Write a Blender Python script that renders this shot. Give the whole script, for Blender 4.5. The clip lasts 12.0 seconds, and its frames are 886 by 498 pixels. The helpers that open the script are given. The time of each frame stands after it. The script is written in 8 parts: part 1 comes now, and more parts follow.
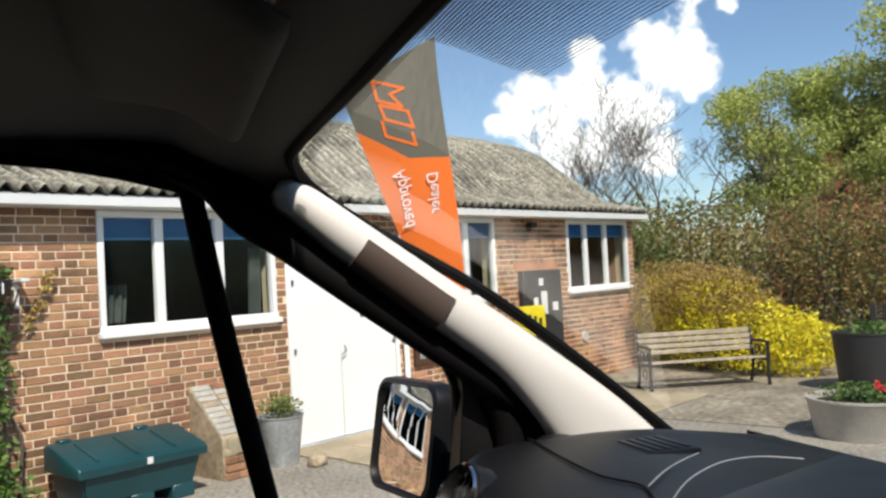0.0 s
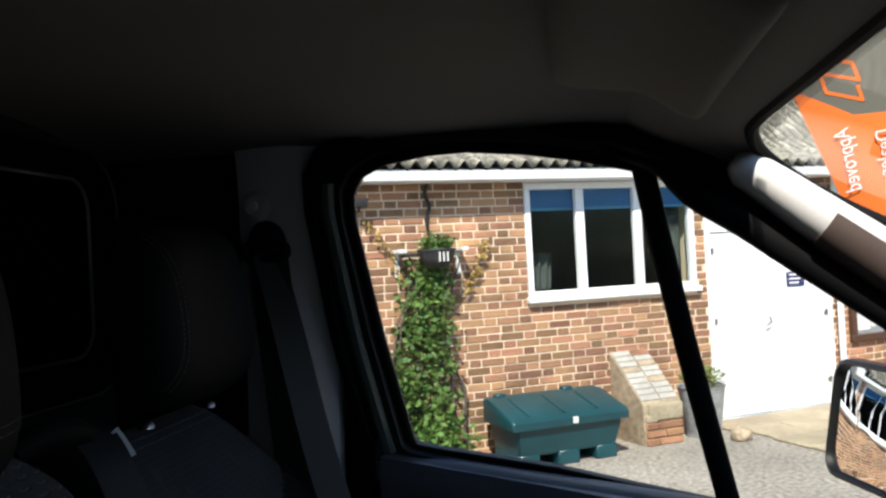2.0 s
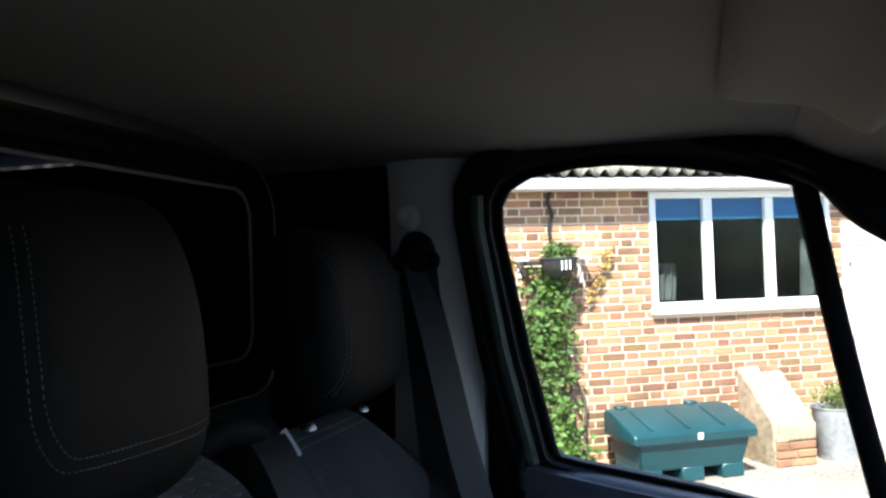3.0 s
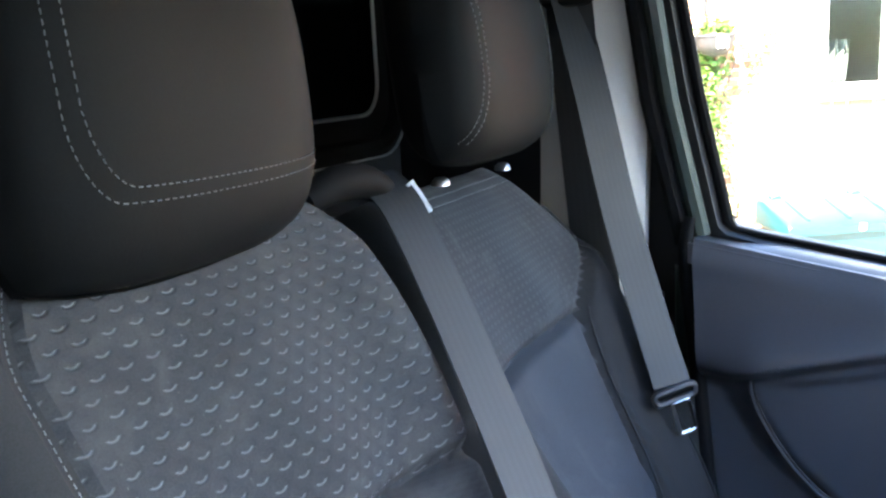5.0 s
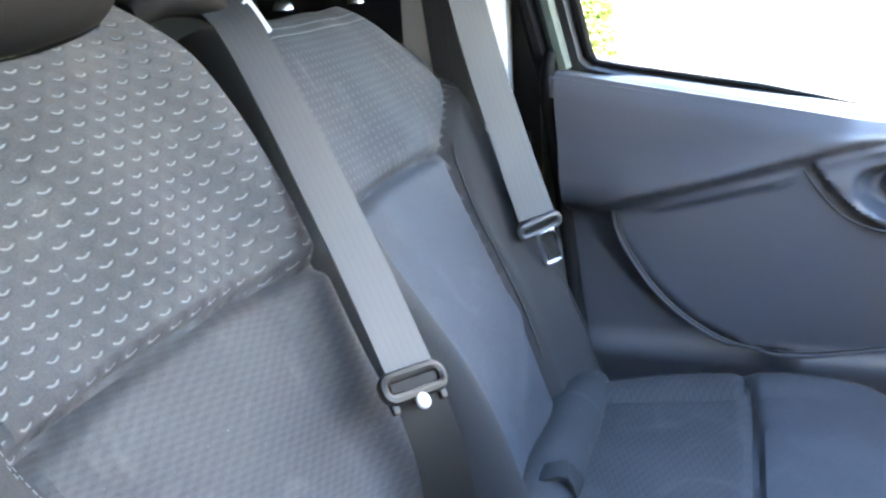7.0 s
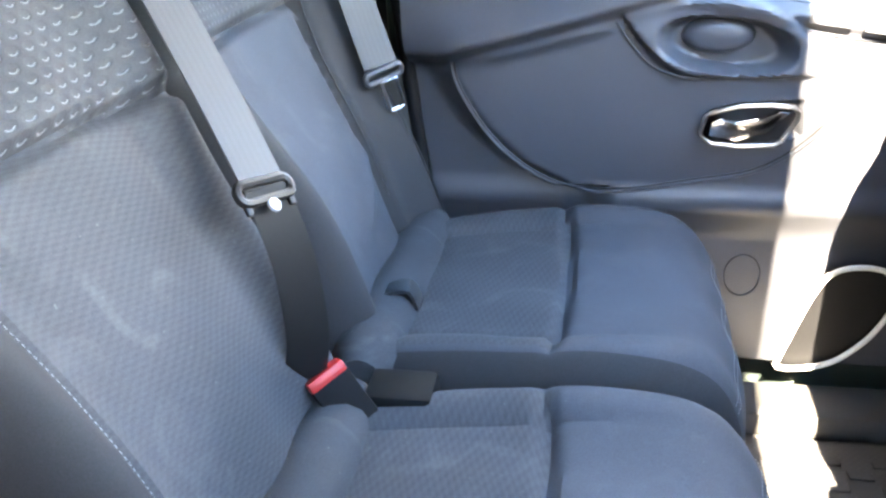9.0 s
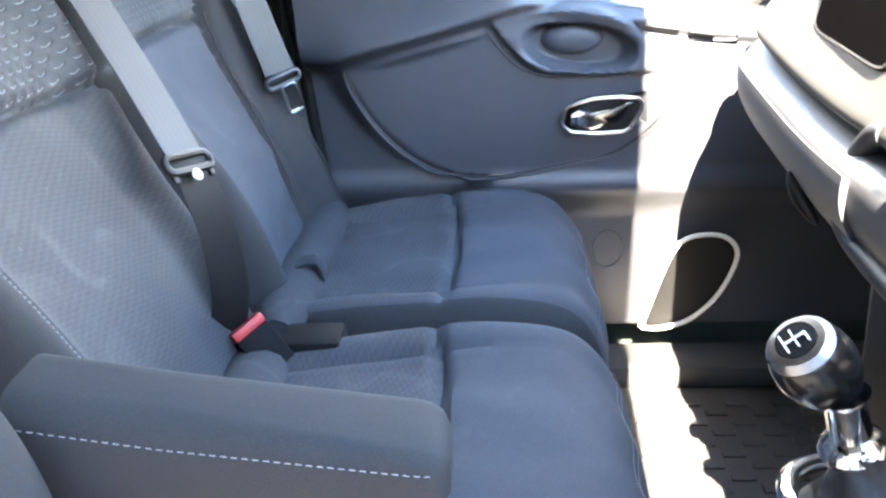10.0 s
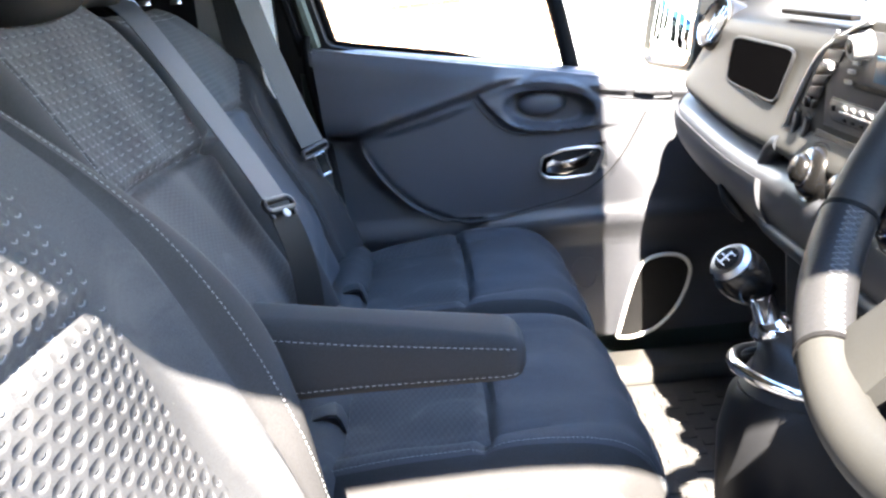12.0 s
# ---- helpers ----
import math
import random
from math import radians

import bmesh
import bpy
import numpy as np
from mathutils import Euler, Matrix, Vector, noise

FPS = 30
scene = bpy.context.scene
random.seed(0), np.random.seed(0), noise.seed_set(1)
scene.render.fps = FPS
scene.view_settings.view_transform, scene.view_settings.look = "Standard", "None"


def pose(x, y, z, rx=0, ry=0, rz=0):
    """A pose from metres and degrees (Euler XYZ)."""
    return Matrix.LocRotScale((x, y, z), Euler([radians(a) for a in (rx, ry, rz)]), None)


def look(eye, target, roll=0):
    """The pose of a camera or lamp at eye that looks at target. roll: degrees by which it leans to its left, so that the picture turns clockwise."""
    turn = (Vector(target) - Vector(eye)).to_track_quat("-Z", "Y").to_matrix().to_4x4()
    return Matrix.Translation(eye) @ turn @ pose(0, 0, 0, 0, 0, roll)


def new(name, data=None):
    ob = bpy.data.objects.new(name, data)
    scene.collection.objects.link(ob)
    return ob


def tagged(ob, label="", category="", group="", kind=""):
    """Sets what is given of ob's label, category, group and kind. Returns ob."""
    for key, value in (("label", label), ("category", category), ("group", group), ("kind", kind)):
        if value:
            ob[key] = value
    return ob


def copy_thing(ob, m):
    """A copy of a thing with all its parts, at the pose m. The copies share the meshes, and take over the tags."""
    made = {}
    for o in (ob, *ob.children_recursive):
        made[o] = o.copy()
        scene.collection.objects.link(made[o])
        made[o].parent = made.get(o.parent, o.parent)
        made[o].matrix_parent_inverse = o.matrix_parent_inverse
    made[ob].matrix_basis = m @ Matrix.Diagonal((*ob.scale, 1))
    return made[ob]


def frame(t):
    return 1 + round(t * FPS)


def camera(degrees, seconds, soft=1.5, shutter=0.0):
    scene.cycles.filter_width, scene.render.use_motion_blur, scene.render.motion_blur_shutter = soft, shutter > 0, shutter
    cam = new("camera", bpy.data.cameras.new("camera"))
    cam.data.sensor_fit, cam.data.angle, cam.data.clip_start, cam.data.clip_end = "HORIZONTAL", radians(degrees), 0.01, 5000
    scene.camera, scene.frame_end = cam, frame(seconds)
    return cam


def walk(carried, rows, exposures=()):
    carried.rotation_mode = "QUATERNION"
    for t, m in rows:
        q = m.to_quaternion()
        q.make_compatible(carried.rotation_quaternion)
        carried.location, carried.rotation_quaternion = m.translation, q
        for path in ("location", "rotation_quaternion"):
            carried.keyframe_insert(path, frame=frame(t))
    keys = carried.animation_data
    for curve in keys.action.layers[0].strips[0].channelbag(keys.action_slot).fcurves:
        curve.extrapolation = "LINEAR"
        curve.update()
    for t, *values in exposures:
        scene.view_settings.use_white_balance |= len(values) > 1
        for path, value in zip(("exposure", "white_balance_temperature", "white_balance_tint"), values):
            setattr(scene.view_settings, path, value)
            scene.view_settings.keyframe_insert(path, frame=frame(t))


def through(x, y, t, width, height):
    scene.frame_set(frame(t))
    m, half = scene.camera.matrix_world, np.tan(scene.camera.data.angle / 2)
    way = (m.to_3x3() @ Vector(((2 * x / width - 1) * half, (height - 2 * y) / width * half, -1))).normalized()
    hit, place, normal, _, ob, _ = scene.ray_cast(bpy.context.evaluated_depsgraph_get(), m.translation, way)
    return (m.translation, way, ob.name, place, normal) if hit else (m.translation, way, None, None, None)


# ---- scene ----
cam = camera(54.4, 12.0, soft=2.5)
PATH = [
    (0, (0.36, -0.45, 1.69), (0.991, 1.447, 1.748), -3.1),
    (0.5, (0.369, -0.452, 1.691), (0.835, 1.493, 1.683), -3.6),
    (1, (0.356, -0.448, 1.692), (0.603, 1.536, 1.65), -3.0),
    (1.5, (0.317, -0.435, 1.691), (0.235, 1.56, 1.571), -2.0),
    (2, (0.304, -0.451, 1.707), (0.006, 1.526, 1.739), -3.1),
    (2.5, (0.286, -0.486, 1.719), (-0.17, 1.46, 1.784), -2.7),
    (4.3, (0.216, -0.381, 1.704), (-0.599, 1.439, 1.552), -1.9),
    (4.5, (0.22, -0.368, 1.722), (-0.64, 1.419, 1.465), -2.5),
    (5, (0.19, -0.307, 1.647), (-0.669, 1.454, 1.248), -3.1),
    (5.5, (0.182, -0.292, 1.63), (-0.658, 1.453, 1.129), -2.9),
    (6, (0.214, -0.302, 1.593), (-0.634, 1.433, 1.073), -3.8),
    (6.5, (0.227, -0.294, 1.571), (-0.516, 1.467, 0.983), -4.0),
    (7, (0.239, -0.297, 1.563), (-0.418, 1.487, 0.942), -4.7),
    (8.8, (0.282, -0.382, 1.538), (-0.095, 1.393, 0.697), -2.8),
    (9, (0.286, -0.404, 1.535), (-0.058, 1.365, 0.67), -2.5),
    (9.5, (0.313, -0.493, 1.536), (0.101, 1.283, 0.641), -1.7),
    (10, (0.312, -0.57, 1.521), (0.193, 1.262, 0.727), -2.5),
    (10.5, (0.292, -0.622, 1.528), (0.217, 1.216, 0.742), -3.8),
    (11, (0.284, -0.695, 1.533), (0.192, 1.182, 0.849), -2.5),
    (11.5, (0.259, -0.778, 1.548), (0.17, 1.123, 0.932), -3.2),
    (12, (0.225, -0.879, 1.547), (0.218, 1.024, 0.931), -5.5),
]
EXPOSURES = [(0.0, 0.45, 6800, 12), (0.5, 0.15, 6800, 12), (1.0, -0.05, 6900, 13), (1.5, 0.2, 6900, 13), (2.0, 0.9, 6500, 11), (2.5, 1.45, 6200, 10), (4.3, 3.8, 6500, 13),
             (5.0, 5.0, 7000, 12), (6.0, 5.85, 7400, 12), (7.0, 6.2, 7900, 11), (9.0, 6.5, 8000, 11), (10.5, 6.15, 7400, 11), (11.3, 5.75, 7250, 11), (12.0, 5.15, 7100, 12)]
walk(cam, [(t, look(eye, target, roll)) for t, eye, target, roll in PATH], EXPOSURES)

# ---- world and sun ----
SUN = Vector((0.010, -0.88, 1.0)).normalized()
world = bpy.data.worlds.new("world")
scene.world = world
world.use_nodes = True
wn, wl = world.node_tree.nodes, world.node_tree.links
wn.clear()
w_out = wn.new("ShaderNodeOutputWorld")
w_bg = wn.new("ShaderNodeBackground")
w_bg.inputs["Strength"].default_value = 0.105
w_sky = wn.new("ShaderNodeTexSky")
w_sky.sky_type = "NISHITA"
w_sky.sun_disc = False
w_sky.sun_elevation = math.asin(SUN.z)
w_sky.sun_rotation = math.atan2(SUN.x, SUN.y)
w_sky.air_density, w_sky.dust_density, w_sky.ozone_density = 1.0, 0.05, 5.0
w_tc = wn.new("ShaderNodeTexCoord")
cloud = None
w_noise = wn.new("ShaderNodeTexNoise")
w_noise.inputs["Scale"].default_value = 24.0
w_noise.inputs["Detail"].default_value = 8.0
w_noise.inputs["Roughness"].default_value = 0.62
wl.new(w_tc.outputs["Generated"], w_noise.inputs["Vector"])
# heaps of cloud: a direction and a size each
CLOUDS = [((0.543, 0.808, 0.228), 0.041), ((0.563, 0.798, 0.213), 0.030), ((0.524, 0.817, 0.242), 0.028), ((0.463, 0.855, 0.234), 0.018), ((0.472, 0.856, 0.209), 0.026),
          ((0.463, 0.866, 0.189), 0.033), ((0.496, 0.850, 0.180), 0.033), ((0.523, 0.836, 0.164), 0.030), ((0.508, 0.850, 0.141), 0.036), ((0.481, 0.866, 0.138), 0.036),
          ((0.535, 0.836, 0.126), 0.030), ((0.391, 0.901, 0.186), 0.025), ((0.414, 0.889, 0.193), 0.024), ((0.377, 0.910, 0.171), 0.016), ((0.406, 0.899, 0.166), 0.030),
          ((0.438, 0.884, 0.160), 0.036), ((0.456, 0.881, 0.130), 0.039), ((0.560, 0.776, 0.290), 0.016), ((0.585, 0.765, 0.270), 0.012),
          ((-0.3, 0.9, 0.32), 0.16), ((0.2, 0.8, 0.6), 0.12), ((-0.75, -0.55, 0.3), 0.22), ((0.85, -0.3, 0.35), 0.15),
          ((0.1, -0.9, 0.3), 0.18), ((0.9, 0.3, 0.3), 0.14)]
for d, size in CLOUDS:
    dist = wn.new("ShaderNodeVectorMath")
    dist.operation = "DISTANCE"
    dist.inputs[1].default_value = Vector(d).normalized()
    wl.new(w_tc.outputs["Generated"], dist.inputs[0])
    near = wn.new("ShaderNodeMapRange")
    near.inputs["From Min"].default_value, near.inputs["From Max"].default_value = size * 1.65, size * 0.25
    wl.new(dist.outputs["Value"], near.inputs["Value"])
    if cloud is None:
        cloud = near.outputs["Result"]
    else:
        top = wn.new("ShaderNodeMath")
        top.operation = "MAXIMUM"
        wl.new(cloud, top.inputs[0])
        wl.new(near.outputs["Result"], top.inputs[1])
        cloud = top.outputs["Value"]
w_noise2 = wn.new("ShaderNodeMath")
w_noise2.operation = "MULTIPLY_ADD"
w_noise2.inputs[1].default_value, w_noise2.inputs[2].default_value = 2.3, -1.15
wl.new(w_noise.outputs["Fac"], w_noise2.inputs[0])
w_mul = wn.new("ShaderNodeMath")
w_mul.operation = "ADD"
w_in = wn.new("ShaderNodeMath")
w_in.operation, w_in.use_clamp = "MULTIPLY", True
w_in.inputs[1].default_value = 5.0
wl.new(cloud, w_in.inputs[0])
w_ragged = wn.new("ShaderNodeMath")
w_ragged.operation = "MULTIPLY"
wl.new(w_in.outputs["Value"], w_ragged.inputs[0])
wl.new(w_noise2.outputs["Value"], w_ragged.inputs[1])
wl.new(cloud, w_mul.inputs[0])
wl.new(w_ragged.outputs["Value"], w_mul.inputs[1])
w_ramp = wn.new("ShaderNodeMapRange")
w_ramp.interpolation_type = "SMOOTHSTEP"
w_ramp.inputs["From Min"].default_value, w_ramp.inputs["From Max"].default_value = 0.28, 0.80
wl.new(w_mul.outputs["Value"], w_ramp.inputs["Value"])
w_mix = wn.new("ShaderNodeMix")
w_mix.data_type = "RGBA"
w_mix.inputs[7].default_value = (10.5, 10.8, 11.2, 1)
wl.new(w_ramp.outputs["Result"], w_mix.inputs[0])
wl.new(w_sky.outputs["Color"], w_mix.inputs[6])
wl.new(w_mix.outputs[2], w_bg.inputs["Color"])
wl.new(w_bg.outputs["Background"], w_out.inputs["Surface"])

sun = new("sun", bpy.data.lights.new("sun", "SUN"))
sun.data.energy, sun.data.angle, sun.data.color = 4.2, radians(0.53), (1.0, 0.93, 0.83)
sun.matrix_world = look(SUN * 30, (0, 0, 0))

# ---- helpers ----
I4 = Matrix.Identity(4)
WORLD = {}


def thing(name, m=I4, label="", category="", group="", kind=""):
    """An empty at the base of a thing, which parents its parts."""
    ob = new(name)
    ob.empty_display_size = 0.1
    ob.matrix_basis = m
    WORLD[ob.name] = m.copy()
    return tagged(ob, label, category, group, kind)


def link_mesh(name, bm, material, smooth=40):
    me = bpy.data.meshes.new(name)
    bmesh.ops.recalc_face_normals(bm, faces=bm.faces)
    bm.to_mesh(me)
    bm.free()
    for m in (material if isinstance(material, (list, tuple)) else [material]):
        me.materials.append(m)
    if smooth:
        me.shade_smooth()
        me.set_sharp_from_angle(angle=radians(smooth))
    return me


def part(name, bm, material, parent, label="", F=I4, smooth=40):
    """Links a bmesh, given in the frame F, as one mesh under a thing or a part."""
    bm.transform(WORLD[parent.name].inverted() @ F)
    ob = new(name, link_mesh(name, bm, material, smooth))
    ob.parent = parent
    WORLD[ob.name] = WORLD[parent.name]
    return tagged(ob, label)


def solo(name, bm, material, label="", category="", group="", kind="", F=I4, smooth=40, base=None):
    """Links a bmesh as a thing of one mesh, with its origin at base."""
    m = Matrix.Translation(F @ Vector(base)) if base is not None else F
    bm.transform(m.inverted() @ F)
    ob = new(name, link_mesh(name, bm, material, smooth))
    ob.matrix_basis = m
    WORLD[ob.name] = m.copy()
    return tagged(ob, label, category, group, kind)


def box(bm, x0, x1, y0, y1, z0, z1, bev=0.0, seg=2):
    vs = [bm.verts.new((x, y, z)) for x in (x0, x1) for y in (y0, y1) for z in (z0, z1)]
    fs = [bm.faces.new([vs[i] for i in q]) for q in ((0, 1, 3, 2), (4, 6, 7, 5), (0, 4, 5, 1), (2, 3, 7, 6), (0, 2, 6, 4), (1, 5, 7, 3))]
    if bev:
        es = list({e for f in fs for e in f.edges})
        bmesh.ops.bevel(bm, geom=es, offset=bev, segments=seg, profile=0.5, affect="EDGES")
    return bm


def prism(bm, pts, axis, lo, hi, bev=0.0, seg=2):
    """A polygon of two coordinates pushed out along an axis (0, 1 or 2) from lo to hi."""
    def put(p, v):
        c = list(p)
        c.insert(axis, v)
        return bm.verts.new(c)
    a, b = [put(p, lo) for p in pts], [put(p, hi) for p in pts]
    n = len(pts)
    fs = [bm.faces.new(a[::-1]), bm.faces.new(b)]
    for i in range(n):
        fs.append(bm.faces.new((a[i], a[(i + 1) % n], b[(i + 1) % n], b[i])))
    if bev:
        es = list({e for f in fs[:2] for e in f.edges})
        bmesh.ops.bevel(bm, geom=es, offset=bev, segments=seg, profile=0.5, affect="EDGES")
    return bm


def frame_dirs(pts, closed=False):
    out = []
    n = len(pts)
    for i in range(n):
        a = pts[(i - 1) % n] if closed or i else pts[0]
        b = pts[(i + 1) % n] if closed or i < n - 1 else pts[-1]
        out.append((b - a).normalized())
    return out


def tube(bm, pts, r, n=10, closed=False, flat=1.0, up=(0, 0, 1)):
    """A round bar along points; r a number or one a point; flat squeezes it along up."""
    pts = [Vector(p) for p in pts]
    rs = r if isinstance(r, (list, tuple)) else [r] * len(pts)
    rings = []
    side = None
    for p, d, rr in zip(pts, frame_dirs(pts, closed), rs):
        s = d.cross(Vector(up)) if side is None else side - d * side.dot(d)
        if s.length < 1e-5:
            s = d.cross(Vector((1, 0, 0)))
        s.normalize()
        side = s
        u = s.cross(d).normalized()
        rings.append([bm.verts.new(p + s * math.cos(2 * math.pi * k / n) * rr + u * math.sin(2 * math.pi * k / n) * rr * flat) for k in range(n)])
    m = len(rings)
    for i in range(m if closed else m - 1):
        a, b = rings[i], rings[(i + 1) % m]
        for k in range(n):
            bm.faces.new((a[k], a[(k + 1) % n], b[(k + 1) % n], b[k]))
    if not closed:
        bm.faces.new(rings[0][::-1])
        bm.faces.new(rings[-1])
    return bm


def strap(bm, pts, sides, width, thick):
    """A flat band along points; sides gives the direction across it at each point."""
    pts = [Vector(p) for p in pts]
    lay = bm.loops.layers.uv.verify()
    rings, run = [], [0.0]
    for a, b in zip(pts, pts[1:]):
        run.append(run[-1] + (b - a).length)
    for p, d, s in zip(pts, frame_dirs(pts), sides):
        s = Vector(s)
        s = (s - d * s.dot(d)).normalized()
        nrm = s.cross(d).normalized()
        rings.append([bm.verts.new(p + s * a * width / 2 + nrm * b * thick / 2) for a, b in ((-1, -1), (1, -1), (1, 1), (-1, 1))])
    us = (0.0, 1.0, 1.0, 0.0)
    for i, (a, b) in enumerate(zip(rings, rings[1:])):
        for k in range(4):
            j = (k + 1) % 4
            f = bm.faces.new((a[k], a[j], b[j], b[k]))
            for lp, u, v in zip(f.loops, (us[k], us[j], us[j], us[k]), (run[i], run[i], run[i + 1], run[i + 1])):
                lp[lay].uv = (u, v)
    bm.faces.new(rings[0][::-1])
    bm.faces.new(rings[-1])
    return bm


def lathe(bm, profile, m=I4, n=32):
    """A turned shape: (radius, height) pairs about m's z axis."""
    rings = []
    for r, z in profile:
        if r < 1e-5:
            rings.append([bm.verts.new(m @ Vector((0, 0, z)))])
        else:
            rings.append([bm.verts.new(m @ Vector((r * math.cos(2 * math.pi * k / n), r * math.sin(2 * math.pi * k / n), z))) for k in range(n)])
    for a, b in zip(rings, rings[1:]):
        for k in range(n):
            j = (k + 1) % n
            if len(a) == 1 and len(b) == 1:
                continue
            if len(a) == 1:
                bm.faces.new((a[0], b[j], b[k]))
            elif len(b) == 1:
                bm.faces.new((a[k], a[j], b[0]))
            else:
                bm.faces.new((a[k], a[j], b[j], b[k]))
    return bm


def slab(bm, f, g, nu, nv, uv=None, slot=None):
    """A solid between the front face f(a, b) and the back face g(a, b), with a, b from 0 to 1."""
    lay = bm.loops.layers.uv.verify()
    F = [[bm.verts.new(f(i / nu, j / nv)) for j in range(nv + 1)] for i in range(nu + 1)]
    G = [[bm.verts.new(g(i / nu, j / nv)) for j in range(nv + 1)] for i in range(nu + 1)]
    for i in range(nu):
        for j in range(nv):
            q = bm.faces.new((F[i][j], F[i + 1][j], F[i + 1][j + 1], F[i][j + 1]))
            if uv:
                for lp, (a, b) in zip(q.loops, ((i, j), (i + 1, j), (i + 1, j + 1), (i, j + 1))):
                    lp[lay].uv = uv(a / nu, b / nv)
            if slot:
                q.material_index = slot((i + 0.5) / nu, (j + 0.5) / nv)
            bm.faces.new((G[i][j], G[i][j + 1], G[i + 1][j + 1], G[i + 1][j]))
    for i in range(nu):
        bm.faces.new((F[i][0], G[i][0], G[i + 1][0], F[i + 1][0]))
        bm.faces.new((F[i][nv], F[i + 1][nv], G[i + 1][nv], G[i][nv]))
    for j in range(nv):
        bm.faces.new((F[0][j], F[0][j + 1], G[0][j + 1], G[0][j]))
        bm.faces.new((F[nu][j], G[nu][j], G[nu][j + 1], F[nu][j + 1]))
    return bm


def spline(pts, n):
    """n + 1 points on a smooth curve through pts."""
    pts = [Vector(p) for p in pts]
    out = []
    for k in range(n + 1):
        t = k / n * (len(pts) - 1)
        i = min(int(t), len(pts) - 2)
        u = t - i
        p0, p1, p2, p3 = pts[max(i - 1, 0)], pts[i], pts[i + 1], pts[min(i + 2, len(pts) - 1)]
        out.append(0.5 * ((2 * p1) + (p2 - p0) * u + (2 * p0 - 5 * p1 + 4 * p2 - p3) * u * u + (3 * p1 - p0 - 3 * p2 + p3) * u ** 3))
    return out


def stitches(pts, out, length=0.0030, gap=0.0017, width=0.0007, high=0.0006):
    """Short threads along a line of points, raised along out."""
    bm = bmesh.new()
    pts = [Vector(p) for p in pts]
    run, on = 0.0, True
    acc = 0.0
    path = [pts[0]]
    for a, b in zip(pts, pts[1:]):
        k = max(1, int((b - a).length / 0.001))
        path += [a.lerp(b, (i + 1) / k) for i in range(k)]
    cur = [path[0]]
    for a, b in zip(path, path[1:]):
        acc += (b - a).length
        cur.append(b)
        if acc >= (length if on else gap):
            if on:
                p, q = cur[0], cur[-1]
                d = (q - p).normalized()
                s = d.cross(Vector(out)).normalized() * width / 2
                h = Vector(out).normalized() * high
                top = [bm.verts.new(v) for v in (p + s, q + s, q - s, p - s)]
                mid = [bm.verts.new(v) for v in (p + d * length * 0.2 + h, q - d * length * 0.2 + h)]
                bm.faces.new((top[0], top[1], mid[1], mid[0]))
                bm.faces.new((top[2], top[3], mid[0], mid[1]))
                bm.faces.new((top[1], top[2], mid[1]))
                bm.faces.new((top[3], top[0], mid[0]))
            acc, cur, on = 0.0, [b], not on
    return bm


def sstep(a, b, x):
    t = min(1.0, max(0.0, (x - a) / (b - a)))
    return t * t * (3 - 2 * t)


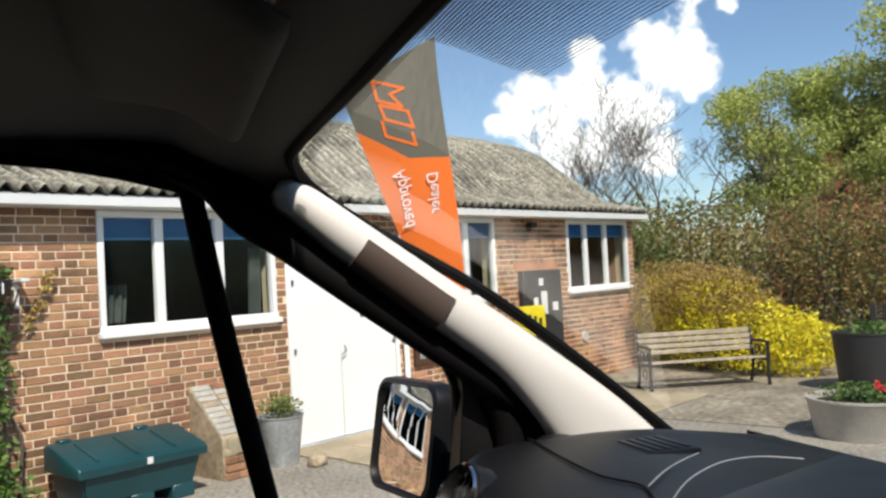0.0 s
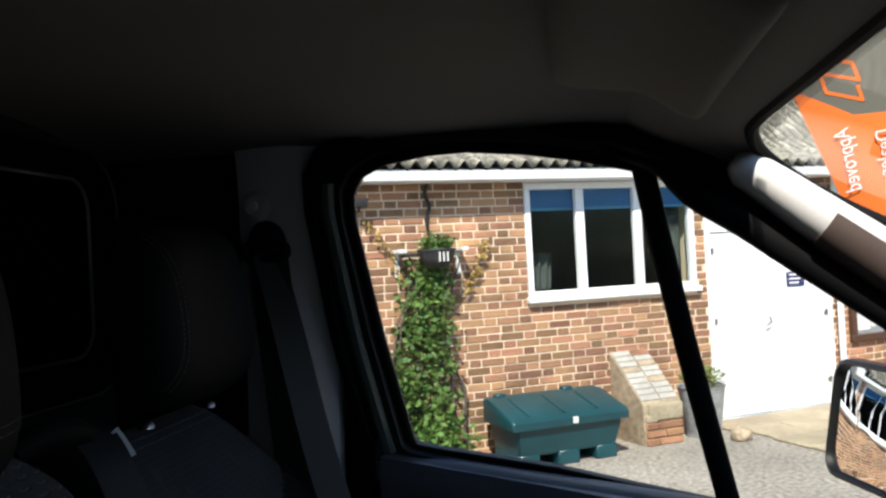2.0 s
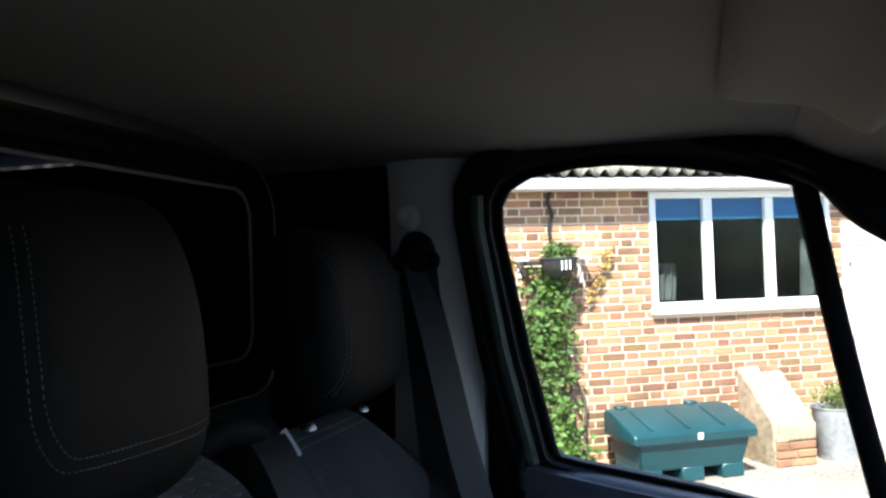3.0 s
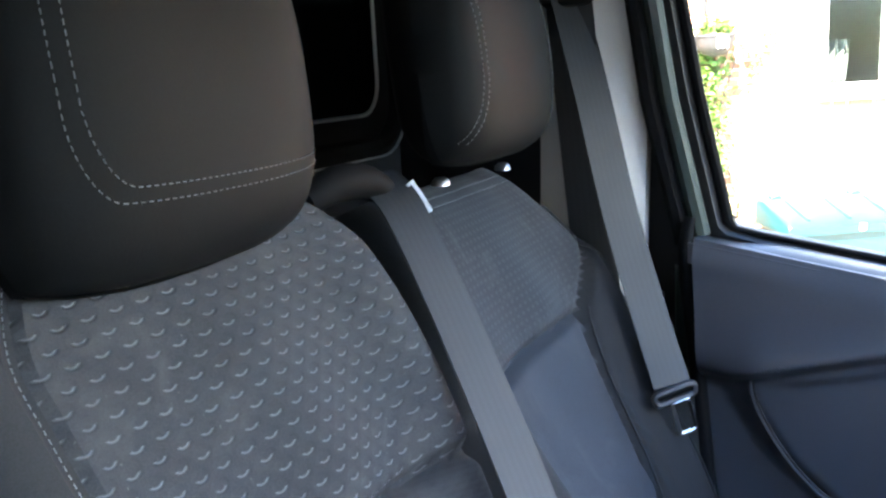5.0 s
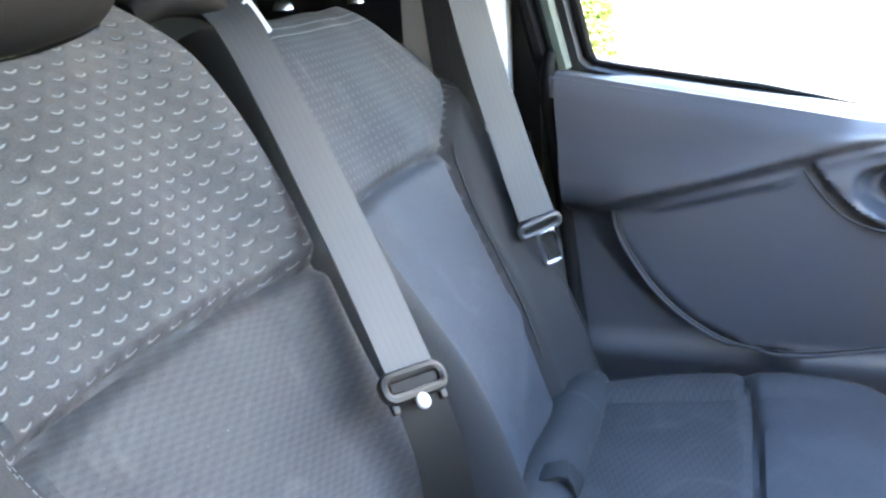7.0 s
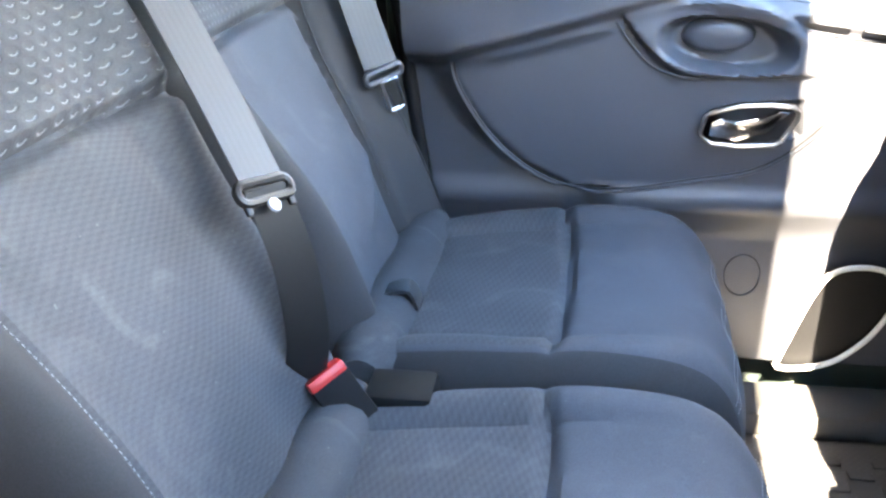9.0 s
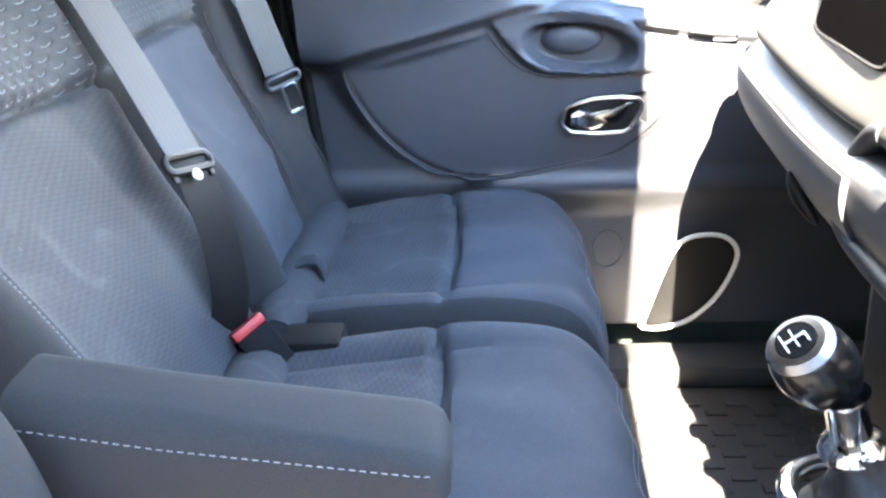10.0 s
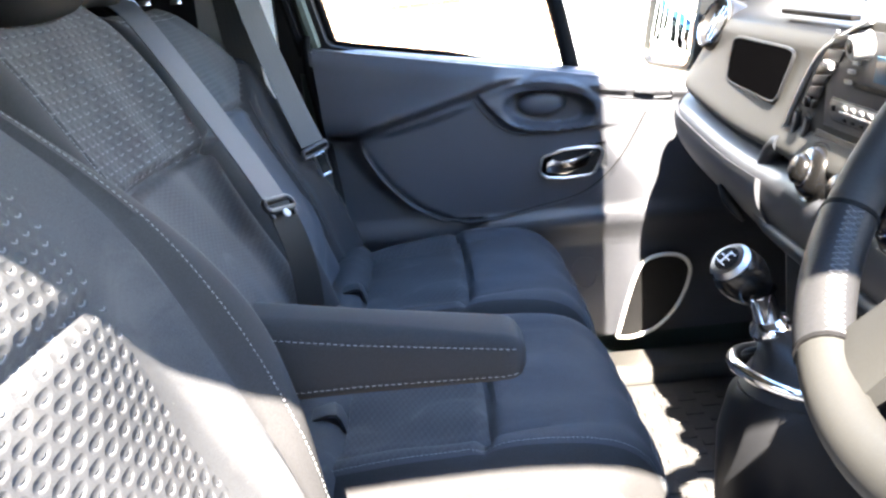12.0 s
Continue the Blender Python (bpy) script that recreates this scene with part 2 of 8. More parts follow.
# ---- materials ----
def mat(name, color, rough=0.6, metal=0.0, grain=60.0, vary=0.15, bump=0.1, wear=2.0, wear_amount=0.12, spec=0.5, coat=0.0, random_tint=0.0, hue_tint=0.04, through=0.0, stretch=None):
    """A surface with fine grain and larger, softer variation; colours in linear values."""
    m = bpy.data.materials.new(name)
    m.use_nodes = True
    nt = m.node_tree
    bs = nt.nodes["Principled BSDF"]
    bs.inputs["Roughness"].default_value = rough
    bs.inputs["Metallic"].default_value = metal
    bs.inputs["Specular IOR Level"].default_value = spec
    bs.inputs["Coat Weight"].default_value = coat
    tc = nt.nodes.new("ShaderNodeTexCoord")
    fine, wide = nt.nodes.new("ShaderNodeTexNoise"), nt.nodes.new("ShaderNodeTexNoise")
    fine.inputs["Scale"].default_value, fine.inputs["Detail"].default_value = grain, 4.0
    wide.inputs["Scale"].default_value, wide.inputs["Detail"].default_value = wear, 6.0
    nt.links.new(tc.outputs["Object"], fine.inputs["Vector"])
    if stretch:
        mp = nt.nodes.new("ShaderNodeMapping")
        mp.inputs["Scale"].default_value = stretch
        nt.links.new(tc.outputs["Object"], mp.inputs["Vector"])
        nt.links.new(mp.outputs["Vector"], wide.inputs["Vector"])
    else:
        nt.links.new(tc.outputs["Object"], wide.inputs["Vector"])
    last = None
    base = nt.nodes.new("ShaderNodeRGB")
    base.outputs[0].default_value = (*color, 1)
    last = base.outputs[0]
    for tex, amount in ((fine, vary), (wide, wear_amount)):
        mr = nt.nodes.new("ShaderNodeMapRange")
        mr.inputs["From Min"].default_value, mr.inputs["From Max"].default_value = 0.3, 0.7
        mr.inputs["To Min"].default_value, mr.inputs["To Max"].default_value = 1 - amount, 1 + amount
        nt.links.new(tex.outputs["Fac"], mr.inputs["Value"])
        mul = nt.nodes.new("ShaderNodeVectorMath")
        mul.operation = "SCALE"
        nt.links.new(last, mul.inputs[0])
        nt.links.new(mr.outputs["Result"], mul.inputs["Scale"])
        last = mul.outputs[0]
    if random_tint:
        info = nt.nodes.new("ShaderNodeObjectInfo")
        isl = nt.nodes.new("ShaderNodeNewGeometry")
        add = nt.nodes.new("ShaderNodeMath")
        add.operation = "ADD"
        nt.links.new(info.outputs["Random"], add.inputs[0])
        nt.links.new(isl.outputs["Random Per Island"], add.inputs[1])
        fr = nt.nodes.new("ShaderNodeMath")
        fr.operation = "FRACT"
        nt.links.new(add.outputs[0], fr.inputs[0])
        hsv = nt.nodes.new("ShaderNodeHueSaturation")
        for key, lo, hi in (("Hue", 0.5 - hue_tint * random_tint, 0.5 + hue_tint * random_tint), ("Value", 1 - 0.5 * random_tint, 1 + 0.5 * random_tint)):
            mr = nt.nodes.new("ShaderNodeMapRange")
            mr.inputs["To Min"].default_value, mr.inputs["To Max"].default_value = lo, hi
            nt.links.new(fr.outputs[0], mr.inputs["Value"])
            nt.links.new(mr.outputs["Result"], hsv.inputs[key])
            mix = nt.nodes.new("ShaderNodeMath")
            mix.operation = "MULTIPLY"
            mix.inputs[1].default_value = 7.31
            nt.links.new(fr.outputs[0], mix.inputs[0])
            fr = nt.nodes.new("ShaderNodeMath")
            fr.operation = "FRACT"
            nt.links.new(mix.outputs[0], fr.inputs[0])
        nt.links.new(last, hsv.inputs["Color"])
        last = hsv.outputs["Color"]
    nt.links.new(last, bs.inputs["Base Color"])
    rr = nt.nodes.new("ShaderNodeMapRange")
    rr.inputs["To Min"].default_value, rr.inputs["To Max"].default_value = max(0.02, rough - 0.12), min(1.0, rough + 0.12)
    nt.links.new(wide.outputs["Fac"], rr.inputs["Value"])
    nt.links.new(rr.outputs["Result"], bs.inputs["Roughness"])
    if bump:
        bp = nt.nodes.new("ShaderNodeBump")
        bp.inputs["Strength"].default_value = bump
        bp.inputs["Distance"].default_value = 0.3 / grain
        nt.links.new(fine.outputs["Fac"], bp.inputs["Height"])
        nt.links.new(bp.outputs["Normal"], bs.inputs["Normal"])
    if through:
        # leaves let part of the light through
        tl, mx = nt.nodes.new("ShaderNodeBsdfTranslucent"), nt.nodes.new("ShaderNodeMixShader")
        mx.inputs[0].default_value = through
        nt.links.new(last, tl.inputs["Color"])
        nt.links.new(bs.outputs[0], mx.inputs[1])
        nt.links.new(tl.outputs[0], mx.inputs[2])
        nt.links.new(mx.outputs[0], nt.nodes["Material Output"].inputs["Surface"])
    return m


def glass_mat(name, tint=(0.93, 0.97, 0.95), gloss=1.0):
    m = bpy.data.materials.new(name)
    m.use_nodes = True
    nt = m.node_tree
    nt.nodes.clear()
    out = nt.nodes.new("ShaderNodeOutputMaterial")
    tr, gl, mx, fr = (nt.nodes.new("ShaderNode" + k) for k in ("BsdfTransparent", "BsdfGlossy", "MixShader", "LayerWeight"))
    tr.inputs["Color"].default_value = (*tint, 1)
    gl.inputs["Roughness"].default_value = 0.01
    fr.inputs["Blend"].default_value = 0.5
    up = nt.nodes.new("ShaderNodeMath")
    up.operation = "POWER"
    up.inputs[1].default_value = 5.0
    nt.links.new(fr.outputs["Facing"], up.inputs[0])
    mul = nt.nodes.new("ShaderNodeMath")
    mul.operation = "MULTIPLY_ADD"
    mul.inputs[1].default_value, mul.inputs[2].default_value = 0.9 * gloss, 0.04 * gloss
    nt.links.new(up.outputs[0], mul.inputs[0])
    nt.links.new(mul.outputs[0], mx.inputs[0])
    nt.links.new(tr.outputs[0], mx.inputs[1])
    nt.links.new(gl.outputs[0], mx.inputs[2])
    nt.links.new(mx.outputs[0], out.inputs["Surface"])
    return m


def pattern_mat(name, base_mat, build):
    """A copy of a plain surface with a woven or pressed figure, by build(node tree, uv) -> mask."""
    m = base_mat.copy()
    m.name = name
    nt = m.node_tree
    bs = nt.nodes["Principled BSDF"]
    uv = nt.nodes.new("ShaderNodeUVMap")
    mask, light, depth, height = build(nt, uv.outputs["UV"])
    old = bs.inputs["Base Color"].links[0].from_socket
    mx = nt.nodes.new("ShaderNodeMix")
    mx.data_type = "RGBA"
    mx.inputs[7].default_value = (*light, 1)
    nt.links.new(mask, mx.inputs[0])
    nt.links.new(old, mx.inputs[6])
    nt.links.new(mx.outputs[2], bs.inputs["Base Color"])
    bp = nt.nodes.new("ShaderNodeBump")
    bp.inputs["Strength"].default_value = 0.8
    bp.inputs["Distance"].default_value = depth
    nt.links.new(height, bp.inputs["Height"])
    old_n = bs.inputs["Normal"].links[0].from_socket
    nt.links.new(old_n, bp.inputs["Normal"])
    nt.links.new(bp.outputs["Normal"], bs.inputs["Normal"])
    return m


def math_node(nt, op, a, b=None, c=None):
    n = nt.nodes.new("ShaderNodeMath")
    n.operation = op
    for k, v in enumerate((a, b, c)):
        if v is None:
            continue
        if isinstance(v, (int, float)):
            n.inputs[k].default_value = v
        else:
            nt.links.new(v, n.inputs[k])
    return n.outputs[0]


def crescents(nt, uv):
    sp = nt.nodes.new("ShaderNodeSeparateXYZ")
    nt.links.new(uv, sp.inputs[0])
    row = math_node(nt, "DIVIDE", sp.outputs[1], 0.0112)
    odd = math_node(nt, "MULTIPLY", math_node(nt, "MODULO", math_node(nt, "FLOOR", row), 2.0), 0.5)
    col = math_node(nt, "ADD", math_node(nt, "DIVIDE", sp.outputs[0], 0.0205), odd)
    fx = math_node(nt, "MULTIPLY", math_node(nt, "SUBTRACT", math_node(nt, "FRACT", col), 0.5), 0.0205)
    fy = math_node(nt, "MULTIPLY", math_node(nt, "SUBTRACT", math_node(nt, "FRACT", row), 0.62), 0.0112)
    r = math_node(nt, "SQRT", math_node(nt, "ADD", math_node(nt, "MULTIPLY", fx, fx), math_node(nt, "MULTIPLY", math_node(nt, "MULTIPLY", fy, fy), 2.7)))
    ring = math_node(nt, "SUBTRACT", 1.0, math_node(nt, "DIVIDE", math_node(nt, "ABSOLUTE", math_node(nt, "SUBTRACT", r, 0.0047)), 0.0019))
    low = math_node(nt, "GREATER_THAN", math_node(nt, "MULTIPLY", fy, -1.0), 0.0010)
    mask = math_node(nt, "MULTIPLY", math_node(nt, "MAXIMUM", ring, 0.0), low)
    puff = math_node(nt, "MAXIMUM", math_node(nt, "SUBTRACT", 1.0, math_node(nt, "POWER", math_node(nt, "DIVIDE", r, 0.0085), 2.0)), 0.0)
    return mask, (0.150, 0.156, 0.168), 0.0028, math_node(nt, "ADD", math_node(nt, "MULTIPLY", mask, 0.55), math_node(nt, "MULTIPLY", puff, 0.5))


def lozenges(nt, uv):
    """Small dim pressed lozenges in staggered rows."""
    sp = nt.nodes.new("ShaderNodeSeparateXYZ")
    nt.links.new(uv, sp.inputs[0])
    a = math_node(nt, "SINE", math_node(nt, "MULTIPLY", math_node(nt, "ADD", sp.outputs[0], math_node(nt, "MULTIPLY", sp.outputs[1], 1.25)), 2 * math.pi / 0.0215))
    b = math_node(nt, "SINE", math_node(nt, "MULTIPLY", math_node(nt, "SUBTRACT", sp.outputs[0], math_node(nt, "MULTIPLY", sp.outputs[1], 1.25)), 2 * math.pi / 0.0215))
    mask = math_node(nt, "MULTIPLY", math_node(nt, "POWER", math_node(nt, "MAXIMUM", math_node(nt, "MULTIPLY", a, b), 0.0), 1.5), 0.55)
    return mask, (0.062, 0.065, 0.070), 0.0010, mask


def weave(nt, uv):
    """Lengthwise cords of belt webbing, finer at the selvedges."""
    sp = nt.nodes.new("ShaderNodeSeparateXYZ")
    nt.links.new(uv, sp.inputs[0])
    a = math_node(nt, "SINE", math_node(nt, "MULTIPLY", sp.outputs[0], 2 * math.pi * 7))
    edge = math_node(nt, "GREATER_THAN", math_node(nt, "ABSOLUTE", math_node(nt, "SUBTRACT", sp.outputs[0], 0.5)), 0.44)
    t = math_node(nt, "SINE", math_node(nt, "ADD", math_node(nt, "MULTIPLY", sp.outputs[1], 2 * math.pi / 0.0026), math_node(nt, "MULTIPLY", sp.outputs[0], 40.0)))
    body = math_node(nt, "MULTIPLY", math_node(nt, "ADD", math_node(nt, "ADD", math_node(nt, "MULTIPLY", a, 0.7), math_node(nt, "MULTIPLY", t, 0.5)), 1.0), 0.07)
    mask = math_node(nt, "MULTIPLY", body, math_node(nt, "SUBTRACT", 1.0, edge))
    return mask, (0.050, 0.054, 0.060), 0.0004, mask


def ribs(nt, uv):
    sp = nt.nodes.new("ShaderNodeSeparateXYZ")
    nt.links.new(uv, sp.inputs[0])
    a = math_node(nt, "SINE", math_node(nt, "MULTIPLY", sp.outputs[1], 2 * math.pi / 0.0065))
    b = math_node(nt, "SINE", math_node(nt, "ADD", math_node(nt, "MULTIPLY", sp.outputs[0], 2 * math.pi / 0.019), math_node(nt, "MULTIPLY", sp.outputs[1], 260.0)))
    mask = math_node(nt, "MULTIPLY", math_node(nt, "ADD", math_node(nt, "MULTIPLY", a, b), 1.0), 0.10)
    return mask, (0.09, 0.095, 0.105), 0.0007, mask


def diamonds(nt, uv):
    sp = nt.nodes.new("ShaderNodeSeparateXYZ")
    nt.links.new(uv, sp.inputs[0])
    a = math_node(nt, "SINE", math_node(nt, "MULTIPLY", sp.outputs[0], 2 * math.pi / 0.011))
    b = math_node(nt, "SINE", math_node(nt, "MULTIPLY", sp.outputs[1], 2 * math.pi / 0.011))
    mask = math_node(nt, "GREATER_THAN", math_node(nt, "MULTIPLY", a, b), 0.1)
    return mask, (0.035, 0.035, 0.036), 0.002, mask


M = {}
M["cloth"] = mat("seat_cloth", (0.034, 0.036, 0.040), 0.9, grain=900, vary=0.25, bump=0.25, wear=7, wear_amount=0.22, spec=0.25)


def dusty(m, amount, scale=16.0):
    """Pale smears of dust on a surface, in patches of their own."""
    nt = m.node_tree
    bs = nt.nodes["Principled BSDF"]
    tc = nt.nodes.new("ShaderNodeTexCoord")
    tex, fleck = nt.nodes.new("ShaderNodeTexNoise"), nt.nodes.new("ShaderNodeTexNoise")
    tex.inputs["Scale"].default_value, tex.inputs["Detail"].default_value, tex.inputs["Distortion"].default_value = scale, 5.0, 0.8
    fleck.inputs["Scale"].default_value, fleck.inputs["Detail"].default_value = scale * 14, 1.0
    rng_a, rng_b = nt.nodes.new("ShaderNodeMapRange"), nt.nodes.new("ShaderNodeMapRange")
    for r_, t_, lo, hi, top in ((rng_a, tex, 0.56, 0.80, amount), (rng_b, fleck, 0.76, 0.80, amount * 1.5)):
        nt.links.new(tc.outputs["Object"], t_.inputs["Vector"])
        nt.links.new(t_.outputs["Fac"], r_.inputs["Value"])
        r_.inputs["From Min"].default_value, r_.inputs["From Max"].default_value, r_.inputs["To Max"].default_value = lo, hi, top
    mx_ = nt.nodes.new("ShaderNodeMath")
    mx_.operation = "MAXIMUM"
    nt.links.new(rng_a.outputs["Result"], mx_.inputs[0])
    nt.links.new(rng_b.outputs["Result"], mx_.inputs[1])
    mix = nt.nodes.new("ShaderNodeMix")
    mix.data_type = "RGBA"
    mix.inputs[7].default_value = (0.16, 0.155, 0.15, 1)
    nt.links.new(mx_.outputs[0], mix.inputs[0])
    nt.links.new(bs.inputs["Base Color"].links[0].from_socket, mix.inputs[6])
    nt.links.new(mix.outputs[2], bs.inputs["Base Color"])


dusty(M["cloth"], 0.22)
M["cloth_dark"] = mat("seat_side_cloth", (0.0205, 0.021, 0.023), 0.85, grain=900, vary=0.2, bump=0.2, wear=8, wear_amount=0.12, spec=0.3)
M["cloth_dot"] = pattern_mat("seat_crescent_cloth", M["cloth"], crescents)
M["cloth_rib"] = pattern_mat("seat_ribbed_cloth", M["cloth"], ribs)
M["cloth_fine"] = pattern_mat("seat_lozenge_cloth", M["cloth"], lozenges)
M["cloth_plain"] = mat("seat_plain_cloth", (0.041, 0.045, 0.053), 0.88, grain=900, vary=0.22, bump=0.22, wear=7, wear_amount=0.16, spec=0.25)
dusty(M["cloth_plain"], 0.10)
M["leather"] = mat("headrest_leatherette", (0.0034, 0.0038, 0.0040), 0.7, grain=500, vary=0.15, bump=0.2, wear=6, wear_amount=0.15, spec=0.14)
M["wheel_leather"] = mat("wheel_leather", (0.012, 0.0125, 0.014), 0.5, grain=420, vary=0.15, bump=0.25, wear=6, wear_amount=0.15, spec=0.3)
M["thread"] = mat("pale_thread", (0.19, 0.20, 0.212), 0.8, grain=900, bump=0.1)
M["webbing"] = mat("belt_webbing", (0.015, 0.0173, 0.0203), 0.55, grain=1200, vary=0.2, bump=0.25, wear=14, wear_amount=0.1, spec=0.5)
M["webbing_dark"] = mat("belt_webbing_dark", (0.018, 0.019, 0.0185), 0.55, grain=1200, vary=0.2, bump=0.25, wear=14)
for key in ("webbing", "webbing_dark"):
    M[key] = pattern_mat("woven_" + key, M[key], weave)
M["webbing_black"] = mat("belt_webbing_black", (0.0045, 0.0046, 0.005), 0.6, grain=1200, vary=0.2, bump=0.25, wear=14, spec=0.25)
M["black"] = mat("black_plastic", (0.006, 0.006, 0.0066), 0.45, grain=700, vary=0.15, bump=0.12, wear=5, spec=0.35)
M["rubber"] = mat("black_rubber", (0.005, 0.005, 0.0054), 0.7, grain=400, vary=0.1, bump=0.08, wear=6, spec=0.10)
M["trim"] = mat("grey_door_plastic", (0.046, 0.049, 0.058), 0.38, grain=900, vary=0.12, bump=0.2, wear=4, wear_amount=0.1)
M["wheel_thread"] = mat("grey_thread", (0.085, 0.088, 0.093), 0.8, grain=900, bump=0.1)
M["dash"] = mat("dash_plastic", (0.028, 0.0305, 0.037), 0.5, grain=900, vary=0.12, bump=0.25, wear=4, wear_amount=0.1)
M["dash_top"] = mat("dash_top_plastic", (0.0065, 0.007, 0.0083), 0.45, grain=700, vary=0.12, bump=0.3, wear=4, wear_amount=0.12, spec=0.16)
M["dash_lower"] = mat("dash_lower_plastic", (0.012, 0.0145, 0.020), 0.55, grain=800, vary=0.12, bump=0.2, wear=4, wear_amount=0.1, spec=0.25)
M["gloss_black"] = mat("gloss_black", (0.004, 0.004, 0.0042), 0.25, grain=500, vary=0.1, bump=0.02, wear=5, spec=0.35)
M["fascia"] = mat("fascia_plastic", (0.019, 0.0195, 0.0192), 0.62, grain=700, vary=0.08, bump=0.15, wear=3, wear_amount=0.06, spec=0.25)
M["pale"] = mat("pale_grey_plastic", (0.66, 0.655, 0.62), 0.55, grain=700, vary=0.06, bump=0.12, wear=3, wear_amount=0.06)
M["liner"] = mat("headliner_cloth", (0.20, 0.19, 0.172), 0.95, grain=700, vary=0.12, bump=0.2, wear=3, wear_amount=0.08, spec=0.2)
# brown that stands in for a shadow across the front pillar
M["pillar_shadow"] = mat("brown_pillar_shadow", (0.075, 0.052, 0.042), 0.7, grain=500, vary=0.1, bump=0.12, wear=5)
M["silver"] = mat("silver_paint", (0.30, 0.31, 0.325), 0.42, metal=0.35, grain=900, vary=0.05, bump=0.03, wear=5)
M["chrome"] = mat("chrome", (0.75, 0.75, 0.76), 0.1, metal=1.0, grain=80, vary=0.03, bump=0.0, wear=6)
M["steel"] = mat("steel", (0.40, 0.40, 0.41), 0.3, metal=1.0, grain=200, vary=0.1, bump=0.03, wear=8)
M["red"] = mat("red_plastic", (0.36, 0.006, 0.006), 0.45, grain=200, vary=0.05, bump=0.05)
# near-black without gloss, for the shade inside the dash compartment
M["screen"] = mat("cubby_black", (0.0012, 0.0012, 0.0014), 0.75, grain=100, vary=0.1, bump=0.0, wear=5, spec=0.0)
M["mat"] = mat("rubber_mat", (0.03, 0.03, 0.031), 0.6, grain=300, vary=0.2, bump=0.2, wear=7, wear_amount=0.25)
M["mat_diamond"] = pattern_mat("rubber_mat_diamond", M["mat"], diamonds)
M["carpet"] = mat("floor_lining", (0.045, 0.044, 0.042), 0.95, grain=800, vary=0.3, bump=0.4, wear=5, wear_amount=0.2)
M["bulk"] = mat("bulkhead_paint", (0.03, 0.03, 0.031), 0.4, grain=300, vary=0.1, bump=0.05, wear=3)
M["van"] = mat("van_paint", (0.05, 0.07, 0.06), 0.3, grain=300, vary=0.05, bump=0.0, wear=3, coat=0.5)
M["glass"] = glass_mat("clear_glass")
M["glass_window"] = glass_mat("window_glass", (0.80, 0.86, 0.84), 0.35)
M["piping"] = mat("piping", (0.20, 0.215, 0.235), 0.5, grain=600, vary=0.05, bump=0.05, wear=5)
M["glass_dark"] = glass_mat("tinted_glass", (0.12, 0.12, 0.13))
M["mirror"] = mat("mirror_glass", (0.86, 0.88, 0.88), 0.02, metal=1.0, grain=50, vary=0.01, bump=0.0, wear=3, wear_amount=0.02)
M["mirror"].node_tree.nodes["Principled BSDF"].inputs["Roughness"].links and M["mirror"].node_tree.links.remove(M["mirror"].node_tree.nodes["Principled BSDF"].inputs["Roughness"].links[0])
M["brick"] = mat("stock_brick", (0.32, 0.168, 0.092), 0.9, grain=90, vary=0.3, bump=0.35, wear=2.2, wear_amount=0.45, random_tint=0.8, hue_tint=0.016)
M["mortar"] = mat("mortar", (0.78, 0.62, 0.46), 0.95, grain=160, vary=0.2, bump=0.4, wear=2, wear_amount=0.15)
M["upvc"] = mat("white_upvc", (0.80, 0.81, 0.82), 0.35, grain=200, vary=0.02, bump=0.02, wear=2, wear_amount=0.04)
M["dark_wood"] = mat("dark_stained_wood", (0.07, 0.03, 0.016), 0.6, grain=60, vary=0.3, bump=0.2, wear=4)
M["roof"] = mat("lichen_corrugated_sheet", (0.27, 0.25, 0.20), 0.95, grain=20, vary=0.65, bump=0.5, wear=1.0, wear_amount=0.5, stretch=(6.0, 2.5, 2.5))


def darker_valleys(m, pitch):
    """Darker colour along the valleys of corrugated sheets, broken up by noise."""
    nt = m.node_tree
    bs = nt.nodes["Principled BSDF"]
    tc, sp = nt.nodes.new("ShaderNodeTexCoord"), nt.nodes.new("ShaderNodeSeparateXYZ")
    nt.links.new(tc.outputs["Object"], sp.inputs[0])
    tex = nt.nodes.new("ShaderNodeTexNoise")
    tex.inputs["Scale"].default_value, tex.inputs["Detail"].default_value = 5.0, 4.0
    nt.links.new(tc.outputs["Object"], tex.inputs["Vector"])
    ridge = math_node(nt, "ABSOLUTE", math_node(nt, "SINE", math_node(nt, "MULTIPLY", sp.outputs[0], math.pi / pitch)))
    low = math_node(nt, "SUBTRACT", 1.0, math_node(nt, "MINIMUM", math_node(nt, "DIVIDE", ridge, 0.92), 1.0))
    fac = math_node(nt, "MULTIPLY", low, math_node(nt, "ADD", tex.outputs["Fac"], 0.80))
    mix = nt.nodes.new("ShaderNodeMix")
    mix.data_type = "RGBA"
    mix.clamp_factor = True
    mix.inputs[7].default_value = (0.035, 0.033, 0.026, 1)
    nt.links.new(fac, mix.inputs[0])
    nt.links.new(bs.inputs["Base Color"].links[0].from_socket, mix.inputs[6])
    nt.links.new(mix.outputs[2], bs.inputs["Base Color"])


darker_valleys(M["roof"], 0.146)
M["lead"] = mat("dark_metal", (0.03, 0.03, 0.032), 0.6, grain=120, vary=0.2, bump=0.1, wear=3)
M["blind"] = mat("blue_blind", (0.015, 0.15, 0.46), 0.6, grain=200, vary=0.08, bump=0.05, wear=4)
M["blue_bar"] = mat("pale_blue_bar", (0.10, 0.42, 0.80), 0.5, grain=200, vary=0.05, bump=0.03)
M["display"] = mat("dim_blue_display", (0.05, 0.12, 0.20), 0.3, grain=200, vary=0.05, bump=0.0)
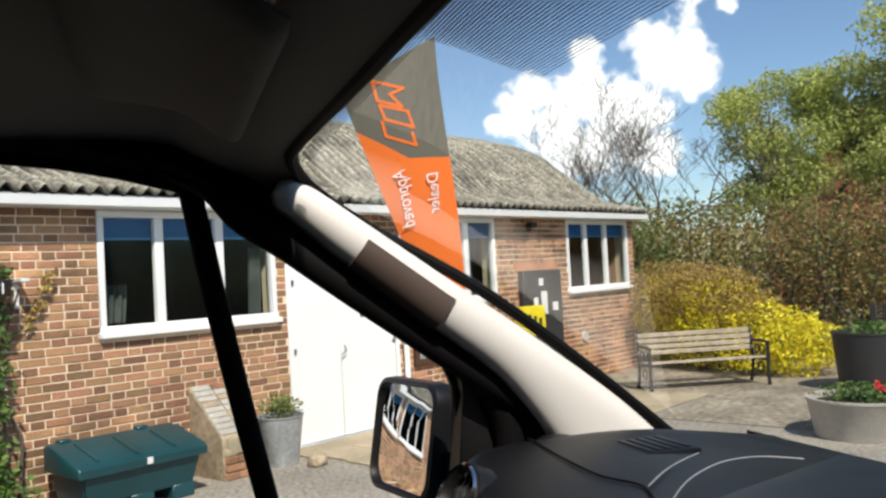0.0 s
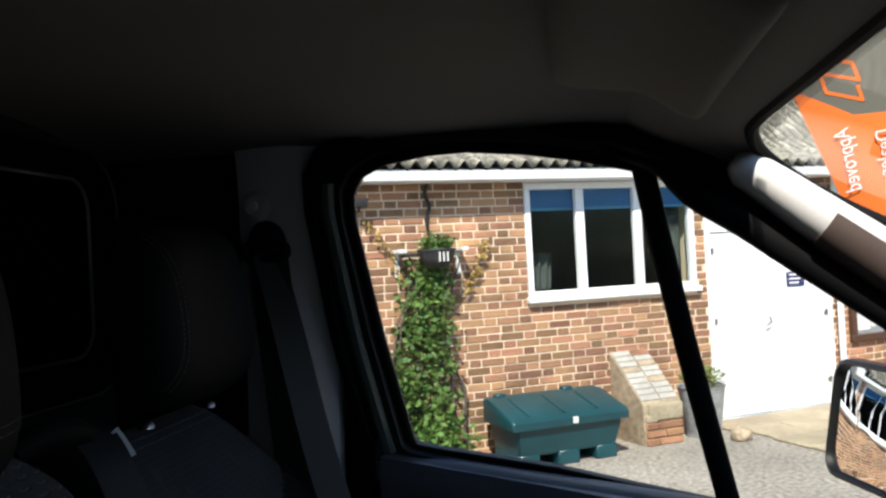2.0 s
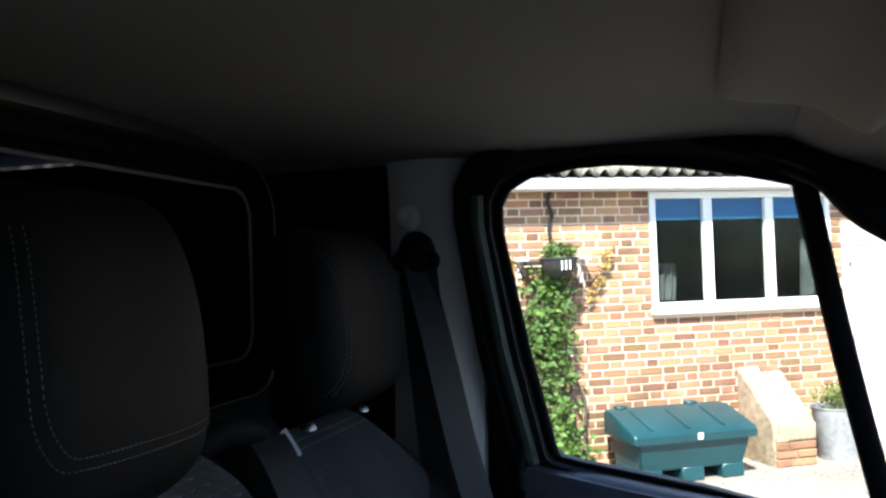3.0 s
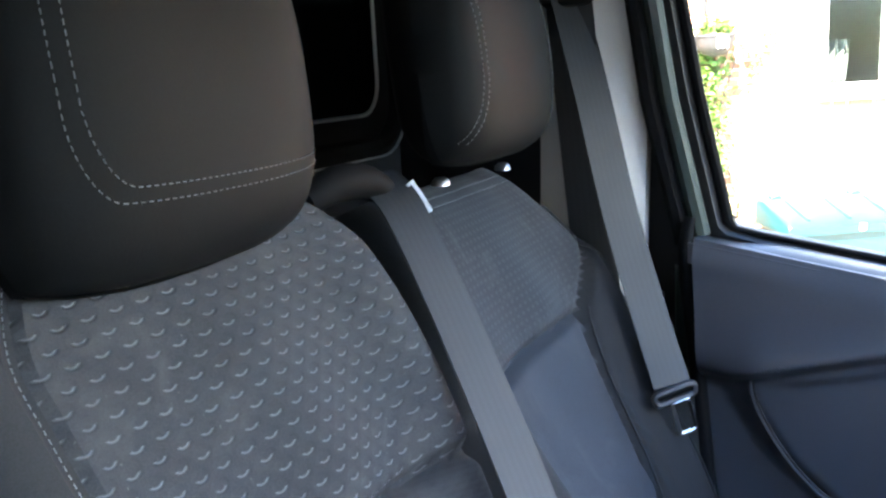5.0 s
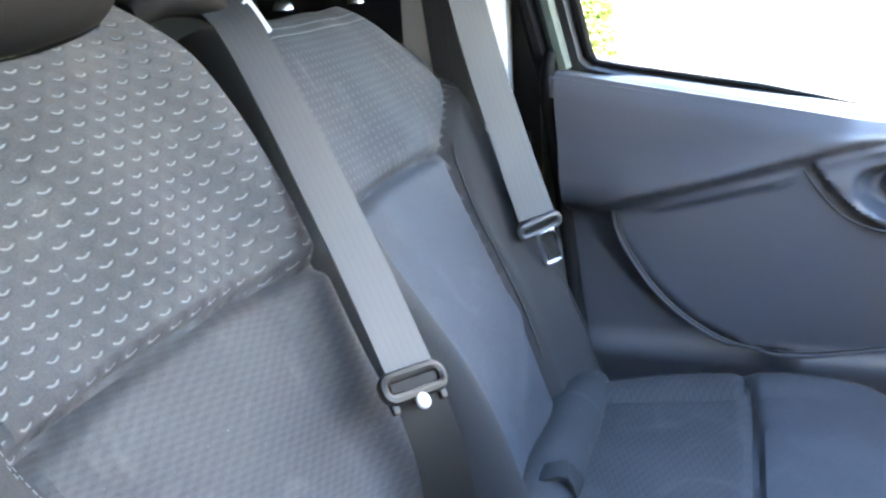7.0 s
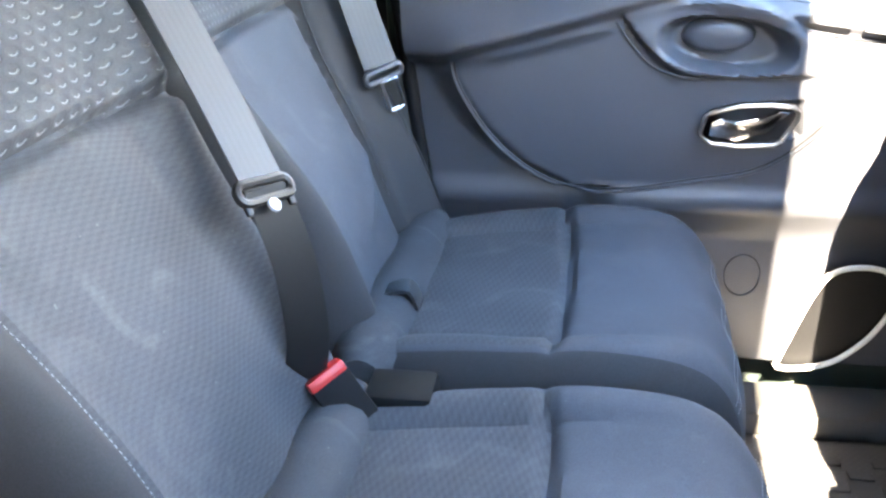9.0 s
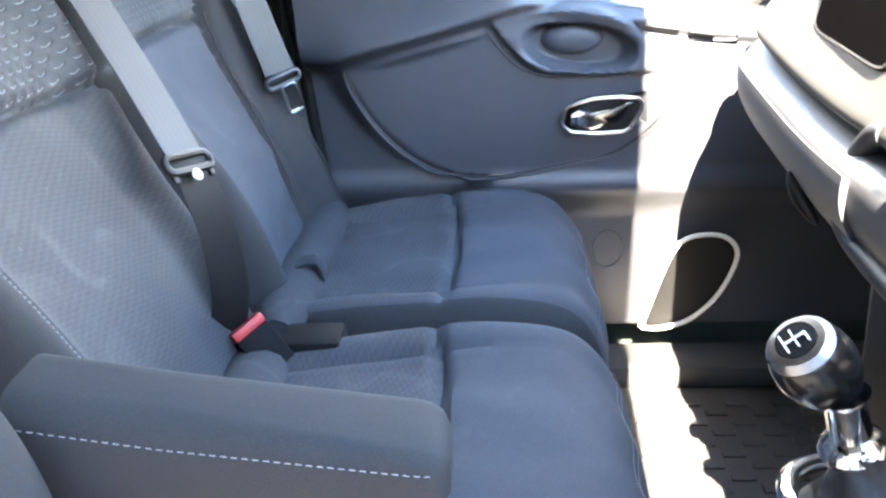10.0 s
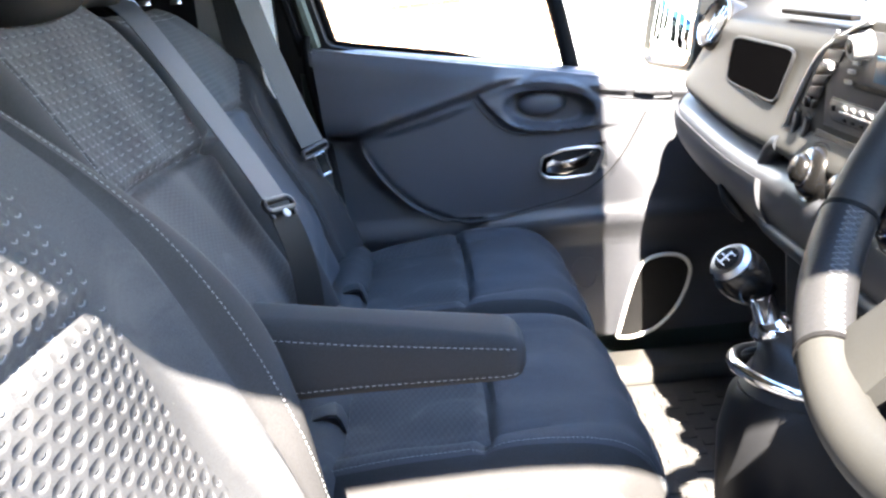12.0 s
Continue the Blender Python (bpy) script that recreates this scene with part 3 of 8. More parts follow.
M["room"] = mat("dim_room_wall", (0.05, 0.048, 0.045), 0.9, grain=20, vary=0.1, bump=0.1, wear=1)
M["curtain"] = mat("grey_net_curtain", (0.09, 0.10, 0.10), 0.9, grain=120, vary=0.25, bump=0.2, wear=6, wear_amount=0.4)
M["gravel"] = mat("gravelly_tarmac", (0.285, 0.26, 0.22), 0.95, grain=26, vary=0.5, bump=0.9, wear=0.9, wear_amount=0.22)
M["slab"] = mat("sandstone_paving", (0.38, 0.32, 0.22), 0.9, grain=30, vary=0.2, bump=0.25, wear=2, wear_amount=0.2, random_tint=0.25)
M["cobble"] = mat("worn_stone_yard", (0.27, 0.235, 0.18), 0.95, grain=13, vary=0.5, bump=0.9, wear=1.4, wear_amount=0.35)
M["bin"] = mat("green_grit_bin_plastic", (0.007, 0.052, 0.064), 0.38, grain=240, vary=0.12, bump=0.12, wear=3, wear_amount=0.18)
M["stone"] = mat("buff_stone", (0.36, 0.29, 0.20), 0.9, grain=26, vary=0.3, bump=0.5, wear=4, wear_amount=0.25)
M["zinc"] = mat("galvanised_zinc", (0.42, 0.44, 0.46), 0.45, metal=0.5, grain=25, vary=0.2, bump=0.05, wear=4, wear_amount=0.15)
M["concrete"] = mat("pale_concrete", (0.40, 0.38, 0.34), 0.9, grain=60, vary=0.2, bump=0.3, wear=3, wear_amount=0.15)
M["soil"] = mat("soil", (0.045, 0.03, 0.02), 1.0, grain=50, vary=0.4, bump=0.8, wear=5)
M["leaf"] = mat("green_leaf", (0.105, 0.19, 0.042), 0.6, grain=12, vary=0.25, bump=0.1, wear=2, wear_amount=0.3, random_tint=0.7, through=0.25)
M["leaf_dark"] = mat("dark_leaf", (0.14, 0.18, 0.05), 0.55, grain=12, vary=0.3, bump=0.1, wear=1.2, wear_amount=0.35, random_tint=0.7, through=0.35)
M["leaf_hedge"] = mat("hedge_leaf", (0.275, 0.205, 0.070), 0.55, grain=8, vary=0.3, bump=0.1, wear=0.9, wear_amount=0.5, random_tint=0.9, through=0.35)
M["leaf_yellow"] = mat("golden_leaf", (0.72, 0.62, 0.02), 0.5, grain=12, vary=0.2, bump=0.1, wear=2, wear_amount=0.25, random_tint=0.45)
M["leaf_bronze"] = mat("bronze_leaf", (0.34, 0.23, 0.06), 0.6, grain=12, vary=0.25, bump=0.1, wear=2, random_tint=0.5)
M["leaf_pale"] = mat("willow_leaf", (0.42, 0.46, 0.14), 0.5, grain=8, vary=0.25, bump=0.1, wear=0.8, wear_amount=0.35, random_tint=0.6, through=0.4)
M["bark"] = mat("bark", (0.10, 0.08, 0.06), 0.95, grain=40, vary=0.3, bump=0.5, wear=4)
M["bench_wood"] = mat("weathered_bench_wood", (0.40, 0.34, 0.26), 0.85, grain=40, vary=0.25, bump=0.3, wear=6, wear_amount=0.2)
M["iron"] = mat("black_cast_iron", (0.015, 0.015, 0.016), 0.5, grain=90, vary=0.15, bump=0.1, wear=4)
M["flag_orange"] = mat("orange_flag_cloth", (0.80, 0.16, 0.015), 0.8, grain=600, vary=0.05, bump=0.1, wear=3, wear_amount=0.06)
M["flag_grey"] = mat("grey_flag_cloth", (0.12, 0.11, 0.085), 0.8, grain=600, vary=0.05, bump=0.1, wear=3, wear_amount=0.06)
M["white"] = mat("white_print", (0.8, 0.8, 0.78), 0.7, grain=300, vary=0.03, bump=0.0)
M["paper"] = mat("notice_paper", (0.72, 0.72, 0.70), 0.8, grain=60, vary=0.08, bump=0.05)
M["navy"] = mat("navy_sign", (0.02, 0.025, 0.10), 0.5, grain=100, vary=0.05, bump=0.0)
M["yellow"] = mat("yellow_box_paint", (0.75, 0.62, 0.02), 0.5, grain=100, vary=0.05, bump=0.02)
M["block_wall"] = mat("grey_render", (0.15, 0.147, 0.14), 0.9, grain=30, vary=0.15, bump=0.3, wear=0.8, wear_amount=0.2)
M["red_brick_far"] = mat("far_red_tile", (0.32, 0.10, 0.06), 0.9, grain=10, vary=0.3, bump=0.3)
M["petal"] = mat("red_petal", (0.7, 0.04, 0.06), 0.6, grain=60, vary=0.1, bump=0.0)

# ---- the van: shell ----
FLOOR_Z = 0.70
bm = box(bmesh.new(), -0.45, 1.15, -0.80, 0.84, FLOOR_Z - 0.06, FLOOR_Z)
solo("cab_floor", bm, M["carpet"], "dark carpeted cab floor of the van", "floor", kind="structure")


def roof_z(x, y):
    """Underside of the headliner."""
    z = 1.937 - 0.02 * (y / 0.7) ** 2 - 0.018 * sstep(0.55, 0.80, abs(y)) - 0.035 * sstep(0.20, 0.52, x) ** 2
    return z


bm = bmesh.new()
slab(bm, lambda a, b: Vector((-0.45 + 0.85 * a, -0.76 + 1.59 * b, roof_z(-0.45 + 0.85 * a, -0.76 + 1.59 * b))),
     lambda a, b: Vector((-0.45 + 0.85 * a, -0.76 + 1.59 * b, roof_z(-0.45 + 0.85 * a, -0.76 + 1.59 * b) + 0.05)), 26, 40)
solo("ceiling", bm, M["liner"], "warm grey cloth headliner of the van cab", "headliner", kind="structure")
bm = bmesh.new()
slab(bm, lambda a, b: Vector((-3.4 + 3.94 * a, -0.82 + 1.70 * b, 1.99 - 0.04 * abs(2 * b - 1) ** 4)),
     lambda a, b: Vector((-3.4 + 3.94 * a, -0.82 + 1.70 * b, 2.03 - 0.06 * abs(2 * b - 1) ** 4)), 10, 16)
solo("van_roof", bm, M["van"], "painted steel roof of the van", "van roof", kind="structure")
# load space behind the bulkhead, closed and dark
bm = bmesh.new()
box(bm, -3.4, -0.47, 0.86, 0.90, 0.5, 1.94)
box(bm, -3.4, -0.47, -0.90, -0.86, 0.5, 1.94)
box(bm, -3.44, -3.4, -0.9, 0.9, 0.5, 1.94)
box(bm, -3.4, -0.47, -0.86, 0.86, 0.5, 0.55)
solo("van_body_sides", bm, M["van"], "painted steel sides of the van's load space", "van body", kind="structure")
bm = bmesh.new()
box(bm, -0.45, 1.6, 0.80, 0.88, 0.35, FLOOR_Z, 0.02)
box(bm, -0.45, 1.6, -0.88, -0.80, 0.35, FLOOR_Z, 0.02)
box(bm, 1.10, 1.14, -0.84, 0.84, 0.40, 1.36)
box(bm, 1.14, 2.05, -0.86, 0.86, 0.40, 1.02, 0.12, 4)
solo("van_sill_and_nose", bm, M["van"], "painted sills, scuttle and nose of the van", "van body", kind="structure")
# driver's door opening: rear post, front post and roof rail
bm = bmesh.new()
prism(bm, [(-0.45, FLOOR_Z), (-0.12, FLOOR_Z), (-0.12, 1.3), (-0.16, 1.93), (-0.45, 1.93)], 1, -0.86, -0.78, 0.01)
tube(bm, spline([(-0.16, -0.79, 1.865), (0.1, -0.79, 1.880), (0.35, -0.785, 1.870), (0.56, -0.77, 1.82)], 16), 0.030, 10)
tube(bm, spline([(0.56, -0.76, 1.83), (0.85, -0.78, 1.62), (1.12, -0.80, 1.40), (1.14, -0.82, 0.7)], 16), 0.045, 10)
solo("driver_door_frame", bm, M["pale"], "pale grey trim round the open driver door", "door frame", kind="structure")

# unseen plain wall, added to block sky and ground light on the driver's side
bm = box(bmesh.new(), -16, 16, -2.65, -2.45, -0.02, 2.78)
solo("wall_yard", bm, M["block_wall"], "unseen plain grey wall added to block light into the cab", "wall", kind="structure", smooth=0)

# bulkhead with a dark window in a rubber seal
bm = bmesh.new()
BX = -0.42
wy, wz0, wz1 = 0.815, 1.545, 1.893
for y0, y1, z0, z1 in ((-0.84, 0.84, FLOOR_Z, wz0), (-0.84, 0.84, wz1, 1.95), (-0.84, -wy, wz0, wz1), (wy, 0.84, wz0, wz1)):
    box(bm, BX - 0.03, BX, y0, y1, z0, z1)
wall_r = solo("wall_rear", bm, M["bulk"], "dark painted steel bulkhead behind the seats with a wide window", "bulkhead", kind="structure")


def bulk_ring(hy, z0, z1, r, x):
    out = []
    for cy, cz, a0 in ((hy - r, z1 - r, 0), (-hy + r, z1 - r, 90), (-hy + r, z0 + r, 180), (hy - r, z0 + r, 270)):
        out += [Vector((x, cy + r * math.cos(radians(a0 + k * 15)), cz + r * math.sin(radians(a0 + k * 15)))) for k in range(7)]
    return out


ring = bulk_ring(0.80, 1.55, 1.888, 0.07, BX + 0.006)
part("window_seal", tube(bmesh.new(), ring, 0.016, 8, closed=True), M["rubber"], wall_r)
for hy, z0, z1, r, x in ((0.815, 1.54, 1.893, 0.075, BX + 0.016), (0.745, 1.597, 1.858, 0.045, BX + 0.010)):
    part("window_seal_bead", tube(bmesh.new(), bulk_ring(hy, z0, z1, r, x), 0.0028, 6, closed=True), M["silver"], wall_r, "thin pale bead of the seal")
bm = bmesh.new()
ra, rb = bulk_ring(0.80, 1.55, 1.888, 0.07, BX + 0.004), bulk_ring(0.745, 1.597, 1.858, 0.045, BX + 0.008)
va, vb = [bm.verts.new(p) for p in ra], [bm.verts.new(p) for p in rb]
for i in range(len(va)):
    bm.faces.new((va[i], va[(i + 1) % len(va)], vb[(i + 1) % len(va)], vb[i]))
part("window_border", bm, M["rubber"], wall_r, "wide black border of the window")
bm = bmesh.new()
bm.faces.new([bm.verts.new(p + Vector((-0.012, 0, 0))) for p in ring])
bmesh.ops.solidify(bm, geom=bm.faces[:], thickness=0.004)
part("pane", bm, M["glass_dark"], wall_r)
bm = bmesh.new()
prism(bm, [(-0.25, 0.6), (0.05, 0.6), (0.05, 1.40), (0.0, 1.46), (-0.05, 1.80), (-0.06, 1.97), (-0.45, 1.97), (-0.45, 0.6)], 1, 0.862, 0.878)
prism(bm, [(-0.42, FLOOR_Z), (-0.10, FLOOR_Z), (-0.13, 1.40), (-0.215, 1.60), (-0.215, 1.93), (-0.42, 1.93)], 1, 0.815, 0.835, 0.004)
part("side_lining", bm, M["black"], wall_r, "black plastic lining beside the bulkhead")
bm = box(bmesh.new(), BX, BX + 0.02, -0.80, 0.70, 1.906, 1.93, 0.006, 2)
part("roof_rail", bm, M["bulk"], wall_r, "dark rail along the top of the bulkhead")

# passenger B pillar
b_pillar = thing("b_pillar", pose(-0.15, 0.82, FLOOR_Z), "pale grey moulded trim on the door post, with belt anchor", "pillar trim", kind="structure")
bm = bmesh.new()
slab(bm, lambda a, b: Vector((-0.215 + 0.15 * a + 0.02 * b, 0.818 - 0.022 * math.sin(math.pi * a) - 0.03 * b ** 6 * (1 - a), 1.30 + 0.62 * b)),
     lambda a, b: Vector((-0.215 + 0.15 * a + 0.02 * b, 0.845, 1.30 + 0.62 * b)), 12, 12)
part("upper_trim", bm, M["pale"], b_pillar)
bm = bmesh.new()
slab(bm, lambda a, b: Vector((-0.20 + 0.16 * a, 0.80 - 0.02 * math.sin(math.pi * a), FLOOR_Z + 0.64 * b)),
     lambda a, b: Vector((-0.20 + 0.16 * a, 0.845, FLOOR_Z + 0.64 * b)), 10, 10)
part("lower_trim", bm, M["black"], b_pillar, "dark grey plastic lower trim")
lathe(bm := bmesh.new(), [(0, 0.016), (0.014, 0.016), (0.019, 0.011), (0.022, 0.0), (0.022, -0.006)], pose(-0.164, 0.794, 1.807, 90, 0, 0), 20)
part("belt_height_knob", bm, M["pale"], b_pillar, "round pale grey knob")
lathe(bm := bmesh.new(), [(0, 0.004), (0.006, 0.004), (0.008, 0.0)], pose(-0.164, 0.778, 1.807, 90, 0, 0), 12)
part("knob_cap", bm, M["upvc"], b_pillar)

# ---- passenger door ----
door = thing("door_1", pose(0.35, 0.84, FLOOR_Z), "closed passenger door with grey moulded trim panel", "van door", kind="structure")


def sill(x):
    """Height of the door's window sill."""
    return 1.424 - 0.150 * x - 0.013 * sstep(0.3, 0.7, x) - 0.01 * math.sin(x * 4)


RIM_Z, RIM_X = (1.066, 1.07, 1.10, 1.148, 1.215, 1.26), (0.30, 0.24, 0.18, 0.13, 0.09, 0.084)


def door_y(x, z):
    """Inner face of the door trim."""
    y = 0.765
    y += 0.045 * sstep(1.28, 1.34, z) * sstep(0.9, 0.2, x) * 0.35
    y += 0.016 * sstep(sill(x) - 0.04, sill(x) + 0.004, z) ** 2
    y += 0.03 * sstep(1.06, 0.98, z)
    lip = min(1.266 + 0.24 * max(0.0, x - 0.034), 1.342, sill(x) - 0.012)
    fade = sstep(-0.02, 0.08, x) * sstep(0.42, 0.33, x)
    y -= 0.020 * math.exp(-((z - lip) / (0.050 if z > lip else 0.020)) ** 2) * fade
    y += 0.016 * sstep(lip - 0.002, lip - 0.026, z) * sstep(1.03, 1.08, z)
    # moulded ridge along the head of the insert, and the recess behind the insert's rim
    y -= 0.007 * math.exp(-((z - lip + 0.030) / 0.008) ** 2) * sstep(0.09, 0.13, x) * sstep(0.31, 0.25, x)
    xs = float(np.interp(z, RIM_Z, RIM_X))
    y += 0.022 * sstep(xs - 0.018, xs - 0.075, x) * sstep(1.275, 1.225, z)
    # raised face of the arm pull under its arched top, and the oval hollow in it
    arch = 1.333 - (1.09 if x < 0.44 else 5.0) * (x - 0.44) ** 2
    low = 1.229 + 0.075 * (max(0.0, 0.40 - x) / 0.096) ** 2
    y -= 0.013 * sstep(arch + 0.005, arch - 0.007, z) * sstep(0.286, 0.304, x) * sstep(0.60, 0.50, x) * sstep(low - 0.005, low + 0.006, z)
    e = (abs((x - 0.436) / 0.090) ** 2.4 + abs((z - 1.271 + 0.10 * (x - 0.436)) / 0.037) ** 2.4)
    y += 0.034 * sstep(1.12, 0.45, e)
    # the hollow of the door handle
    e = max(abs((x - 0.485) / 0.050), abs((z - 1.167 - 0.10 * (x - 0.485)) / 0.024))
    y += 0.028 * sstep(1.08, 0.9, e)
    return y


X0, X1 = -0.005, 1.06
bm = bmesh.new()
rear = lambda z: 0.012 + 0.045 * sstep(1.42, 0.9, z)
slab(bm, lambda a, b: (lambda x: (lambda z: Vector((x + rear(z) * (1 - a), door_y(x, z), z)))(0.78 + (sill(x) - 0.78) * b))(X0 + (X1 - X0) * a),
     lambda a, b: (lambda x: (lambda z: Vector((x + rear(z) * (1 - a), 0.845, z)))(0.78 + (sill(x) - 0.78) * b))(X0 + (X1 - X0) * a), 230, 150)
part("trim_panel", bm, M["trim"], door)
bm = bmesh.new()
prism(bm, [(-0.03, 0.60), (1.12, 0.60), (1.12, 1.262), (0.80, 1.266), (0.50, 1.300), (0.10, 1.365), (-0.03, 1.375)], 1, 0.852, 0.905, 0.012)
part("outer_skin", bm, M["van"], door, "painted outer skin")
# seam of the insert panel, and of the arm pull
seam = spline([(0.300, 0, 1.309), (0.272, 0, 1.304), (0.20, 0, 1.291), (0.139, 0, 1.280), (0.100, 0, 1.272), (0.084, 0, 1.260), (0.09, 0, 1.215), (0.13, 0, 1.148), (0.18, 0, 1.10), (0.24, 0, 1.070),
               (0.32, 0, 1.066), (0.42, 0, 1.082), (0.51, 0, 1.103), (0.58, 0, 1.16), (0.635, 0, 1.25)], 90)
part("insert_seam", tube(bmesh.new(), [Vector((p.x, door_y(p.x, p.z) - 0.0005, p.z)) for p in seam], 0.0017, 6), M["black"], door, "thin dark seam round the insert")
rim_pts = [Vector((p.x, 0, p.z)) for p in seam]
rim_pts = [p + Vector((d.z, 0, -d.x)).normalized() * 0.0042 for p, d in zip(rim_pts, frame_dirs(rim_pts))]
part("insert_rim", tube(bmesh.new(), [Vector((p.x, door_y(p.x, p.z) - 0.0002, p.z)) for p in rim_pts], 0.0026, 8), M["trim"], door, "rounded rim round the insert")
seam = spline([(0.304, 0, 1.302), (0.329, 0, 1.267), (0.36, 0, 1.240), (0.406, 0, 1.228), (0.47, 0, 1.227), (0.534, 0, 1.232), (0.60, 0, 1.25)], 50)
part("arm_pull_seam", tube(bmesh.new(), [Vector((p.x, door_y(p.x, p.z) - 0.0005, p.z)) for p in seam], 0.0015, 6), M["black"], door)
bm = bmesh.new()
lathe(bm, [(0, 1.0), (0.4, 0.95), (0.7, 0.8), (0.9, 0.5), (0.98, 0.15), (1.0, -1.0)], pose(0.438, 0.802, 1.281, 90) @ Matrix.Diagonal((0.049, 0.025, 0.017, 1)), 32)
part("grip_pad", bm, M["trim"], door, "rounded grip in the arm pull")
# window switches in a shallow panel below the sill
edge = spline([(0.500, 0, 1.331), (0.58, 0, 1.319), (0.650, 0, 1.305), (0.674, 0, 1.298), (0.686, 0, 1.278), (0.664, 0, 1.275), (0.60, 0, 1.280), (0.530, 0, 1.293)], 40)
sp_ = part("switch_panel", tube(bmesh.new(), [Vector((p.x, door_y(p.x, p.z) - 0.0006, p.z)) for p in edge], 0.0017, 6), M["trim"], door, "raised rim of the switch panel")
for x, z, w in ((0.572, 1.3035, 0.026), (0.632, 1.2935, 0.020)):
    m = Matrix.Translation((x, door_y(x, z), z)) @ Matrix.Rotation(radians(8.5), 4, "Y")
    part("window_switch", box(bmesh.new(), -w, w, -0.003, 0.012, -0.0068, 0.0068, 0.0015, 2), M["dash"], sp_, "dark grey rocker switch", F=m)
    # silver fleck standing in for the small highlight on the switch
    part("switch_glint", box(bmesh.new(), -0.004, 0.003, -0.0042, -0.002, 0.0005, 0.0028, 0.0004, 1), M["silver"], sp_, "", F=m)
# release handle
pts = [Vector((x, 0.767, z)) for x, z in ((0.434, 1.183), (0.428, 1.178), (0.423, 1.156), (0.426, 1.148), (0.438, 1.140), (0.470, 1.137), (0.520, 1.139), (0.529, 1.144), (0.546, 1.174), (0.547, 1.184), (0.540, 1.192), (0.510, 1.195), (0.470, 1.193))]
# flat black plate put in for the shade of the handle hollow
bm = bmesh.new()
bm.faces.new([bm.verts.new(p + Vector((0, 0.014, 0))) for p in pts])
hs = part("handle_hollow", bm, M["black"], door, "flat black plate for the shade behind the release lever", smooth=0)
part("handle_surround", tube(bmesh.new(), pts, 0.0032, 8, closed=True), M["steel"], hs, "satin chrome bezel")
bm = bmesh.new()
prism(bm, [(0.434, 1.150), (0.470, 1.143), (0.512, 1.156), (0.537, 1.184), (0.522, 1.186), (0.498, 1.170), (0.468, 1.164), (0.450, 1.176), (0.436, 1.170)], 1, 0.766, 0.776, 0.003)
part("release_handle", bm, M["chrome"], hs, "chrome release lever")
# loudspeaker ring low in the door
ring = spline([(0.565, 0, 0.785), (0.60, 0, 0.90), (0.625, 0, 0.945), (0.665, 0, 0.957), (0.702, 0, 0.948), (0.718, 0, 0.915), (0.695, 0, 0.85), (0.65, 0, 0.80), (0.60, 0, 0.782), (0.566, 0, 0.783)], 48)
part("pocket_rim", tube(bmesh.new(), [Vector((p.x, 0.772, p.z)) for p in ring], 0.0042, 8), M["pale"], door, "pale rounded rim of the door pocket")
# the pocket's inner shade is a flat black sheet within the rim
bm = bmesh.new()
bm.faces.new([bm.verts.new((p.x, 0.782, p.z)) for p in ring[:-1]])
part("pocket_mouth", bm, M["black"], door, "flat black sheet for the shade in the door pocket", smooth=0)
ring = [Vector((0.505 + 0.026 * math.cos(k / 20 * 6.283), door_y(0.5, 0.93) - 0.001, 0.925 + 0.034 * math.sin(k / 20 * 6.283))) for k in range(20)]
part("screw_cover", tube(bmesh.new(), ring, 0.0012, 6, closed=True), M["trim"], door)


def win_y(z):
    return 0.855 - 0.11 * (z - 1.40)


# window opening: rear edge, top, slope along the front pillar, sill
outline = [(0.052, 1.440), (0.018, 1.60), (-0.012, 1.76), (-0.012, 1.800), (0.004, 1.828), (0.04, 1.846), (0.10, 1.856), (0.157, 1.857), (0.24, 1.848), (0.315, 1.834), (0.40, 1.812),
           (0.47, 1.790), (0.56, 1.733), (0.643, 1.667), (0.72, 1.604), (0.778, 1.556), (0.797, 1.515), (0.803, 1.43), (0.798, 1.34), (0.780, 1.305), (0.74, 1.296),
           (0.60, 1.315), (0.505, 1.331), (0.38, 1.360), (0.26, 1.390), (0.14, 1.412), (0.085, 1.422), (0.062, 1.430)]
outline = [(x - 0.010 * (x < 0.07), z + 0.016 * sstep(1.6, 1.8, z)) for x, z in outline]
loop = [Vector((x, win_y(z), z)) for x, z in outline]
cen = Vector((0.36, 0, 1.60))


def grown(p, k):
    d = Vector((p.x - cen.x, 0, p.z - cen.z)).normalized()
    q = p + d * k
    return Vector((q.x, win_y(q.z), q.z))


bm = bmesh.new()
vs = []
for p in loop:
    o = grown(p, 0.055)
    vs.append([bm.verts.new(p + Vector((0, -0.004, 0))), bm.verts.new(grown(p, 0.012) + Vector((0, -0.022, 0))), bm.verts.new(o + Vector((0, -0.020, 0))),
               bm.verts.new(o + Vector((0, 0.03, 0))), bm.verts.new(p + Vector((0, 0.03, 0)))])
n = len(vs)
for i in range(n):
    a, b = vs[i], vs[(i + 1) % n]
    for k in range(5):
        bm.faces.new((a[k], a[(k + 1) % 5], b[(k + 1) % 5], b[k]))
wf = part("window_frame", bm, M["black"], door, "black window surround")
part("window_seal", tube(bmesh.new(), [p + Vector((0, -0.008, 0)) for p in loop], [0.008 if i < 17 else 0.004 for i in range(len(loop))], 8, closed=True), M["rubber"], wf)
part("body_seal", tube(bmesh.new(), [grown(p, 0.06) + Vector((0, -0.026, 0)) for p in loop[:17]], 0.011, 8), M["rubber"], wf, "thick black rubber door seal")
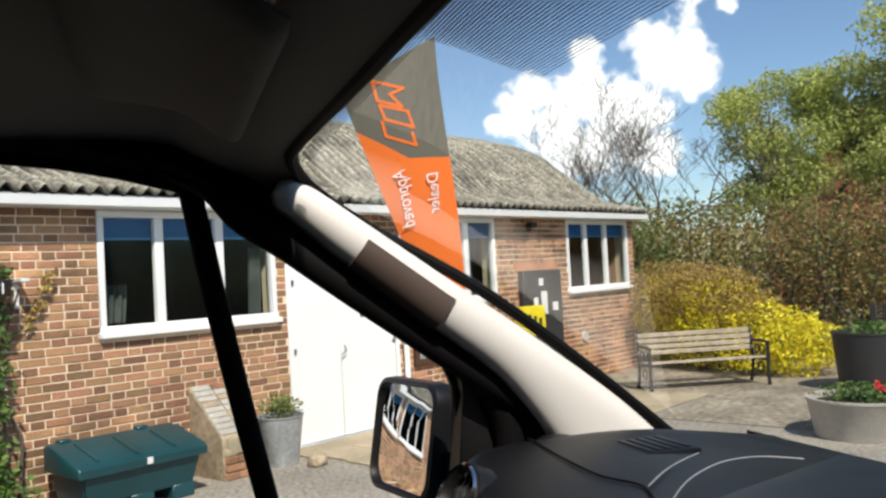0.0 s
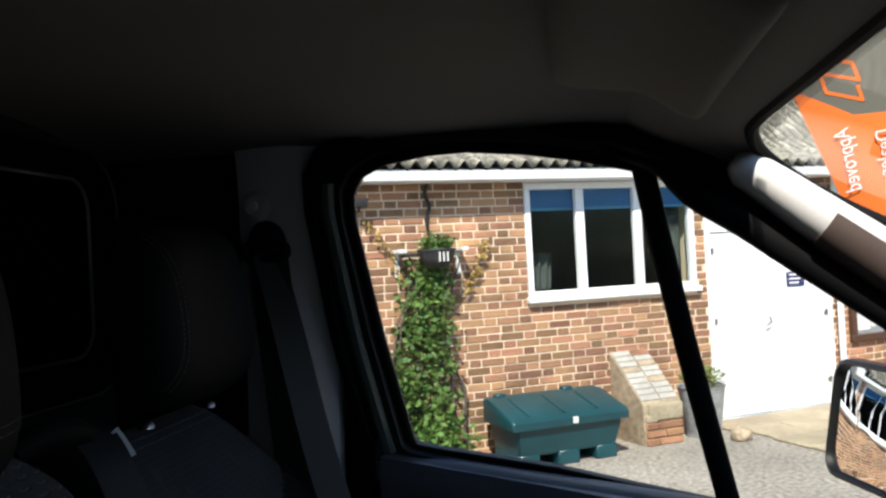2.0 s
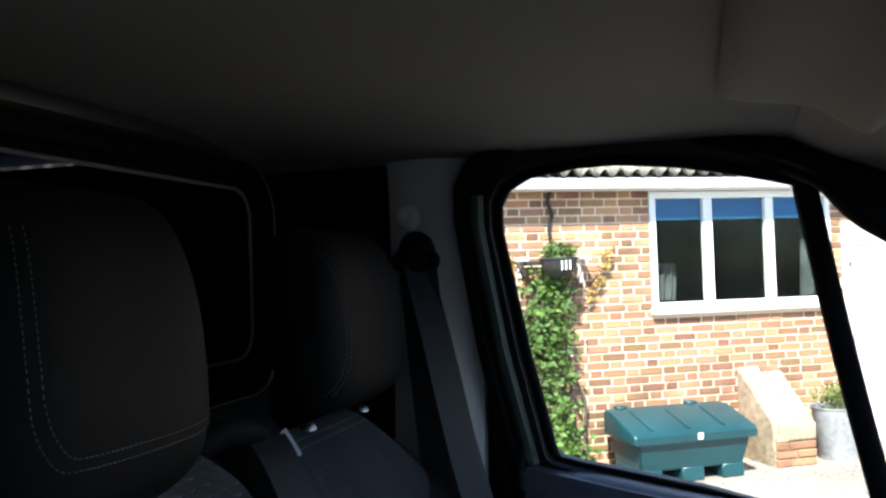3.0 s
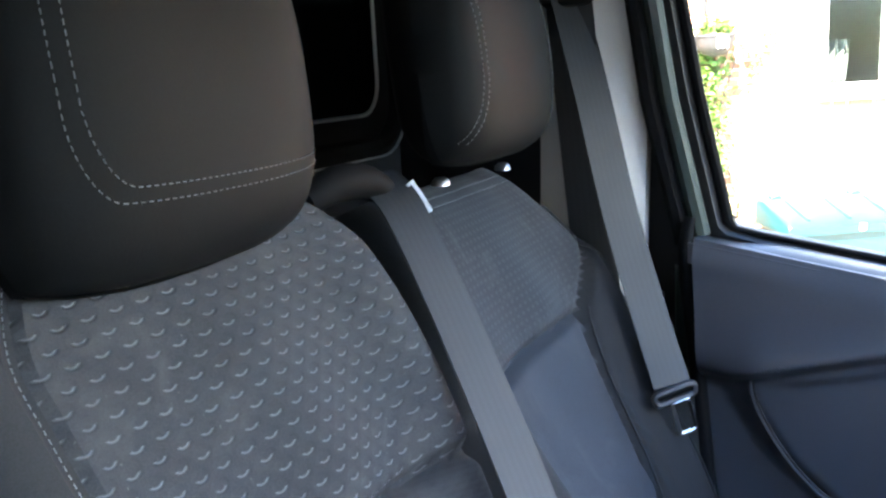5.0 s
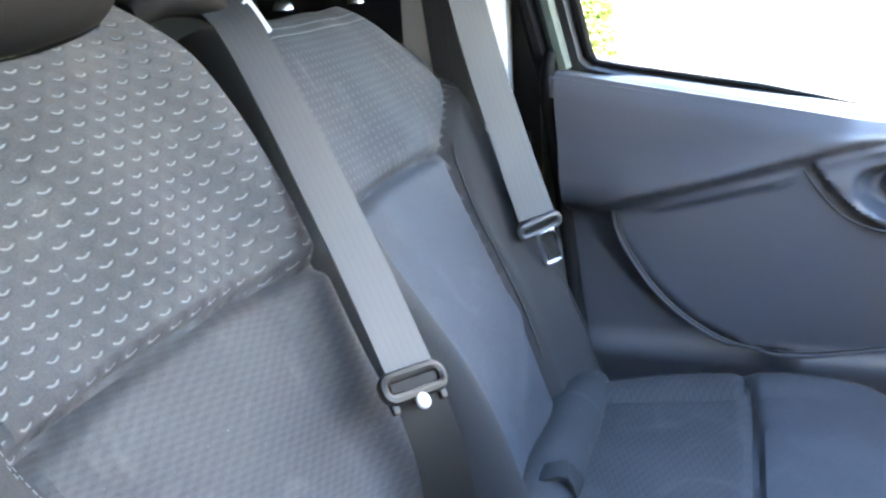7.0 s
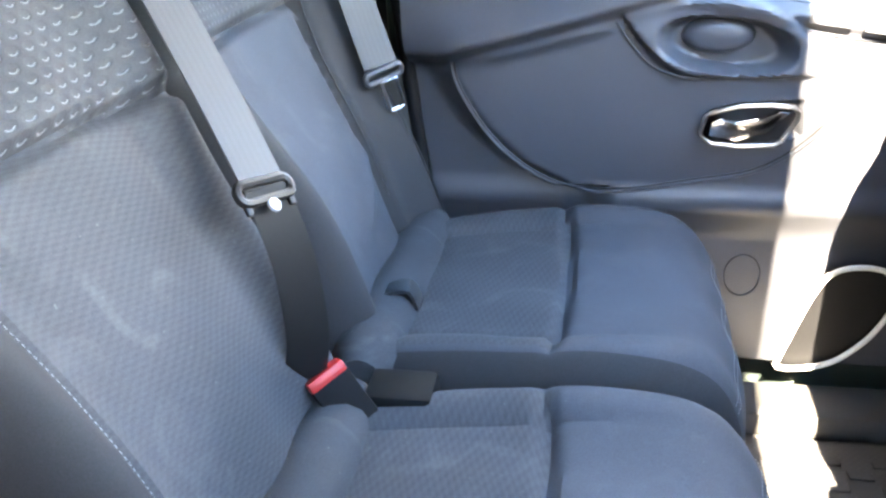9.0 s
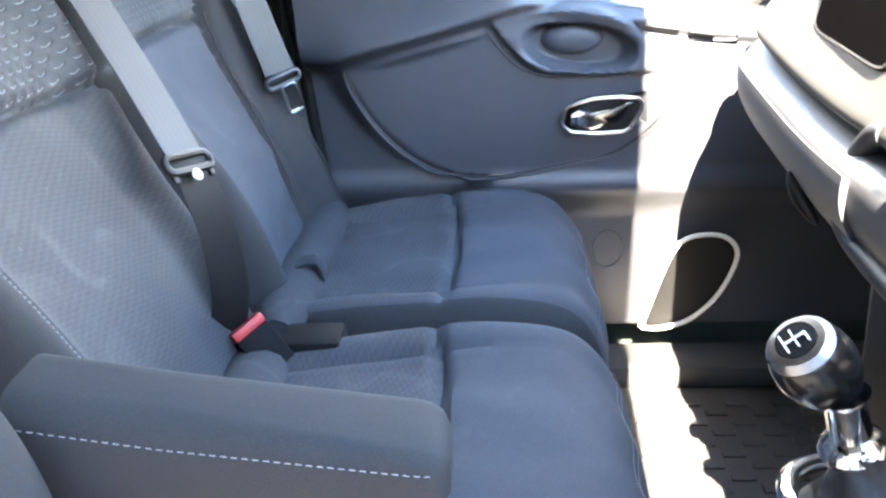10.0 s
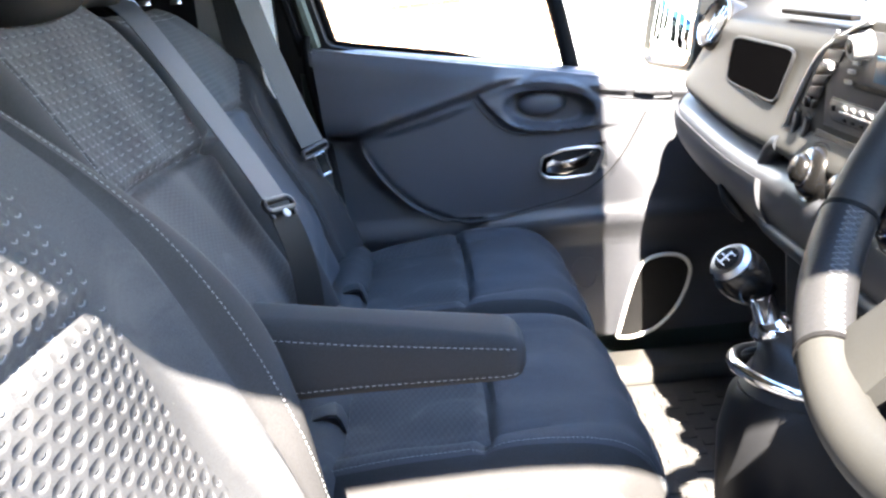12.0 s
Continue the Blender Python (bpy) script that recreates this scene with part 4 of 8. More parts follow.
part("door_edge_seal", tube(bmesh.new(), spline([(0.000, 0.806, 1.45), (-0.004, 0.800, 1.40), (0.012, 0.798, 1.25), (0.028, 0.798, 1.05), (0.038, 0.798, 0.80)], 20), [0.007 + 0.004 * min(1, k / 6) for k in range(21)], 10), M["rubber"], wf, "black rubber seal down the door edge")
part("green_edge", tube(bmesh.new(), [grown(p, 0.034) + Vector((0, -0.024, 0)) for p in loop[:4]], 0.012, 8), M["van"], wf, "painted edge of the door frame")
bar = spline([(0.404, win_y(1.86) - 0.006, 1.86), (0.413, win_y(1.80) - 0.006, 1.80), (0.455, win_y(1.58) - 0.006, 1.58), (0.508, win_y(1.34) - 0.006, 1.335)], 12)
part("quarter_bar", tube(bmesh.new(), bar, 0.0165, 10, flat=0.7, up=(0, 1, 0)), M["rubber"], wf, "black bar between window and quarter light")
bm = bmesh.new()
bm.faces.new([bm.verts.new(p + Vector((0, 0.012, 0))) for p in loop])
pane = part("pane", bm, M["glass"], door, smooth=0)
pane.visible_shadow = False
bm = bmesh.new()
slab(bm, lambda a, b: Vector((a, 0.792 + 0.050 * b, sill(a) - 0.004 + (0.013 * b + 0.005 * math.sin(math.pi * b)) * sstep(0.0, 0.12, a))), lambda a, b: Vector((a, 0.79 + 0.050 * b, sill(a) - 0.03)), 40, 8)
part("sill_strip", bm, M["trim"], door, "soft grey window ledge")

# ---- front pillar and windscreen ----
a_pillar = thing("a_pillar", pose(1.05, 0.75, 1.40), "pale cloth-covered front pillar with a painted shadow band", "pillar trim", kind="structure")
PA = [(0.50, 0.735, 1.835), (0.56, 0.728, 1.793), (0.632, 0.725, 1.738), (0.755, 0.73, 1.648), (0.89, 0.74, 1.552), (1.02, 0.75, 1.455), (1.10, 0.76, 1.38)]


def pillar_piece(t0, t1, wide, name, material, label="", a0=0.0, bulge=0.028):
    c = spline(PA, 60)
    i0, i1 = int(t0 * 60), int(t1 * 60)
    bm = bmesh.new()
    seg = c[i0:i1 + 1]
    rings = []
    for k, (p, d) in enumerate(zip(seg, frame_dirs(seg))):
        up = d.cross(Vector((0, 1, 0))).normalized()
        if up.z < 0:
            up = -up
        g = (i0 + k) / 60
        w = wide * (0.75 + 0.8 * g)
        p = p - up * wide * 0.3 * g
        low = 1.0 + 1.5 * sstep(0.58, 0.92, g)
        end = min(1.0, (k + 0.6) / 2.5) ** 0.5 if t0 < 0.3 else 1.0
        rings.append([bm.verts.new(p + up * w * math.cos(a) * end * (low if math.cos(a) < 0 else 1.0) + Vector((0, -1, 0)) * bulge * math.sin(a) * end) for a in [a0 + (math.pi - a0) * j / 10 for j in range(11)]] + [bm.verts.new(p + Vector((0, 0.03, 0)) - up * w * end * low)] + [bm.verts.new(p + Vector((0, 0.03, 0)) + up * w * math.cos(a0) * end)])
    for a, b in zip(rings, rings[1:]):
        m = len(a)
        for j in range(m):
            bm.faces.new((a[j], a[(j + 1) % m], b[(j + 1) % m], b[j]))
    bm.faces.new(rings[0][::-1])
    bm.faces.new(rings[-1])
    return part(name, bm, material, a_pillar, label)


pillar_piece(0.075, 1.0, 0.030, "cover", M["pale"])
# shadow on the pillar, painted as a brown band over the cover
pillar_piece(0.335, 0.505, 0.034, "shadow_band", M["pillar_shadow"], "dark brown band standing in for a cast shadow", a0=radians(74), bulge=0.032)
lo = [Vector(p) + Vector((-0.028, 0.03, -0.052)) for p in PA]
lo = [Vector((0.16, 0.815, 1.885)), Vector((0.32, 0.80, 1.868)), Vector((0.42, 0.78, 1.835))] + lo
part("door_seal", tube(bmesh.new(), spline(lo, 40), [0.008 + 0.014 * min(1, k / 14) for k in range(41)], 10), M["rubber"], a_pillar, "black rubber door seal")
lo = spline([(0.05, 0.81, 1.915), (0.22, 0.80, 1.905), (0.38, 0.775, 1.872), (0.50, 0.765, 1.808), (0.66, 0.775, 1.694), (0.80, 0.785, 1.572), (0.86, 0.79, 1.46), (0.86, 0.80, 1.36)], 30)
part("door_frame_edge", tube(bmesh.new(), lo, [0.010 + 0.015 * min(1, k / 12) for k in range(31)], 10), M["rubber"], a_pillar, "black door frame edge")
bm = bmesh.new()
prism(bm, [(0.775, 1.33), (0.80, 1.50), (0.785, 1.56), (0.86, 1.50), (0.98, 1.42), (1.02, 1.33)], 1, 0.80, 0.85, 0.006)
part("mirror_gusset", bm, M["black"], a_pillar, "black triangular cover at the mirror")

WS_T = lambda y: Vector((0.550 - 0.012 * (y / 0.70) ** 2, y, 1.890 - 0.038 * (y / 0.70) ** 2))
WS_B = lambda y: Vector((1.30 - 0.15 * (y / 0.70) ** 2, y * 1.06, 1.405))


def ws(a, b):
    """Windscreen: a across, b from the top down."""
    y = -0.70 + 1.40 * a
    p = WS_T(y).lerp(WS_B(y), b)
    n = Vector((0.55, 0, 0.83))
    return p + n * 0.018 * math.sin(math.pi * b)


screen = thing("window_1", pose(1.2, 0, 1.40), "curved windscreen with a dotted shade band", "windscreen", kind="structure")
bm = bmesh.new()
grid = [[bm.verts.new(ws(-0.06 + 1.12 * i / 24, -0.03 + 1.03 * j / 16)) for j in range(17)] for i in range(25)]
for i in range(24):
    for j in range(16):
        bm.faces.new((grid[i][j], grid[i][j + 1], grid[i + 1][j + 1], grid[i + 1][j]))
pane = part("pane", bm, M["glass"], screen)
pane.visible_shadow = False
# outline of the clear glass: up one side, across the top, down the other
half_loop = [(1.0, 0.98), (1.002, 0.7), (1.005, 0.45), (1.018, 0.32), (1.034, 0.195), (1.028, 0.09), (1.006, 0.025), (0.968, -0.006), (0.93, -0.010), (0.87, -0.006), (0.78, 0.0), (0.65, 0.004), (0.5, 0.006)]
loop_ab = spline([(a, b, 0) for a, b in half_loop] + [(1 - a, b, 0) for a, b in half_loop[-2::-1]], 144)
clear = [ws(p.x, p.y) for p in loop_ab]
part("edge_band", tube(bmesh.new(), [p + Vector((-0.006, 0, -0.008)) for p in clear], 0.009, 8), M["rubber"], screen, "black edge of the glass")


def shroud_back(p):
    """Where the roof trim that starts at a point of the glass edge meets headliner and pillar."""
    s = 1 if p.y > 0 else -1
    y = abs(p.y)
    k = sstep(0.57, 0.72, y)
    q = Vector((0.388, y, roof_z(0.39, y) - 0.003)).lerp(Vector((0.388, 0.815, roof_z(0.39, 0.815) - 0.003)), k)
    low = sstep(1.84, 1.74, p.z)
    q = q.lerp(Vector((p.x - 0.085, 0.785, p.z - 0.030)), low)
    return Vector((q.x, q.y * s, q.z))


seg = [p for p in clear if p.z > 1.795]
bm = bmesh.new()
n = len(seg) - 1


def shroud(a, b, lift=0.0):
    p = seg[min(n, int(round(a * n)))]
    q = shroud_back(p)
    m = p.lerp(q, b) + Vector((-0.006, 0, -0.010)) * (1 - b)
    out = Vector((0, 0.006 if p.y > 0 else -0.006, 0)) * sstep(0.55, 0.70, abs(p.y))
    return m + (Vector((0, 0, -0.012)) - out) * math.sin(math.pi * b) + Vector((0, 0, lift)) + out * (lift / 0.006 if lift else 0)


slab(bm, lambda a, b: shroud(a, b), lambda a, b: shroud(a, b, 0.012), n, 10)
solo("header_trim", bm, M["liner"], "grey cloth roof trim rounded over the windscreen corners", "roof trim", kind="structure")
visor = thing("sun_visor", pose(0.40, 0.35, 1.90), "grey cloth sun visor folded against the headliner", "sun visor")
bm = bmesh.new()


def visor_p(a, b, low):
    x, y = 0.292 + 0.165 * a, 0.135 + 0.44 * b
    x += 0.02 * max(0, abs(2 * b - 1) - 0.85) * (1 if a < 0.5 else -1)
    e = min(1.0, 6 * min(a, 1 - a)) * min(1.0, 14 * min(b, 1 - b))
    top = roof_z(x, y) - 0.006 - 0.030 * sstep(0.385, 0.46, x)
    return Vector((x, y, top - (0.004 + 0.014 * e ** 0.5 if low else 0.0)))


slab(bm, lambda a, b: visor_p(a, b, True), lambda a, b: visor_p(a, b, False), 20, 30)
part("pad", bm, M["liner"], visor)
part("hinge_rod", tube(bmesh.new(), [(0.44, 0.05, 1.885), (0.44, 0.14, 1.885)], 0.006, 8), M["black"], visor)
bm = box(bmesh.new(), 0.30, 0.455, 0.06, 0.128, 1.886, 1.912, 0.012, 3)
part("clip_cover", bm, M["black"], visor, "dark plastic clip cover")
DOTS = lambda y: 0.024 + 0.095 * sstep(0.192, 0.128, y) * sstep(-0.30, -0.24, y)
# dotted band: rows of small printed dots that thin out towards a scalloped edge
bm = bmesh.new()
for r in range(44):
    b = 0.006 + r * 0.0028
    for c in range(0, 392):
        a = 0.30 + c * 0.0017 + (0.00085 if r % 2 else 0)
        yy = -0.70 + 1.40 * a
        depth = DOTS(yy)
        if b > depth:
            continue
        p = ws(a, b) + Vector((-0.002, 0, -0.003))
        grow = 1.22 * (1 - 0.38 * (b / depth) ** 2)
        e1, e2 = Vector((0, 1, 0)) * 0.00125 * grow, (ws(a, b + 0.01) - ws(a, b)).normalized() * 0.00115 * grow
        bm.faces.new([bm.verts.new(p + e1 * x + e2 * z) for x, z in ((-1, 0), (0, -1), (1, 0), (0, 1))])
part("dot_band", bm, M["black"], screen, "printed band of small black dots", smooth=0)

# ---- door mirror ----
dm = thing("door_mirror", pose(0.84, 1.10, 1.28), "black wing mirror on the passenger door", "wing mirror")


def rr_loop(hw, hh, r, n=6):
    out = []
    for cx, cz, a0 in ((hw - r, hh - r, 0), (-hw + r, hh - r, 90), (-hw + r, -hh + r, 180), (hw - r, -hh + r, 270)):
        out += [(cx + r * math.cos(radians(a0 + 90 * k / n)), cz + r * math.sin(radians(a0 + 90 * k / n))) for k in range(n + 1)]
    return out


MIRROR_N = Vector((-0.955, -0.235, 0.18)).normalized()
MC = Vector((0.782, 1.118, 1.390))
MH = Vector((0, 0, 1)).cross(MIRROR_N).normalized()
MV = MIRROR_N.cross(MH).normalized()


def mirror_ring(scale, back, r=0.035, hw=0.105, hh=0.098, bulge=0.0):
    return [MC + MH * x * scale + MV * z * scale - MIRROR_N * back for x, z in rr_loop(hw, hh, r)]


bm = bmesh.new()
rings = [[bm.verts.new(p) for p in mirror_ring(*k)] for k in ((0.96, 0.012), (1.0, -0.006), (1.08, -0.002), (1.12, 0.02), (1.08, 0.06), (0.9, 0.095), (0.55, 0.115))]
for a, b in zip(rings, rings[1:]):
    for j in range(len(a)):
        bm.faces.new((a[j], a[(j + 1) % len(a)], b[(j + 1) % len(b)], b[j]))
bm.faces.new(rings[-1])
bm.faces.new(rings[0][::-1])
part("housing", bm, M["black"], dm, "glossy black housing")
bm = bmesh.new()
R = 0.80
prev = None
for k in range(9):
    s = 0.97 * k / 8
    if k == 0:
        ringv = [bm.verts.new(MC + MIRROR_N * 0.006)]
    else:
        ringv = [bm.verts.new(MC + MH * x * s + MV * z * s + MIRROR_N * (0.006 - (x * x + z * z) * s * s / (2 * R))) for x, z in rr_loop(0.105, 0.098, 0.035)]
    if prev is not None:
        m = len(ringv)
        for j in range(m):
            if len(prev) == 1:
                bm.faces.new((prev[0], ringv[j], ringv[(j + 1) % m]))
            else:
                bm.faces.new((prev[j], ringv[j], ringv[(j + 1) % m], prev[(j + 1) % m]))
    prev = ringv
part("mirror_glass", bm, M["mirror"], dm, "slightly domed mirror glass", smooth=80)
part("arm", tube(bmesh.new(), spline([(0.90, 0.86, 1.36), (0.89, 0.95, 1.345), (0.85, 1.05, 1.35)], 10), [0.05, 0.05, 0.048, 0.046, 0.045, 0.044, 0.043, 0.042, 0.04, 0.04, 0.04], 12), M["black"], dm, "black mirror arm")

# ---- dashboard ----
dash = thing("dashboard", pose(0.85, 0, FLOOR_Z), "dark grey moulded dashboard with pale grey fascia", "dashboard")


def dash_face(y):
    """How far back the fascia stands at each place across the van."""
    return 0.686 + 0.085 * sstep(0.50, 0.74, y) ** 1.5 + 0.03 * sstep(-0.2, -0.6, y)


PROF = [(0.55, 1.415), (0.30, 1.448), (0.12, 1.452), (0.03, 1.445), (0.0, 1.425), (-0.008, 1.395), (-0.03, 1.335), (-0.045, 1.300), (-0.03, 1.288), (-0.02, 1.284),
        (-0.045, 1.272), (-0.055, 1.255), (-0.05, 1.215), (-0.015, 1.165), (0.06, 1.10), (0.15, 1.02), (0.24, 0.92), (0.30, 0.78)]
prof = spline([(a, 0, b) for a, b in PROF], 70)


def dash_p(a, b):
    y = -0.80 + 1.54 * a
    p = prof[min(70, int(round(b * 70)))]
    k = 1.0 if p.x < 0.2 else max(0.0, 1 - (p.x - 0.2) / 0.5)
    x = dash_face(y) * k + 0.68 * (1 - k) + p.x
    end = sstep(0.66, 0.745, y)
    lift = 0.034 * sstep(0.24, 0.68, y) * sstep(1.40, 1.30, p.z) * sstep(0.95, 1.22, p.z)
    return Vector((x + 0.03 * end, y, p.z - 0.03 * end * sstep(1.3, 1.45, p.z) + lift))


bm = bmesh.new()
slab(bm, dash_p, lambda a, b: Vector((1.26, -0.80 + 1.54 * a, 1.41 - 0.63 * b)), 60, 70, slot=lambda a, b: 0 if b < 0.21 else (1 if b < 0.46 else (2 if b > 0.56 else 3)))
part("body", bm, [M["dash_top"], M["fascia"], M["dash"], M["dash_lower"]], dash)
# open compartment, its shade painted as a flat near-black panel
def on_face(y, z, out=0.0):
    best = min(prof[10:40], key=lambda p: abs(p.z - z))
    return Vector((dash_face(y) + best.x - out, y, z))


bm = bmesh.new()
q = [on_face(0.416, 1.414, 0.004), on_face(0.196, 1.412, 0.004), on_face(0.206, 1.346, 0.004), on_face(0.400, 1.353, 0.005)]
def rounded(q, r=0.16, n=5):
    """Corners of a loop turned into short curves."""
    out = []
    for i, p in enumerate(q):
        a, b = p.lerp(q[i - 1], r), p.lerp(q[(i + 1) % len(q)], r)
        out += [a.lerp(p, k / n).lerp(p.lerp(b, k / n), k / n) for k in range(n + 1)]
    return out


q = rounded(q)
bm.faces.new([bm.verts.new(p) for p in q])
bmesh.ops.solidify(bm, geom=bm.faces[:], thickness=0.004)
part("screen", bm, M["screen"], dash, "near-black panel painted as the shade in an open compartment")
part("cubby_rim", tube(bmesh.new(), [p + Vector((0.002, 0, 0)) for p in q], 0.0025, 8, closed=True), M["dash_top"], dash, "dark rim round the panel")
# round vent at the door end
vm = Matrix.Translation((0.690, 0.520, 1.424)) @ Matrix.Rotation(radians(-62), 4, "Y") @ Matrix.Rotation(radians(8), 4, "X")
lathe(bm := bmesh.new(), [(0.030, -0.02), (0.030, 0.002), (0.036, 0.010), (0.042, 0.006), (0.044, -0.02)], vm, 28)
vent = part("air_vent", bm, M["black"], dash, "round black air vent with a chrome ring")
lathe(bm := bmesh.new(), [(0.036, 0.010), (0.038, 0.013), (0.0405, 0.010), (0.038, 0.007)], vm, 28)
part("ring", bm, M["chrome"], vent)
for k in (-0.018, -0.006, 0.006, 0.018):
    w = math.sqrt(0.03 ** 2 - k ** 2)
    bm = box(bmesh.new(), -w, w, k - 0.001, k + 0.001, -0.012, 0.004)
    part("slat", bm, M["chrome"], vent, F=vm)
part("top_slot", box(bmesh.new(), 0.700, 0.712, 0.105, 0.30, 1.4495, 1.4555, 0.001), M["rubber"], dash, "dark slot along the dash top")
# glove box lid with its catch
bm = bmesh.new()
y0, y1 = 0.18, 0.66
slab(bm, lambda a, b: dash_p((y0 + (y1 - y0) * a + 0.80) / 1.54, 0.64 + 0.2 * b) + Vector((-0.007, 0, 0.003)), lambda a, b: dash_p((y0 + (y1 - y0) * a + 0.80) / 1.54, 0.64 + 0.2 * b) + Vector((0.004, 0, -0.004)), 24, 14)
lid = part("glove_box_lid", bm, M["dash"], dash)
part("catch", tube(bmesh.new(), spline([(0.632, 0.335, 1.212), (0.640, 0.318, 1.190), (0.655, 0.300, 1.165)], 10), [0.003 + 0.006 * math.sin(math.pi * k / 10) for k in range(11)], 10), M["black"], lid, "dark recessed catch")
# demister grille on top
bm = box(bmesh.new(), 0.93, 1.01, 0.50, 0.60, 1.442, 1.452, 0.004)
gr = part("demister_grille", bm, M["dash_top"], dash)
for k in range(5):
    part("slat", box(bmesh.new(), 0.938 + k * 0.014, 0.945 + k * 0.014, 0.51, 0.59, 1.4505, 1.4535, 0.001), M["black"], gr)
lathe(bm := bmesh.new(), [(0, 0.006), (0.022, 0.005), (0.03, 0.0)], pose(0.90, 0.70, 1.440), 20)
part("speaker_cap", bm, M["black"], dash)
LINES = (((0.842, 0.356, 1.455), (0.89, 0.401, 1.4555), (0.933, 0.434, 1.4555), (0.977, 0.461, 1.455)),
         ((0.78, 0.235, 1.457), (0.817, 0.277, 1.458), (0.876, 0.337, 1.459), (0.932, 0.378, 1.459), (0.973, 0.396, 1.459), (1.02, 0.40, 1.457), (1.066, 0.383, 1.452)))
for line in LINES:
    part("top_line", tube(bmesh.new(), spline(line, 24), 0.0010, 6), M["piping"], dash, "thin pale edge line")
gap = spline([(0.850, 0.69, 1.448), (0.844, 0.66, 1.4535), (0.830, 0.558, 1.4545), (0.822, 0.43, 1.4545), (0.838, 0.36, 1.4545), (0.80, 0.27, 1.4545)], 30)
part("panel_gap", tube(bmesh.new(), gap, 0.0014, 6), M["rubber"], dash, "dark gap between two panels")
bm = bmesh.new()
slab(bm, lambda a, b: Vector((0.82 + 0.30 * b, 0.0 + (0.27 + 0.11 * b) * a, 1.452 + 0.010 * math.sin(math.pi * a) ** 0.6 * math.sin(math.pi * (0.12 + 0.8 * b)))), lambda a, b: Vector((0.82 + 0.30 * b, 0.0 + (0.27 + 0.11 * b) * a, 1.43)), 16, 16)
part("top_tray_lid", bm, M["black"], dash)

# centre stack: a flat plate facing the cab, with its fittings set into it
cs = thing("centre_console", pose(0.66, 0.0, FLOOR_Z), "grey centre stack with radio, vents and heater knobs", "console")
SX = 0.655


def face_pts(pts, out=0.0):
    return [Vector((SX - out, y, z)) for y, z in pts]


def plate(pts, out, back, name, material, label="", parent=None, bev=0.0):
    """A panel of the given outline on the stack, from out in front of it to back behind it."""
    bm = bmesh.new()
    prism(bm, pts, 0, SX - out, SX + back, bev, 2)
    return part(name, bm, material, parent or cs, label)


def bar_on(p, q, w, out, name, material, label="", parent=None, back=0.002):
    """A small bar between two places on the stack."""
    a, b = Vector((0, *p)), Vector((0, *q))
    d = (b - a).normalized()
    n = Vector((0, -d.z, d.y)) * w / 2
    c = [(v.y, v.z) for v in (a + n, b + n, b - n, a - n)]
    return plate(c, out, back, name, material, label, parent, min(0.0012, w * 0.25))


edge = [(v.x, v.y) for v in spline([(-0.035, 1.462, 0), (-0.011, 1.455, 0), (0.068, 1.425, 0), (0.118, 1.380, 0), (0.154, 1.337, 0), (0.168, 1.307, 0), (0.160, 1.294, 0), (0.140, 1.290, 0)], 30)]
plate(edge + [(0.10, 1.20), (-0.22, 1.17), (-0.22, 1.462)], 0.0, 0.10, "fascia", M["fascia"], "", None, 0.004)
part("edge_trim", tube(bmesh.new(), face_pts([(y + 0.001, z) for y, z in edge], 0.001), 0.0030, 8), M["silver"], cs, "pale curved edge line")
part("edge_gap", tube(bmesh.new(), face_pts([(y + 0.0055, z + 0.0015) for y, z in edge], -0.003), 0.0022, 6), M["rubber"], cs, "dark gap beside the stack")
# column of vents between two curved edges
v_l = spline([(0.032, 1.447, 0), (0.070, 1.416, 0), (0.094, 1.387, 0), (0.111, 1.361, 0)], 24)
v_r = spline([(-0.003, 1.449, 0), (0.023, 1.417, 0), (0.056, 1.391, 0), (0.083, 1.360, 0)], 24)
v = plate([(p.x, p.y) for p in v_l] + [(p.x, p.y) for p in v_r[::-1]], 0.0008, 0.002, "air_vent", M["black"], "black vent with grey slats")
for k in range(6):
    i = 1 + k * 4
    a0, a1, b0, b1 = v_l[i], v_l[min(24, i + 3)], v_r[i], v_r[min(24, i + 3)]
    plate([(p.x, p.y) for p in (a0.lerp(b0, 0.06), b0.lerp(a0, 0.06), b1.lerp(a1, 0.06), a1.lerp(b1, 0.06))], 0.004, 0.0, "slat", M["dash"], "", v, 0.001)
bar_on((0.050, 1.414), (0.034, 1.412), 0.007, 0.010, "vent_tab", M["silver"], "pale sliding tab", v)
# highlight along the vent's left edge, built as a thin silver line
part("vent_rim", tube(bmesh.new(), face_pts([(p.x + 0.003, p.y + 0.001) for p in v_l], 0.001), 0.0016, 6), M["silver"], v, "pale curved line standing in for a highlight")
lathe(bm := bmesh.new(), [(0, 0.008), (0.006, 0.007), (0.0075, 0.0)], Matrix.Translation((SX, 0.094, 1.366)) @ Matrix.Rotation(radians(-90), 4, "Y"), 16)
part("vent_wheel", bm, M["gloss_black"], v)
# two long rocker switches in a rounded plate
for (p, q) in (((0.126, 1.354), (0.139, 1.313)), ((0.097, 1.351), (0.112, 1.311))):
    r_ = bar_on(p, q, 0.015, 0.0010, "rocker_switch", M["black"], "long rocker switch with a dark outline")
    d_ = (Vector(q) - Vector(p)) * 0.12
    bar_on((p[0] + d_.x, p[1] + d_.y), (q[0] - d_.x, q[1] - d_.y), 0.0085, 0.0045, "rocker", M["dash"], "", r_)
    bar_on((q[0] - d_.x * 0.9, q[1] - d_.y * 0.9), (q[0] - d_.x * 0.3, q[1] - d_.y * 0.3), 0.009, 0.005, "tip", M["silver"], "", r_)
